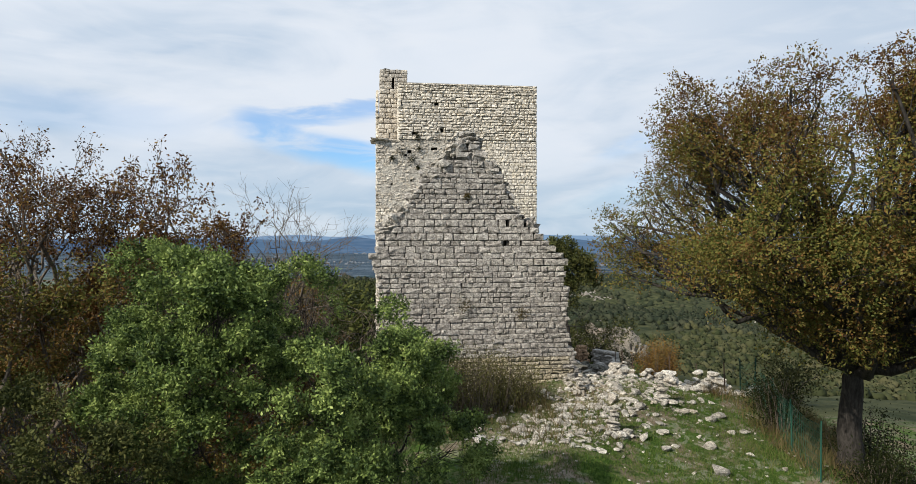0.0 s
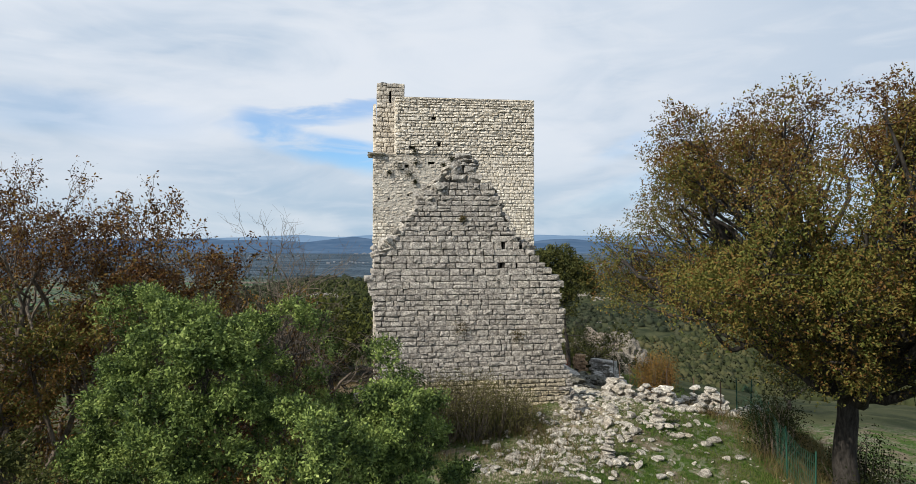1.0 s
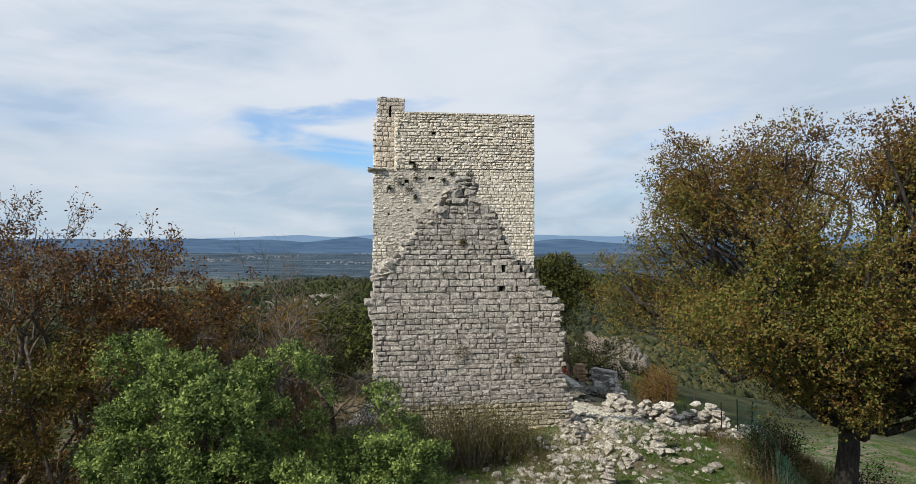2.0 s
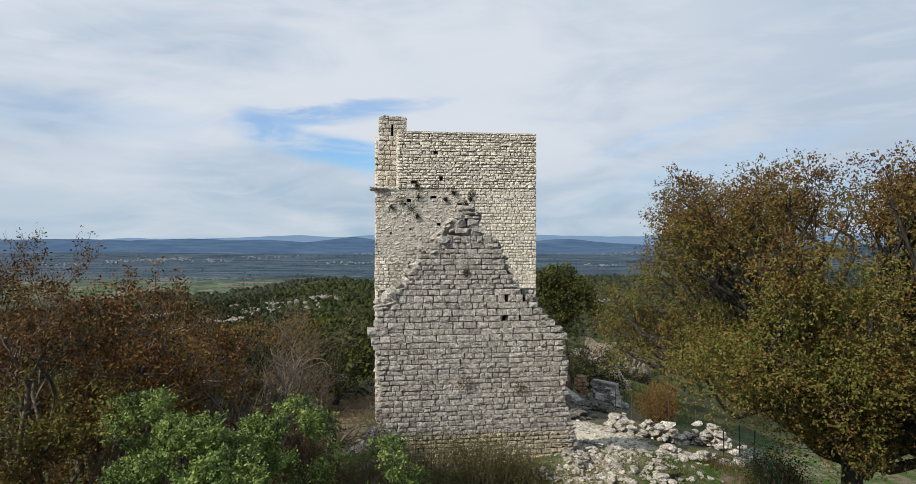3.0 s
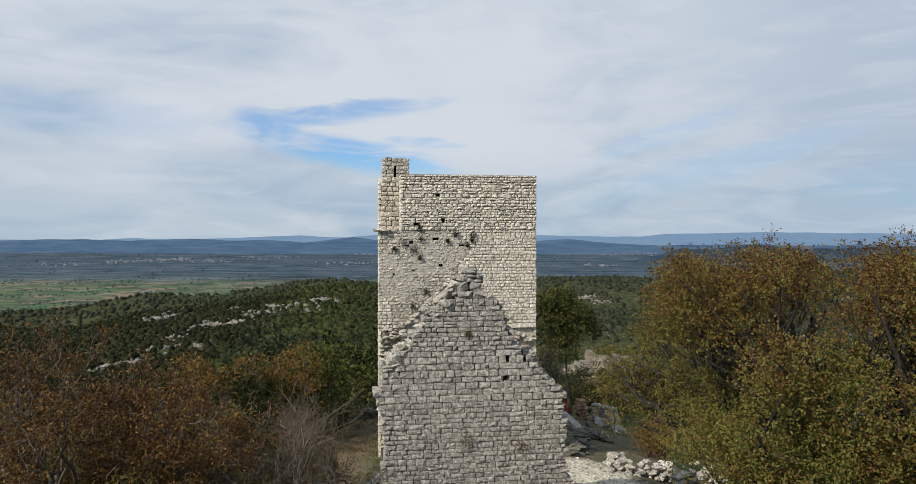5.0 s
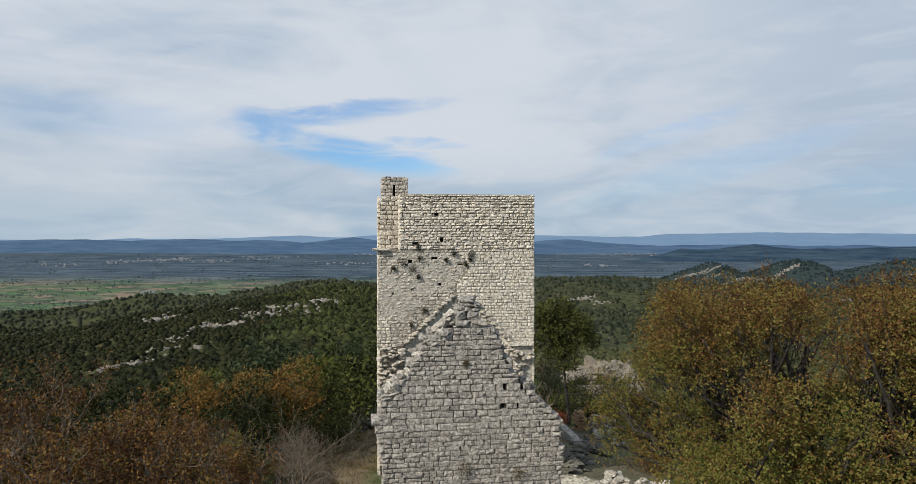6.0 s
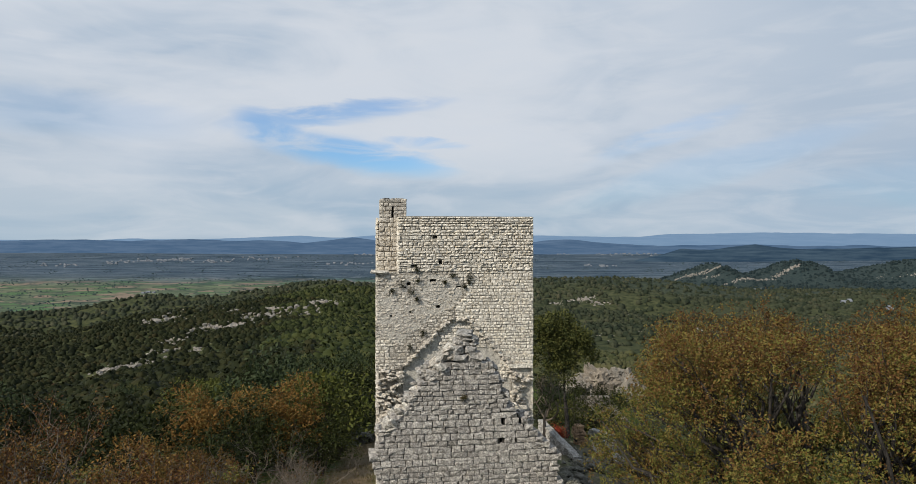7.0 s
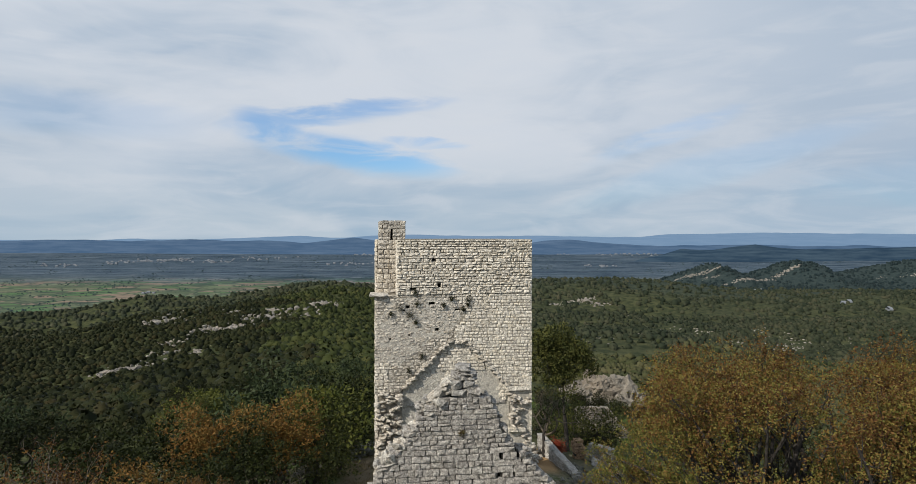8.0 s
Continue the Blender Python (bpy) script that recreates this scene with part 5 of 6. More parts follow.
thicket("thicket_bush", "tangled bush of rust and brown leaves", [(-5.2, 12.2, 1.3, 2.9, 46), (-6.2, 15.4, 1.5, 3.0, 46), (-8.2, 17.0, 1.6, 3.2, 46), (-10.2, 13.4, 1.7, 3.6, 50),
                                                                    (-4.6, 17.2, 1.1, 2.0, 36), (-12, 16.5, 1.8, 3.6, 50), (-5.0, 19.2, 1.1, 1.8, 32)], M_RUST, 81, 0.075, 24, 0.24, "thicket bushes")
thicket("thicket_bush", "tangled bush of olive and ochre leaves", [(-4.4, 12.2, 1.1, 2.2, 40), (-6.4, 13.6, 1.3, 2.8, 44), (-3.4, 15.2, 0.9, 1.6, 34), (-7.4, 9.0, 1.4, 3.3, 46), (-3.2, 12.4, 0.9, 1.9, 36)], M_OAK, 82, 0.07, 24, 0.22, "thicket bushes")
thicket("thicket_bush", "dense bush of yellow-brown leaves", [(-7.6, 11.6, 1.5, 3.4, 52), (-9.6, 9.6, 1.6, 3.9, 60), (-7.9, 8.2, 1.3, 3.6, 50)], M_OCHRE, 89, 0.065, 34, 0.24, "thicket bushes")
thicket("broom_bush", "yellow-green broom bush against the gable wall", [(-2.4, 16.5, 0.8, 1.5, 50), (-1.3, 16.5, 0.8, 2.1, 70), (-0.3, 16.5, 0.8, 2.1, 66), (0.5, 16.6, 0.8, 2.0, 60), (1.1, 16.9, 0.7, 1.6, 50), (1.8, 17.2, 0.6, 1.2, 44), (-3.5, 17.0, 0.8, 1.1, 40)],
        leaf("dry_broom_leaf", [(0.055, 0.056, 0.019), (0.11, 0.105, 0.036), (0.17, 0.145, 0.06)], 1.2), 83, 0.042, 26, 0.17, "broom bushes")
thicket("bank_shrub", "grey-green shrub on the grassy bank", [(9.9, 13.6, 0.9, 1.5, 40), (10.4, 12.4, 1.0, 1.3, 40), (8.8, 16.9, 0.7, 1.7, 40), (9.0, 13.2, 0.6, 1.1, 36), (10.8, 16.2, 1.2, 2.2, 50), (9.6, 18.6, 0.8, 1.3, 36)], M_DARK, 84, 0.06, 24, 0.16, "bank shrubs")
thicket("autumn_bush", "small orange-brown bush behind the rubble", [(10.8, 33.5, 1.0, 2.6, 60), (11.6, 35.2, 0.9, 2.9, 46)], M_ORANGELEAF, 85, 0.09, 24, 0.22, "orange bushes")
thicket("red_shrub", "small bright red shrub at the foot of a tree", [(7.9, 48.4, 0.6, 1.0, 30)], leaf("red_sumac_leaf", [(0.22, 0.03, 0.02), (0.30, 0.06, 0.03), (0.18, 0.05, 0.02)]), 86, 0.10, 24, 0.2)

# trees of the slope behind the ruin
slope_trees = "trees on the slope"


def slope_tree(name, label, mat, seed, wide, tall, size=0.22, count=430):
    rng = np.random.default_rng(seed)
    lobes = [(rng.normal(0, wide * 0.38), rng.normal(0, wide * 0.38), tall * rng.uniform(0.35, 0.72), wide * rng.uniform(0.34, 0.52), wide * rng.uniform(0.3, 0.42)) for _ in range(9)]
    t = make_tree(name, label, (0, 0, 0), lobes, count, 6, size, 0.3, mat, seed, 0.1, 2, 0.35, 18, group=slope_trees, low=-0.7)
    return t


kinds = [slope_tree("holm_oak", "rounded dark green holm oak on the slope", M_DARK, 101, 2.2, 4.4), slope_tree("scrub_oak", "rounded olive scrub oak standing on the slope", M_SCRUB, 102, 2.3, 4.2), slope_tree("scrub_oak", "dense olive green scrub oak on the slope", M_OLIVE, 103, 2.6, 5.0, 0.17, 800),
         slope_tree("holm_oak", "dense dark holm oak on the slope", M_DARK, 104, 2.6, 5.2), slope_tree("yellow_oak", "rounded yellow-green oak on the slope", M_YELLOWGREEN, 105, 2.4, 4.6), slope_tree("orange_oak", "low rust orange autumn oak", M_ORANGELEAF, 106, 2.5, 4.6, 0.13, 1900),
         slope_tree("scrub_oak", "grey-green small-leaved oak on the slope", leaf("grey_green_leaf", [(0.020, 0.030, 0.013), (0.036, 0.050, 0.022), (0.058, 0.072, 0.033)], 0.5), 107, 2.4, 4.4)]
fixed = [(2, -9.4, 39.5, 1.0), (2, -9.0, 44.8, 1.1), (3, -11.2, 33.8, 1.0), (0, -8.0, 35.5, 0.75), (2, -8.9, 49.5, 1.1), (0, -12.8, 41.5, 1.2), (5, -13.4, 36.6, 1.25), (5, -10.8, 37.6, 1.05), (5, -15.6, 36.0, 1.0), (4, -27.5, 64.0, 1.35), (4, -9.2, 42.5, 1.15), (6, -12.0, 46.0, 1.35), (6, -14.5, 49.0, 1.4), (3, -9.6, 55.0, 1.5), (0, -12.4, 57.0, 1.6), (2, -7.6, 58.0, 1.4)]
fixed += [(4, -24.0, 61.0, 1.0), (2, -16.5, 43.0, 1.2), (0, -19.5, 41.0, 1.2), (3, -8.2, 47.5, 1.0), (3, -17.0, 31.0, 1.15), (0, -13.0, 30.5, 1.0), (3, -10.4, 31.5, 0.95), (3, -20.5, 33.0, 1.1), (3, -11.5, 27.0, 0.9), (3, -15.8, 26.5, 1.0), (0, -20.2, 26.8, 1.1),
         (0, -24.0, 30.0, 1.2), (5, -12.2, 24.3, 0.8), (3, -17.4, 23.5, 0.9), (1, -22.5, 37.5, 1.2), (2, 12.0, 51.5, 1.0), (2, 10.2, 52.5, 0.85), (6, 10.8, 72.0, 0.6), (1, 26.5, 90.0, 0.7)]
rng_trees = np.random.default_rng(9)
while len(fixed) < 76:
    y = 40 + 62 * rng_trees.random() ** 0.8
    x = rng_trees.uniform(-0.95, 0.95) * y
    if -9.5 < x < 13 and y < 57 or 9 < x < 32 and y < 106:
        continue
    if x > 4 and rng_trees.random() < 0.85:
        continue
    fixed.append((int(rng_trees.choice([0, 1, 2, 3, 6, 1, 2])), x, y, rng_trees.uniform(0.7, 1.25)))
used = set()
for i, (k, x, y, s) in enumerate(fixed):
    m = Matrix.Translation(at_ground(x, y, -0.1)) @ Matrix.Rotation(i * 1.3, 4, "Z") @ Matrix.Scale(s, 4)
    if k in used:
        copy_thing(kinds[k], m)
    else:
        kinds[k].matrix_basis = m
        used.add(k)

thicket("scrub_bush", "grey-green scrub bush among the ruins", [(11.5, 52, 1.2, 1.4, 26), (13.5, 56, 1.4, 1.6, 26), (15.5, 62, 1.5, 1.6, 26), (12.2, 66, 1.3, 1.3, 26), (17.5, 70, 1.7, 1.8, 26), (10.5, 58, 1.2, 1.2, 26),
                                                                    (14.0, 74, 1.2, 1.2, 26), (12.8, 84, 1.8, 1.8, 26), (16.5, 88, 1.7, 1.6, 26), (20.5, 90, 1.8, 1.6, 26), (12.0, 74, 1.5, 1.4, 26), (22.5, 84, 1.8, 1.8, 26), (8.0, 56.0, 1.3, 1.5, 26), (9.4, 64.0, 1.5, 1.6, 26)],
        M_SCRUB, 88, 0.2, 12, 0.32, "scrub bushes among the ruins")

# the dark leaning tree and the grey bush behind the tower
make_tree("holm_oak", "tall dark holm oak leaning beside the tower", at_ground(9.0, 49.5),
          [(7.4, 49.5, 1.6, 1.6, 1.9), (9.2, 49.2, 2.3, 1.5, 1.7), (8.2, 50.5, 3.2, 1.4, 1.4), (10.2, 50, 1.7, 1.1, 1.2), (8.0, 48.8, 0.0, 1.1, 1.3), (6.6, 49, 3.0, 1.2, 1.4), (10.6, 50.5, 2.2, 0.8, 0.9)],
          3200, 8, 0.2, 0.3, M_OLIVE, 111, 0.16, 1, 0.35, 120)
bare_tree("bare_tree", "grey half-dead tree beside the dark holm oak", at_ground(6.9, 46.5), 6.0, 112, M_SCRUB, 1500, 0.12, 0.10)


# pale rock patches on the slopes: x, y, count, reach, size, turn
LEFT_ROCKS = [(-252, 521, 18, 8.8, 4.6, 0.9), (-226, 500, 11, 6.6, 3.8, 0.9), (-190, 522, 13, 7.7, 4.3, 0.5), (-175, 423, 15, 5.5, 3.5, 1), (-154, 419, 20, 4.4, 3.8, 1.3),
              (-148, 448, 10, 5.5, 3.5, 0.6), (-139, 467, 20, 6.6, 4.3, 0.5), (-136, 440, 18, 4.4, 3.5, 1.1), (-116, 455, 18, 6.6, 3.5, 1), (-110, 492, 20, 6.6, 4.3, 0.7), (-175, 390, 18, 7.7, 3, 0.2), (-157, 331, 10, 3.3, 2.4, 1.2),
              (-160, 304, 18, 4.4, 2.7, 0.8), (-171, 299, 18, 3.3, 2.7, 1.1), (-137, 323, 11, 4.4, 2.2, 0.9), (-290, 600, 11, 13.2, 4.3, 0.5)]
RIGHT_ROCKS = [(117, 723, 14, 6, 3.4, 0.1), (141, 743, 16, 7, 3.6, 0.2), (157, 757, 18, 7, 4.0, 0.6), (165, 733, 14, 6, 3.6, 0.4), (86, 276, 12, 6, 1.2, 0.3), (176, 510, 9, 9, 2.0, 0.2), (250, 520, 16, 10, 2.2, 0.4),
               (254, 500, 18, 12, 2.2, 0.3), (262, 484, 18, 10, 2.2, 0.3), (250, 458, 18, 10, 2.0, 0.4), (203, 464, 16, 9, 2.0, 0.3), (195, 498, 12, 8, 2.2, 0.3), (60, 255, 12, 6, 1.0, 0.2), (225, 440, 16, 12, 1.8, 0.4), (178, 577, 10, 12, 2.6, 0.3), (300, 470, 12, 12, 2.0, 0.2)]
CLIFFS = [(628, 1745, 14, 9, 4.1, 0.3), (650, 1735, 16, 10, 4.8, 0.4), (676, 1722, 18, 10, 5.4, 0.5), (700, 1716, 16, 8, 5.4, 0.5), (722, 1722, 10, 7, 4.8, 0.5), (666, 1662, 9, 12, 3.4, 0.3), (697, 1660, 9, 9, 3.4, 0.2),
          (700, 1580, 12, 12, 4.1, 0.3), (735, 1600, 14, 14, 4.4, 0.4), (780, 1630, 16, 14, 4.8, 0.5), (830, 1668, 16, 14, 4.8, 0.5), (880, 1705, 16, 14, 5.4, 0.5), (925, 1735, 18, 12, 6.1, 0.5), (955, 1752, 16, 9, 6.1, 0.5), (1330, 1780, 9, 24, 4.1, 0.1), (1390, 1790, 14, 30, 5.4, 0.1), (1250, 1800, 6, 24, 3.4, 0.1)]


def dome_crowns(x, y, z, r, sides, rings, rng):
    """Uneven rounded crowns of distant trees, one small closed dome each."""
    n = len(x)
    lat = np.linspace(-0.35, 1.35, rings)
    ang = np.linspace(0, 2 * np.pi, sides, endpoint=False)
    ring = np.stack([np.stack([np.cos(ang + 0.5 * k) * math.cos(t), np.sin(ang + 0.5 * k) * math.cos(t), np.full(sides, math.sin(t))], axis=1) for k, t in enumerate(lat)])
    ring = ring.reshape(-1, 3)
    puff = rng.uniform(0.68, 1.25, (n, len(ring), 1))
    stretch = np.column_stack([rng.uniform(0.8, 1.25, n), rng.uniform(0.8, 1.25, n), rng.uniform(0.65, 1.15, n)]) * r[:, None]
    v = np.stack([x, y, z + r * 0.3], axis=1)[:, None] + ring[None] * puff * stretch[:, None]
    quad = [(k * sides + j, k * sides + (j + 1) % sides, (k + 1) * sides + (j + 1) % sides, (k + 1) * sides + j) for k in range(rings - 1) for j in range(sides)]
    f = (np.array(quad)[None] + (np.arange(n) * len(ring))[:, None, None]).reshape(-1, 4)
    return v.reshape(-1, 3), f


# scrub woods on the far slopes: nobody could count them
def far_woods(name, label, near, far, count, quads, size, seed, mat, keep, sides=6, rings=4, leafy=0.3, even=0.75):
    rng = np.random.default_rng(seed)
    y = near * (far / near) ** (rng.random(count) ** even)
    x = rng.uniform(-0.92, 0.92, count) * y
    ok = keep(x, y, rng)
    x, y = x[ok], y[ok]
    n = len(x)
    r = size * rng.uniform(0.45, 1.4, n) * (y / near) ** 0.28
    h = Heap()
    h.add(*dome_crowns(x, y, height(x, y), r, sides, rings, rng))
    if quads:  # sprays of leaves standing off the crown
        d = rng.normal(0, 1, (n, quads, 3))
        d /= np.linalg.norm(d, axis=2)[:, :, None]
        d[:, :, 2] = np.abs(d[:, :, 2])
        c = np.stack([x, y, height(x, y) + r * 0.3], axis=1)[:, None] + d * r[:, None, None] * rng.uniform(0.8, 1.12, (n, quads, 1))
        nrm = d + rng.normal(0, 0.5, d.shape)
        a = np.cross(nrm, rng.normal(0, 1, d.shape))
        a /= np.linalg.norm(a, axis=2)[:, :, None]
        b = np.cross(nrm, a)
        b /= np.linalg.norm(b, axis=2)[:, :, None]
        s = leafy * rng.uniform(0.6, 1.3, (n, quads))[:, :, None]
        v = np.stack([c + a * s, c + b * s * 0.7, c - a * s, c - b * s * 0.7], axis=2).reshape(-1, 3)
        h.add(v, np.arange(len(v)).reshape(-1, 4))
    thing(name, label, "woods", kind="stuff", me=h.mesh(name, mat, True))


def clearings(x, y, rng):
    q = np.sin(x * 0.021 + 1.3) * np.sin(y * 0.017 + x * 0.006) + 0.6 * np.sin(x * 0.055 - y * 0.04) + 0.35 * np.sin(y * 0.11 + x * 0.07)
    bare = np.zeros(len(x))
    for rx, ry, _, reach, size, turn in LEFT_ROCKS + RIGHT_ROCKS + CLIFFS:
        u, v = (x - rx) * math.cos(turn) + (y - ry) * math.sin(turn), (y - ry) * math.cos(turn) - (x - rx) * math.sin(turn)
        bare = np.maximum(bare, np.exp(-(u / (reach * 1.5)) ** 2 - ((v + 4) / (reach * 1.1 + 4)) ** 2))
    return rng.random(len(x)) < np.clip(0.97 - (0.22 + 0.30 * (x > 0)) * np.maximum(q, 0) - 0.95 * bare, 0.03, 1)


def left_side(x, y, rng):
    return clearings(x, y, rng) & (x < (-0.27 + 0.05 * np.sin(y * 0.05)) * y)


def middle_side(x, y, rng):
    return clearings(x, y, rng) & (x >= (-0.27 + 0.05 * np.sin(y * 0.05)) * y) & (x < 0.03 * y)


def right_side(x, y, rng):
    return clearings(x, y, rng) & (x >= 0.03 * y)


far_woods("slope_woods", "dark scrub oak woods on the near slope", 68, 250, 6200, 20, 1.35, 21, M_SCRUB, left_side, 7, 5, 0.26)
far_woods("slope_woods", "olive green oak woods on the near slope", 68, 250, 6200, 20, 1.25, 28, M_GREENSCRUB, middle_side, 7, 5, 0.26)
far_woods("lower_slope_woods", "green scrub woods on the lower slope", 90, 250, 10500, 10, 0.95, 27, M_LOWSCRUB, lambda x, y, rng: right_side(x, y, rng) & (((x - 62) / 22) ** 2 + ((y - 236) / 16) ** 2 > 1), 6, 4, 0.22)
far_woods("hillside_woods", "dark scrub oak woods on the rocky hillside", 235, 680, 23000, 3, 1.5, 22, M_SCRUB, left_side, 6, 3, 0.5, 0.65)
far_woods("hillside_woods", "olive green oak woods on the upper hillside", 235, 680, 23000, 3, 1.5, 29, M_GREENSCRUB, middle_side, 6, 3, 0.5, 0.65)
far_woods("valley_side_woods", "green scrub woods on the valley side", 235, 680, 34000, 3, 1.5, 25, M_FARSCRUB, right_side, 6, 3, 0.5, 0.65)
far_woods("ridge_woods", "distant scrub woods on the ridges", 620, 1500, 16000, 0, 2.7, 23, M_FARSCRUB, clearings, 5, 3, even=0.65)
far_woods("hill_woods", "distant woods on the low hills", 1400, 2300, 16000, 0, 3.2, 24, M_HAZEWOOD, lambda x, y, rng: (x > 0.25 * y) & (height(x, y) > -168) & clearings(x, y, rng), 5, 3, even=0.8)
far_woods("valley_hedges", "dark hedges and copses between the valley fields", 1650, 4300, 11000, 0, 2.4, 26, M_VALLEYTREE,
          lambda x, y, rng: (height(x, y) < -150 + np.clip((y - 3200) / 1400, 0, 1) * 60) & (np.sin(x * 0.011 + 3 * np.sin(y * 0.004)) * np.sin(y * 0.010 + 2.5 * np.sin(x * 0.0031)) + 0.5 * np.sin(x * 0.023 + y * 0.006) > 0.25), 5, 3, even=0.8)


def hill_rocks(name, label, spots, seed, flat=0.35, wide=1.7, more=1.0, spread=0.6):
    """Outcrops of pale limestone lying in the slope."""
    rng = np.random.default_rng(seed)
    h = Heap()
    for x, y, n, reach, size, turn in spots:
        for _ in range(int(n * more)):
            a, b = rng.normal(0, reach * 1.25), rng.normal(0, reach * spread)
            px, py = x + a * math.cos(turn) - b * math.sin(turn), y + a * math.sin(turn) + b * math.cos(turn)
            s, f = ROCKS[int(rng.integers(len(ROCKS)))]
            w = size * 0.9 * rng.uniform(0.15, 1.0) ** 1.3
            m = np.array(Matrix.LocRotScale((px, py, float(height(px, py)) + w * 0.12), Euler((rng.uniform(-0.2, 0.2), rng.uniform(-0.2, 0.2), turn + rng.normal(0, 0.4))), (w * wide, w * 0.9, w * flat * 1.6)))
            h.add(s @ m[:3, :3].T + m[:3, 3], f)
    thing(name, label, "rocks", kind="stuff", me=h.mesh(name, M_OUTCROP))


hill_rocks("rock_outcrops", "pale limestone outcrops among the scrub", LEFT_ROCKS, 31, 0.6, 1.4, 3.2, 1.5)
hill_rocks("valley_rocks", "pale limestone patches on the wooded hills", RIGHT_ROCKS, 32, 0.45, 1.5, 2.4, 0.8)
hill_rocks("limestone_cliffs", "pale limestone cliffs on two wooded hills", CLIFFS, 33, 0.9, 1.7, 2.2, 0.45)


def far_houses():
    rng = np.random.default_rng(41)
    h = Heap()
    for cx, cy, n, rx, ry in [(-2044, 3769, 20, 60, 60), (-1880, 3900, 30, 70, 60), (-1780, 3950, 25, 60, 50), (-1515, 3838, 20, 70, 50), (-1325, 4069, 20, 110, 60), (-2279, 3593, 16, 60, 40), (-1141, 2277, 5, 12, 12), (-700, 3735, 24, 90, 40), (-659, 4372, 14, 70, 40),
                              (780, 4500, 36, 80, 60), (1097, 4392, 30, 110, 50), (1328, 4440, 23, 80, 40), (1512, 4231, 30, 90, 50), (808, 3641, 14, 60, 30), (2323, 4026, 30, 140, 60), (2900, 4300, 20, 140, 60), (706, 1431, 2, 6, 4), (528, 852, 1, 7, 5), (562, 861, 1, 8, 4), (558, 777, 2, 16, 6), (640, 1300, 3, 30, 12)]:
        for _ in range(n):
            x, y = rng.normal(cx, rx), rng.normal(cy, ry)
            w, d, t = rng.uniform(5, 14), rng.uniform(8, 14), rng.uniform(3, 5)
            if y < 1600:
                w, t, d = w * 0.5, t * 0.5, d * 0.5
            z = float(height(x, y))
            v, f = box_arrays(x - w / 2, x + w / 2, y - d / 2, y + d / 2, z - 2, z + t)
            h.add(v, f)
            h.add(np.array([(x - w / 2, y - d / 2, z + t), (x + w / 2, y - d / 2, z + t), (x - w / 2, y + d / 2, z + t), (x + w / 2, y + d / 2, z + t), (x - w / 2, y, z + t + 2.5), (x + w / 2, y, z + t + 2.5)]),
                  np.array([(0, 1, 5, 4), (3, 2, 4, 5)]))
    thing("valley_houses", "tiny pale houses of villages in the valley", "houses", kind="stuff", me=h.mesh("valley_houses", plain("pale_house_walls", (0.19, 0.205, 0.225), 0.8)))


far_houses()

# ---- stones, walls and small things near the ruin ----
ROCK_MESHES = [np_mesh("rock", s, f, M_WHITE) for s, f in ROCKS]
GREY_ROCK_MESHES = [np_mesh("rock", s, f, M_ROUGH) for s, f in ROCKS]
MOSSY_ROCK_MESHES = [np_mesh("rock", s, f, M_MOSSY) for s, f in ROCKS]
rng_rocks = np.random.default_rng(15)


def loose_stones():
    """Broken stones on the grass, thickest on the mound beside the gable."""
    spots = [(6.2, 15.2, 0.30), (5.9, 13.9, 0.36), (7.3, 17.3, 0.34), (7.0, 17.0, 0.42), (1.5, 15.2, 0.32), (1.1, 15.9, 0.26), (5.0, 14.9, 0.28), (7.6, 16.4, 0.28), (4.6, 15.3, 0.30)]
    while len(spots) < 125:
        if len(spots) % 5 == 0:
            x, y, w = rng_rocks.uniform(0.6, 8.3), rng_rocks.uniform(13.2, 20.5), rng_rocks.uniform(0.08, 0.22)
        else:
            y, w = rng_rocks.uniform(14.5, 21.0), 0.09 + 0.28 * rng_rocks.random() ** 2.5
            x = rng_rocks.normal(2.3 + (y - 14.5) * 0.60, 1.2)
        if not (0.4 < x < 8.6 and 13 < y < 22) or (y > 18.2 and x < 3.4):
            continue
        spots.append((x, y, w))
    for x, y, w in spots:
        k = int(rng_rocks.integers(len(ROCKS)))
        sz = (w * rng_rocks.uniform(0.9, 1.4), w * rng_rocks.uniform(0.7, 1.1), w * rng_rocks.uniform(0.4, 0.75))
        m = Matrix.LocRotScale((x, y, float(height(x, y)) + sz[2] * 0.3), Euler((rng_rocks.uniform(-0.3, 0.3), rng_rocks.uniform(-0.3, 0.3), rng_rocks.uniform(0, 6.28))), sz)
        thing("stone", "pale broken limestone lying on the stony grass", "stone", "loose stones on the grass", at=m, me=ROCK_MESHES[k])


loose_stones()


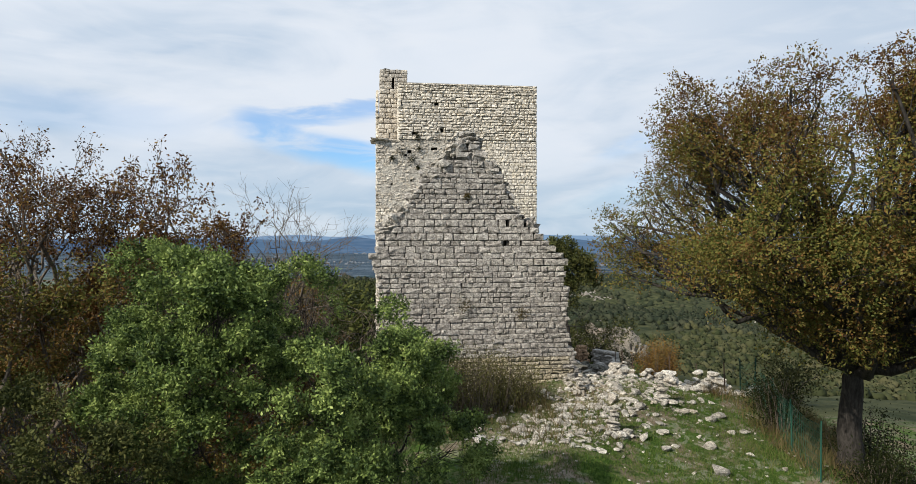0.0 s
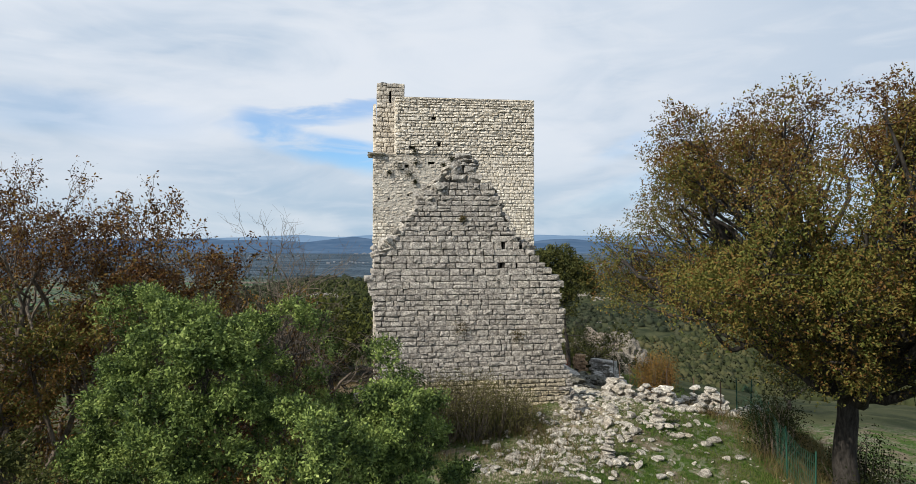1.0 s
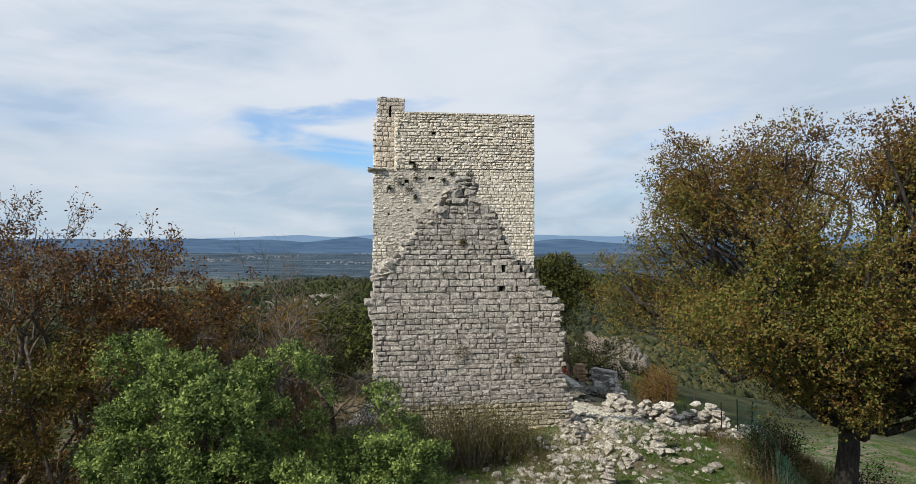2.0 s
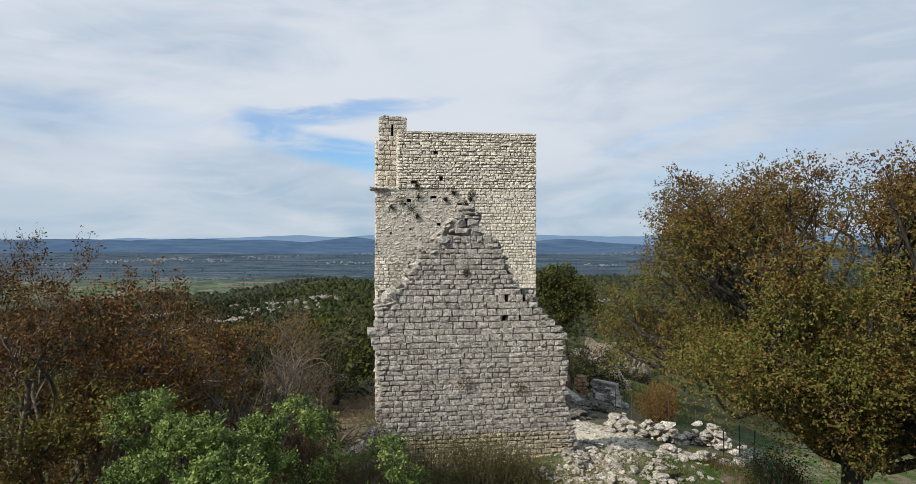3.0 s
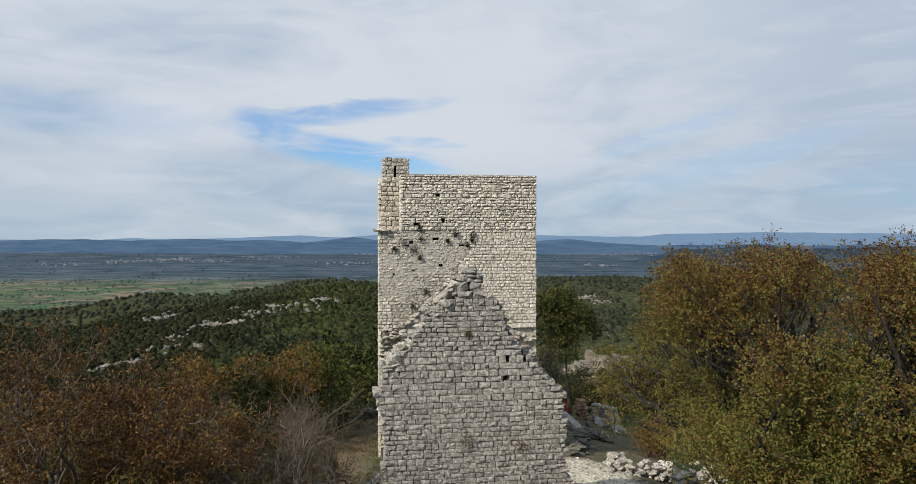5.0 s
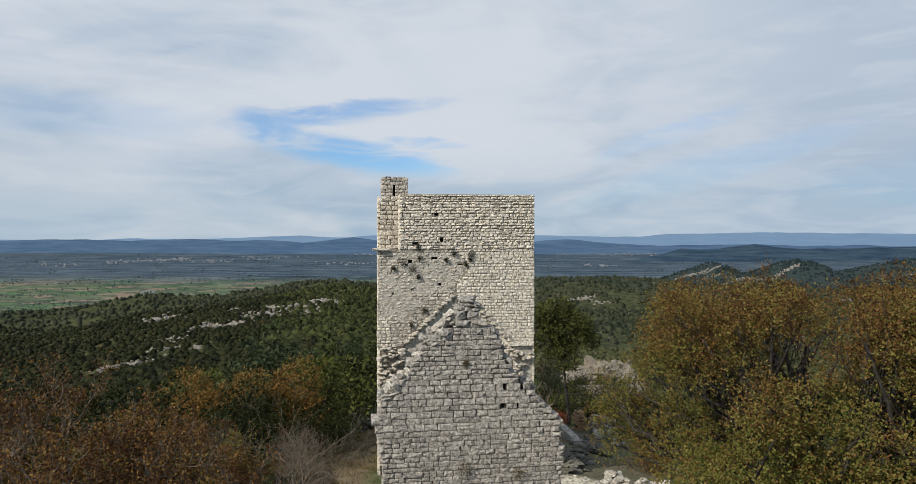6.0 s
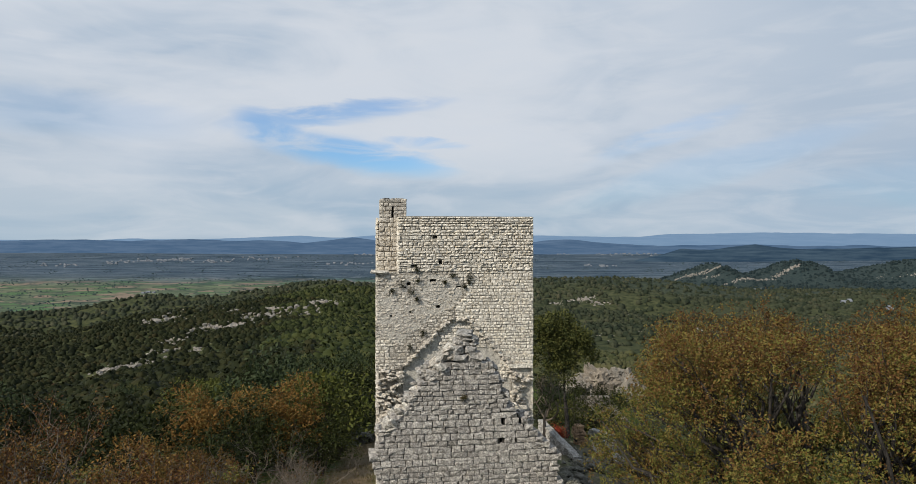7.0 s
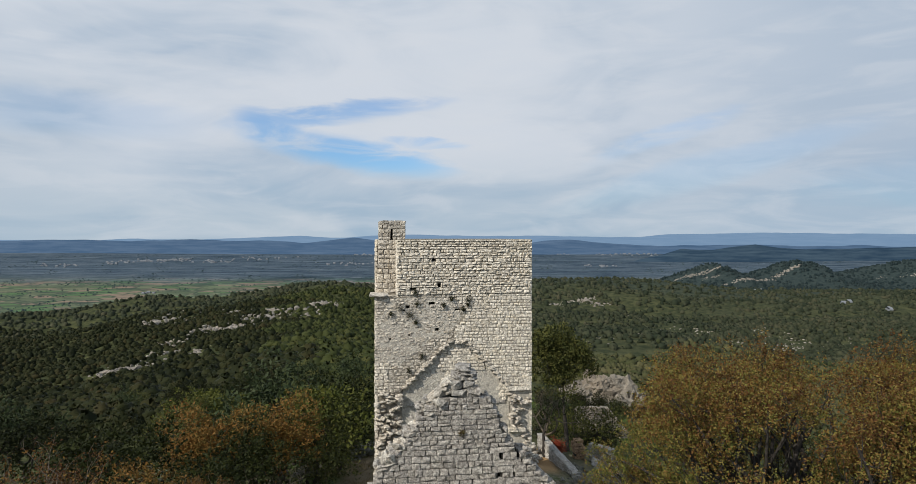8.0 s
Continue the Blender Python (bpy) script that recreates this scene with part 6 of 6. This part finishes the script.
def gravel():
    h = Heap()
    rng = np.random.default_rng(16)
    bm = bmesh.new()
    bmesh.ops.create_icosphere(bm, subdivisions=1, radius=0.5)
    bv, bf = np.array([v.co[:] for v in bm.verts]), np.array([[q.index for q in f.verts] for f in bm.faces])
    bm.free()
    for i in range(2200):
        if i % 8 == 0:
            x, y, w = rng.uniform(0.2, 9.0), rng.uniform(12.4, 22), rng.uniform(0.03, 0.09)
        elif i % 4 == 3:
            x, y, w = rng.uniform(3.0, 8.0), rng.uniform(21, 29), rng.uniform(0.05, 0.16)
        else:
            y, w = rng.uniform(14.3, 21.5), 0.03 + 0.19 * rng.random() ** 2.6
            x = rng.normal(2.2 + (y - 14.5) * 0.60, 1.05)
        if y > 18.3 and x < 2.6 or x > 9.2:
            continue
        m = np.array(Matrix.LocRotScale((x, y, float(height(x, y)) + w * 0.15), Euler((rng.normal(0, 0.25), rng.normal(0, 0.25), rng.uniform(0, 6))), (w * 1.5, w, w * 0.5)))
        h.add((bv + rng.normal(0, 0.08, bv.shape)) @ m[:3, :3].T + m[:3, 3], bf)
    thing("gravel", "pale limestone chips scattered over the ground", "gravel", kind="stuff", me=h.mesh("gravel", M_WHITE))


gravel()


def cairn(x, y, tall, n, seed):
    rng = np.random.default_rng(seed)
    b = at_ground(x, y, -0.02)
    t = thing("cairn", "small cairn of stacked pale flat stones", "cairn", "cairns", at=Matrix.Translation(b))
    z = 0.0
    for i in range(n):
        f = 1 - i / n
        h = tall / n * rng.uniform(0.8, 1.2)
        w = (0.16 + 0.34 * f) * rng.uniform(0.8, 1.15)
        part("stone", ROCK_MESHES[int(rng.integers(len(ROCKS)))], t, m=Matrix.LocRotScale((rng.normal(0, 0.02), rng.normal(0, 0.02), z + h / 2), Euler((rng.normal(0, 0.08), rng.normal(0, 0.08), rng.uniform(0, 6))), (w, w * 0.8, h * 1.15)))
        z += h
    for i in range(7):
        a = rng.uniform(0, 6.28)
        part("stone", ROCK_MESHES[int(rng.integers(len(ROCKS)))], t, m=Matrix.LocRotScale((math.cos(a) * 0.34, math.sin(a) * 0.3, 0.05), Euler((0, 0, a)), (0.28, 0.2, 0.16)))


cairn(3.9, 15.4, 0.66, 8, 1), cairn(5.85, 17.8, 0.85, 9, 2), cairn(3.55, 18.0, 0.55, 5, 3)


def rubble_wall(name, label, path, tall, thick, per_m, meshes, seed, big=(0.2, 0.5), category="wall"):
    """A low wall of heaped stones along a line on the ground."""
    rng = np.random.default_rng(seed)
    base = at_ground(*path[0])
    t = thing(name, label, category, at=Matrix.Translation(base))
    for (x0, y0), (x1, y1) in zip(path[:-1], path[1:]):
        ln = math.hypot(x1 - x0, y1 - y0)
        for _ in range(int(ln * per_m)):
            f, side, lift = rng.random(), rng.uniform(-1, 1), rng.random()
            nx, ny = -(y1 - y0) / ln, (x1 - x0) / ln
            wide = thick * (1 - 0.55 * lift)
            x, y = x0 + (x1 - x0) * f + nx * side * wide, y0 + (y1 - y0) * f + ny * side * wide
            w = rng.uniform(*big)
            z = float(height(x, y)) + lift * tall * (0.75 + 0.4 * math.sin(f * 9 + seed))
            part("stone", meshes[int(rng.integers(len(meshes)))], t,
                 m=Matrix.LocRotScale((x - base[0], y - base[1], z - base[2]), Euler((rng.normal(0, 0.12), rng.normal(0, 0.12), rng.uniform(0, 6.28))), (w * 1.25, w, w * rng.uniform(0.45, 0.7))))
    return t


rubble_wall("rubble_wall", "collapsed low wall of white limestone rubble", [(6.7, 27.6), (8.6, 27.5), (10.6, 27.2), (12.3, 26.0)], 0.85, 0.45, 42, ROCK_MESHES, 5, (0.2, 0.46))
rubble_wall("rubble_wall", "low line of grey tumbled stones along the bank", [(11.6, 24.6), (10.8, 22.4), (9.9, 20.6)], 0.4, 0.4, 13, GREY_ROCK_MESHES, 6, (0.25, 0.5))
rubble_wall("rubble_wall", "low line of pale stones on the grass edge", [(9.6, 20.8), (8.3, 20.6), (6.8, 20.9)], 0.3, 0.3, 18, ROCK_MESHES, 7, (0.18, 0.42))
rubble_wall("field_wall", "long low dry stone wall beside the path", [(-11.5, 38.5), (-9.4, 44.0), (-6.8, 49.6), (-4.5, 53.5)], 0.8, 0.35, 11, MOSSY_ROCK_MESHES, 8, (0.35, 0.7))
rubble_wall("field_wall", "second dry stone wall below the path", [(-10.5, 46.0), (-7.4, 51.8), (-5.0, 55.5)], 0.9, 0.35, 11, MOSSY_ROCK_MESHES, 9, (0.35, 0.7))
rubble_wall("rubble_wall", "broken wall of the vanished hall running back beside the tower", [(5.6, 29.5), (5.9, 34.5)], 0.5, 0.5, 14, MOSSY_ROCK_MESHES, 10, (0.22, 0.5))
rubble_wall("rubble_wall", "tumbled stones of the vanished hall", [(-3.2, 20.5), (-2.6, 26.0)], 0.6, 0.5, 12, GREY_ROCK_MESHES, 11, (0.22, 0.5))
rubble_wall("rubble_wall", "heap of tumbled tan stones beside the tower", [(5.4, 44.0), (5.9, 48.0)], 0.7, 0.7, 16, ROCK_MESHES, 13, (0.25, 0.6))
rubble_wall("rubble_wall", "tumbled grey stones below the broken wall", [(5.6, 30.5), (6.6, 34.5), (7.6, 38.5)], 0.45, 1.0, 17, MOSSY_ROCK_MESHES, 12, (0.2, 0.55))


def ruined_wall(label, u0, u1, z0, z1, at, mat, seed, deep=0.6, fall=0.3):
    """A standing stretch of coursed masonry with a broken top."""
    t = thing("ruined_wall", label, "wall", at=at)
    rows = courses(lambda z: u0, lambda z: u1 - (z - z0) * fall, z0, z1, (0.18, 0.3), (0.3, 0.6), 0.12, seed)
    front = lay(rows, 0.0, 0.3, 0.03, 0.06, ROUGH_BLOCKS, seed)
    back = [(Matrix.Translation((0, deep - 0.3, 0)) @ m, k) for m, k in lay(rows, 0.0, 0.3, 0.03, 0.06, ROUGH_BLOCKS, seed + 1)]
    part("core", slab("core", [(u0 + 0.1, z0 - 1.5), (u1 - 0.1, z0 - 1.5), (u1 - 0.1, z0 + 0.2), (u1 - (z1 - z0) * fall - 0.15, z1 - 0.3), (u0 + 0.1, z1 - 0.3)], 0.05, deep - 0.05, M_MORTAR), t)
    joined("masonry", front + back, ROUGH_BLOCKS, mat, t)
    return t


def turned(x, y, deg):
    return Matrix.Translation((x, y, 0)) @ Matrix.Rotation(radians(deg), 4, "Z")


ruined_wall("broken wall of pale grey stone stepping down beside the tower", 0, 10.5, -5.2, -3.4, turned(6.5, 48.6, -81), M_ROUGH, 60, 0.5, 1.2)
ruined_wall("broken wall end of rust orange stone", 0, 1.0, -5.9, -3.25, turned(9.05, 46.3, 12), M_ORANGE, 61, 0.7, 0.1)
ruined_wall("grey ruined wall running down from the orange stones", 0, 2.8, -6.2, -3.5, turned(10.05, 46.4, -46), M_ROUGH, 62, 0.6, 0.35)
ruined_wall("long grey ruined wall below the crag", 0, 5.8, -8.4, -5.1, turned(12.2, 62.0, 3), M_CRAG, 64, 0.6, 0.8)
rubble_wall("rubble_wall", "grey stones heaped against the broken walls", [(7.9, 43.6), (8.6, 40.6), (9.0, 37.6)], 0.5, 0.8, 18, MOSSY_ROCK_MESHES, 14, (0.25, 0.6))
rubble_wall("rubble_wall", "stones fallen from the orange wall", [(10.2, 46.0), (11.2, 42.0)], 0.9, 0.8, 14, GREY_ROCK_MESHES, 15, (0.2, 0.5))
rubble_wall("rubble_wall", "scattered pale chips beside the gable wall", [(3.6, 18.6), (4.6, 21.5)], 0.15, 0.9, 40, ROCK_MESHES, 16, (0.08, 0.22))


def crag():
    """The pale crag behind the ruin."""
    t = thing("crag", "pale weathered limestone crag with scrub on it", "rock", at=Matrix.Translation(at_ground(21.6, 93)))
    rng = np.random.default_rng(71)
    for x, y, z, w, d in [(-1.6, 0, 1.0, 7.0, 6.6), (0.6, 0.3, 1.6, 6.0, 6.8), (2.9, -0.2, 1.2, 4.2, 6.4), (-3.6, -0.6, 0.4, 4.4, 5.0), (-1.0, -1.8, 0.4, 5.0, 5.0), (1.6, -1.8, 0.4, 4.4, 4.8), (3.8, -0.8, 0.2, 3.0, 5.0), (-0.4, -0.4, 3.2, 3.2, 2.4), (1.6, -0.2, 3.7, 2.6, 2.2), (-2.2, -1.2, 2.4, 2.8, 2.2)]:
        bm = bmesh.new()
        bmesh.ops.create_icosphere(bm, subdivisions=4, radius=0.5)
        off = Vector(rng.uniform(0, 60, 3))
        for v in bm.verts:
            n = v.co.normalized()
            q = Vector((v.co.x * 5, v.co.y * 5, v.co.z * 9)) + off
            v.co += n * (noise.fractal(v.co * 3 + off, 0.8, 2.2, 5) * 0.16 - 0.16 * abs(noise.noise(q)) ** 0.6 + 0.06 * noise.cell(q * 0.9))
        bv, bf = np.array([v.co[:] for v in bm.verts]), np.array([[q.index for q in f.verts] for f in bm.faces])
        bm.free()
        part("boulder", np_mesh("boulder", bv * (w * 1.35, w * 0.8, d * 1.3) + (x * 1.4, y, z * 1.4 + 0.4), bf, M_CRAG), t)


crag()


thicket("crag_bush", "scrub bush growing on the pale crag", [(20.6, 88.8, 1.2, 3.6, 30), (23.2, 89.4, 1.0, 3.0, 30), (17.6, 88.4, 1.4, 2.2, 30)], M_SCRUB, 87, 0.22, 16, 0.4, "bushes on the crag")


def fence():
    """A sagging green net fence with thin posts along the edge of the bank."""
    line = [(8.0, 13.6), (8.35, 15.4), (8.8, 17.4), (9.3, 19.4), (9.7, 21.2)]
    t = thing("net_fence", "sagging green net fence with thin posts on the bank", "fence", at=Matrix.Translation(at_ground(*line[0])))
    o = np.array(at_ground(*line[0]))
    rng = np.random.default_rng(81)
    tops = []
    for x, y in line:
        p = np.array(at_ground(x, y)) - o
        q = p + (rng.normal(0, 0.06), rng.normal(0, 0.06), 1.35)
        v, f = tube([p - (0, 0, 0.2), (p + q) / 2, q], [0.02, 0.02, 0.018], 6)
        part("post", np_mesh("post", v, f, M_NET, True), t)
        tops.append((p, q))
    net = Heap()
    for (p0, q0), (p1, q1) in zip(tops[:-1], tops[1:]):
        for k in range(8):
            f = k / 7
            a, b = p0 + (q0 - p0) * f * 0.92, p1 + (q1 - p1) * f * 0.92
            net.add(*tube([a, (a + b) / 2 - (0, 0, 0.05 + 0.05 * f), b], [0.004] * 3, 3))
        for k in range(16):
            f = k / 16
            a, b = p0 + (p1 - p0) * f, q0 + (q1 - q0) * f
            net.add(*tube([a, b + (a - b) * 0.08 - (0, 0, 0.1 * math.sin(f * math.pi))], [0.004] * 2, 3))
    part("net", net.mesh("net", M_NET), t, "thin green netting")


fence()


def iron_posts():
    spots = [(9.3, 21.6, 1.3), (8.1, 30.5, 1.6), (10.6, 31.0, 1.7), (11.8, 30.6, 1.7), (9.3, 33.0, 1.6), (10.2, 40.0, 1.8)]
    for x, y, tall in spots:
        b = at_ground(x, y, -0.1)
        v, f = tube([(0, 0, 0), (0.02, 0, tall / 2), (0.0, 0.02, tall)], [0.022, 0.022, 0.02], 6)
        thing("fence_post", "thin rusty iron fence post", "post", "iron fence posts", at=Matrix.Translation(b), me=np_mesh("fence_post", v, f, M_IRON, True))


iron_posts()


def blades(name, label, spots, tall, width, mat, seed):
    """Grass: single bent blades."""
    rng = np.random.default_rng(seed)
    x, y = spots
    n = len(x)
    z = height(x, y)
    a = rng.uniform(0, 6.28, n)
    h = tall * rng.uniform(0.4, 1.3, n)
    lean = rng.normal(0, 0.45, (n, 2)) * h[:, None]
    w = np.column_stack([np.cos(a), np.sin(a)]) * width
    base = np.column_stack([x, y])
    v = np.stack([np.column_stack([base - w, z - 0.01]), np.column_stack([base + w, z - 0.01]), np.column_stack([base + lean, z + h])], axis=1).reshape(-1, 3)
    thing(name, label, "grass", kind="stuff", me=np_mesh(name, v, np.arange(n * 3).reshape(-1, 3), mat))


def grass_spots(n, x0, x1, y0, y1, seed, want):
    rng = np.random.default_rng(seed)
    x, y = rng.uniform(x0, x1, n), rng.uniform(y0, y1, n)
    q = np.sin(x * 1.3 + 0.6) * np.sin(y * 1.1) + 0.6 * np.sin(x * 3.1 + y * 2.3) + 0.4 * np.sin(y * 4.7 - x * 1.9)
    ok = rng.random(n) < np.clip(want(x, y) + 0.35 * q, 0.02, 1)
    return x[ok], y[ok]


blades("grass", "short green grass between the stones", grass_spots(90000, 0.0, 9.6, 12.2, 22.0, 91, lambda x, y: 0.7 - 0.6 * np.exp(-((x - 4.5) / 1.8) ** 2 - ((y - 18.6) / 1.6) ** 2)), 0.09, 0.008, M_GRASS, 92)
blades("dry_grass", "tall dry grass along the wall and the bank", grass_spots(15000, -4.5, 4.0, 14.5, 18.4, 93, lambda x, y: 0.35 + 0.3 * (y > 16.5) - 0.5 * (x > 2.6)), 0.34, 0.007, M_DRYGRASS, 94)
blades("bank_grass", "tall dry grass on the bank under the oak", grass_spots(14000, 8.0, 12.5, 12.5, 22.0, 95, lambda x, y: 0.5 + 0 * x), 0.4, 0.008, M_DRYGRASS, 96)
blades("ruin_grass", "dry grass among the ruins behind the tower", grass_spots(16000, 9.0, 22, 48, 92, 99, lambda x, y: 0.35 + 0 * x), 0.35, 0.03, M_GRASS, 100)
blades("path_grass", "dry grass on the path below the tower", grass_spots(22000, -10, -3.6, 21, 50, 97, lambda x, y: 0.45 + 0 * x), 0.16, 0.014, M_DRYGRASS, 98)


def wall_plants():
    """Tufts rooted in the masonry."""
    rng = np.random.default_rng(101)
    spots = [(-1.13, 2.88, GABLE_V, 0.34, M_DRYGRASS), (0.59, 2.66, GABLE_V, 0.28, M_DRYGRASS), (-1.1, 6.2, GABLE_V, 0.14, M_DRYGRASS), (-2.62, 8.95, 0, 0.3, M_SCRUB), (-2.15, 8.6, 0, 0.3, M_SCRUB), (-1.85, 9.1, 0, 0.22, M_SCRUB), (-1.9, 9.65, 0, 0.2, M_SCRUB),
             (-0.15, 9.3, 0, 0.16, M_SCRUB), (0.65, 9.3, 0, 0.24, M_SCRUB), (0.6, 9.05, 0, 0.18, M_SCRUB), (0.4, 8.8, 0, 0.16, M_SCRUB), (-0.55, 9.0, 0, 0.16, M_SCRUB), (-1.6, 6.6, 0, 0.22, M_SCRUB), (-3.05, 8.6, 0, 0.18, M_SCRUB), (-2.2, 5.9, 0, 0.2, M_SCRUB), (-1.9, 8.2, 0, 0.16, M_SCRUB)]
    for u, z, v, r, mat in spots:
        m = RUIN @ Matrix.Translation((u, v - 0.03, z))
        r *= 0.75
        p = rng.normal(0, 1, (34, 3)) * (r * 0.42, r * 0.18, r * 0.45) + (0, -r * 0.25, 0)
        vv, f = leaves(p, 8, 0.045, r * 0.16, rng, 0.3)
        part("foliage", np_mesh("foliage", vv, f, mat), thing("wall_plant", "small dry plant rooted in the stone wall", "plant", "plants in the masonry", at=m))


wall_plants()

# ---- single blocks of the ruin, last ----


def set_blocks(found, mat, name, limit):
    shapes = block_meshes(BLOCKS, mat, name)
    for owner, laid in found:
        for m, k in laid[:limit]:
            part(name, shapes[k], owner, m=m)
        if laid[limit:]:
            joined(name + "s_beyond", laid[limit:], BLOCKS, mat, owner)


set_blocks(gable_stones, M_GABLE, "block", 300)
set_blocks(tower_stones, M_TOWER, "ashlar", 300)
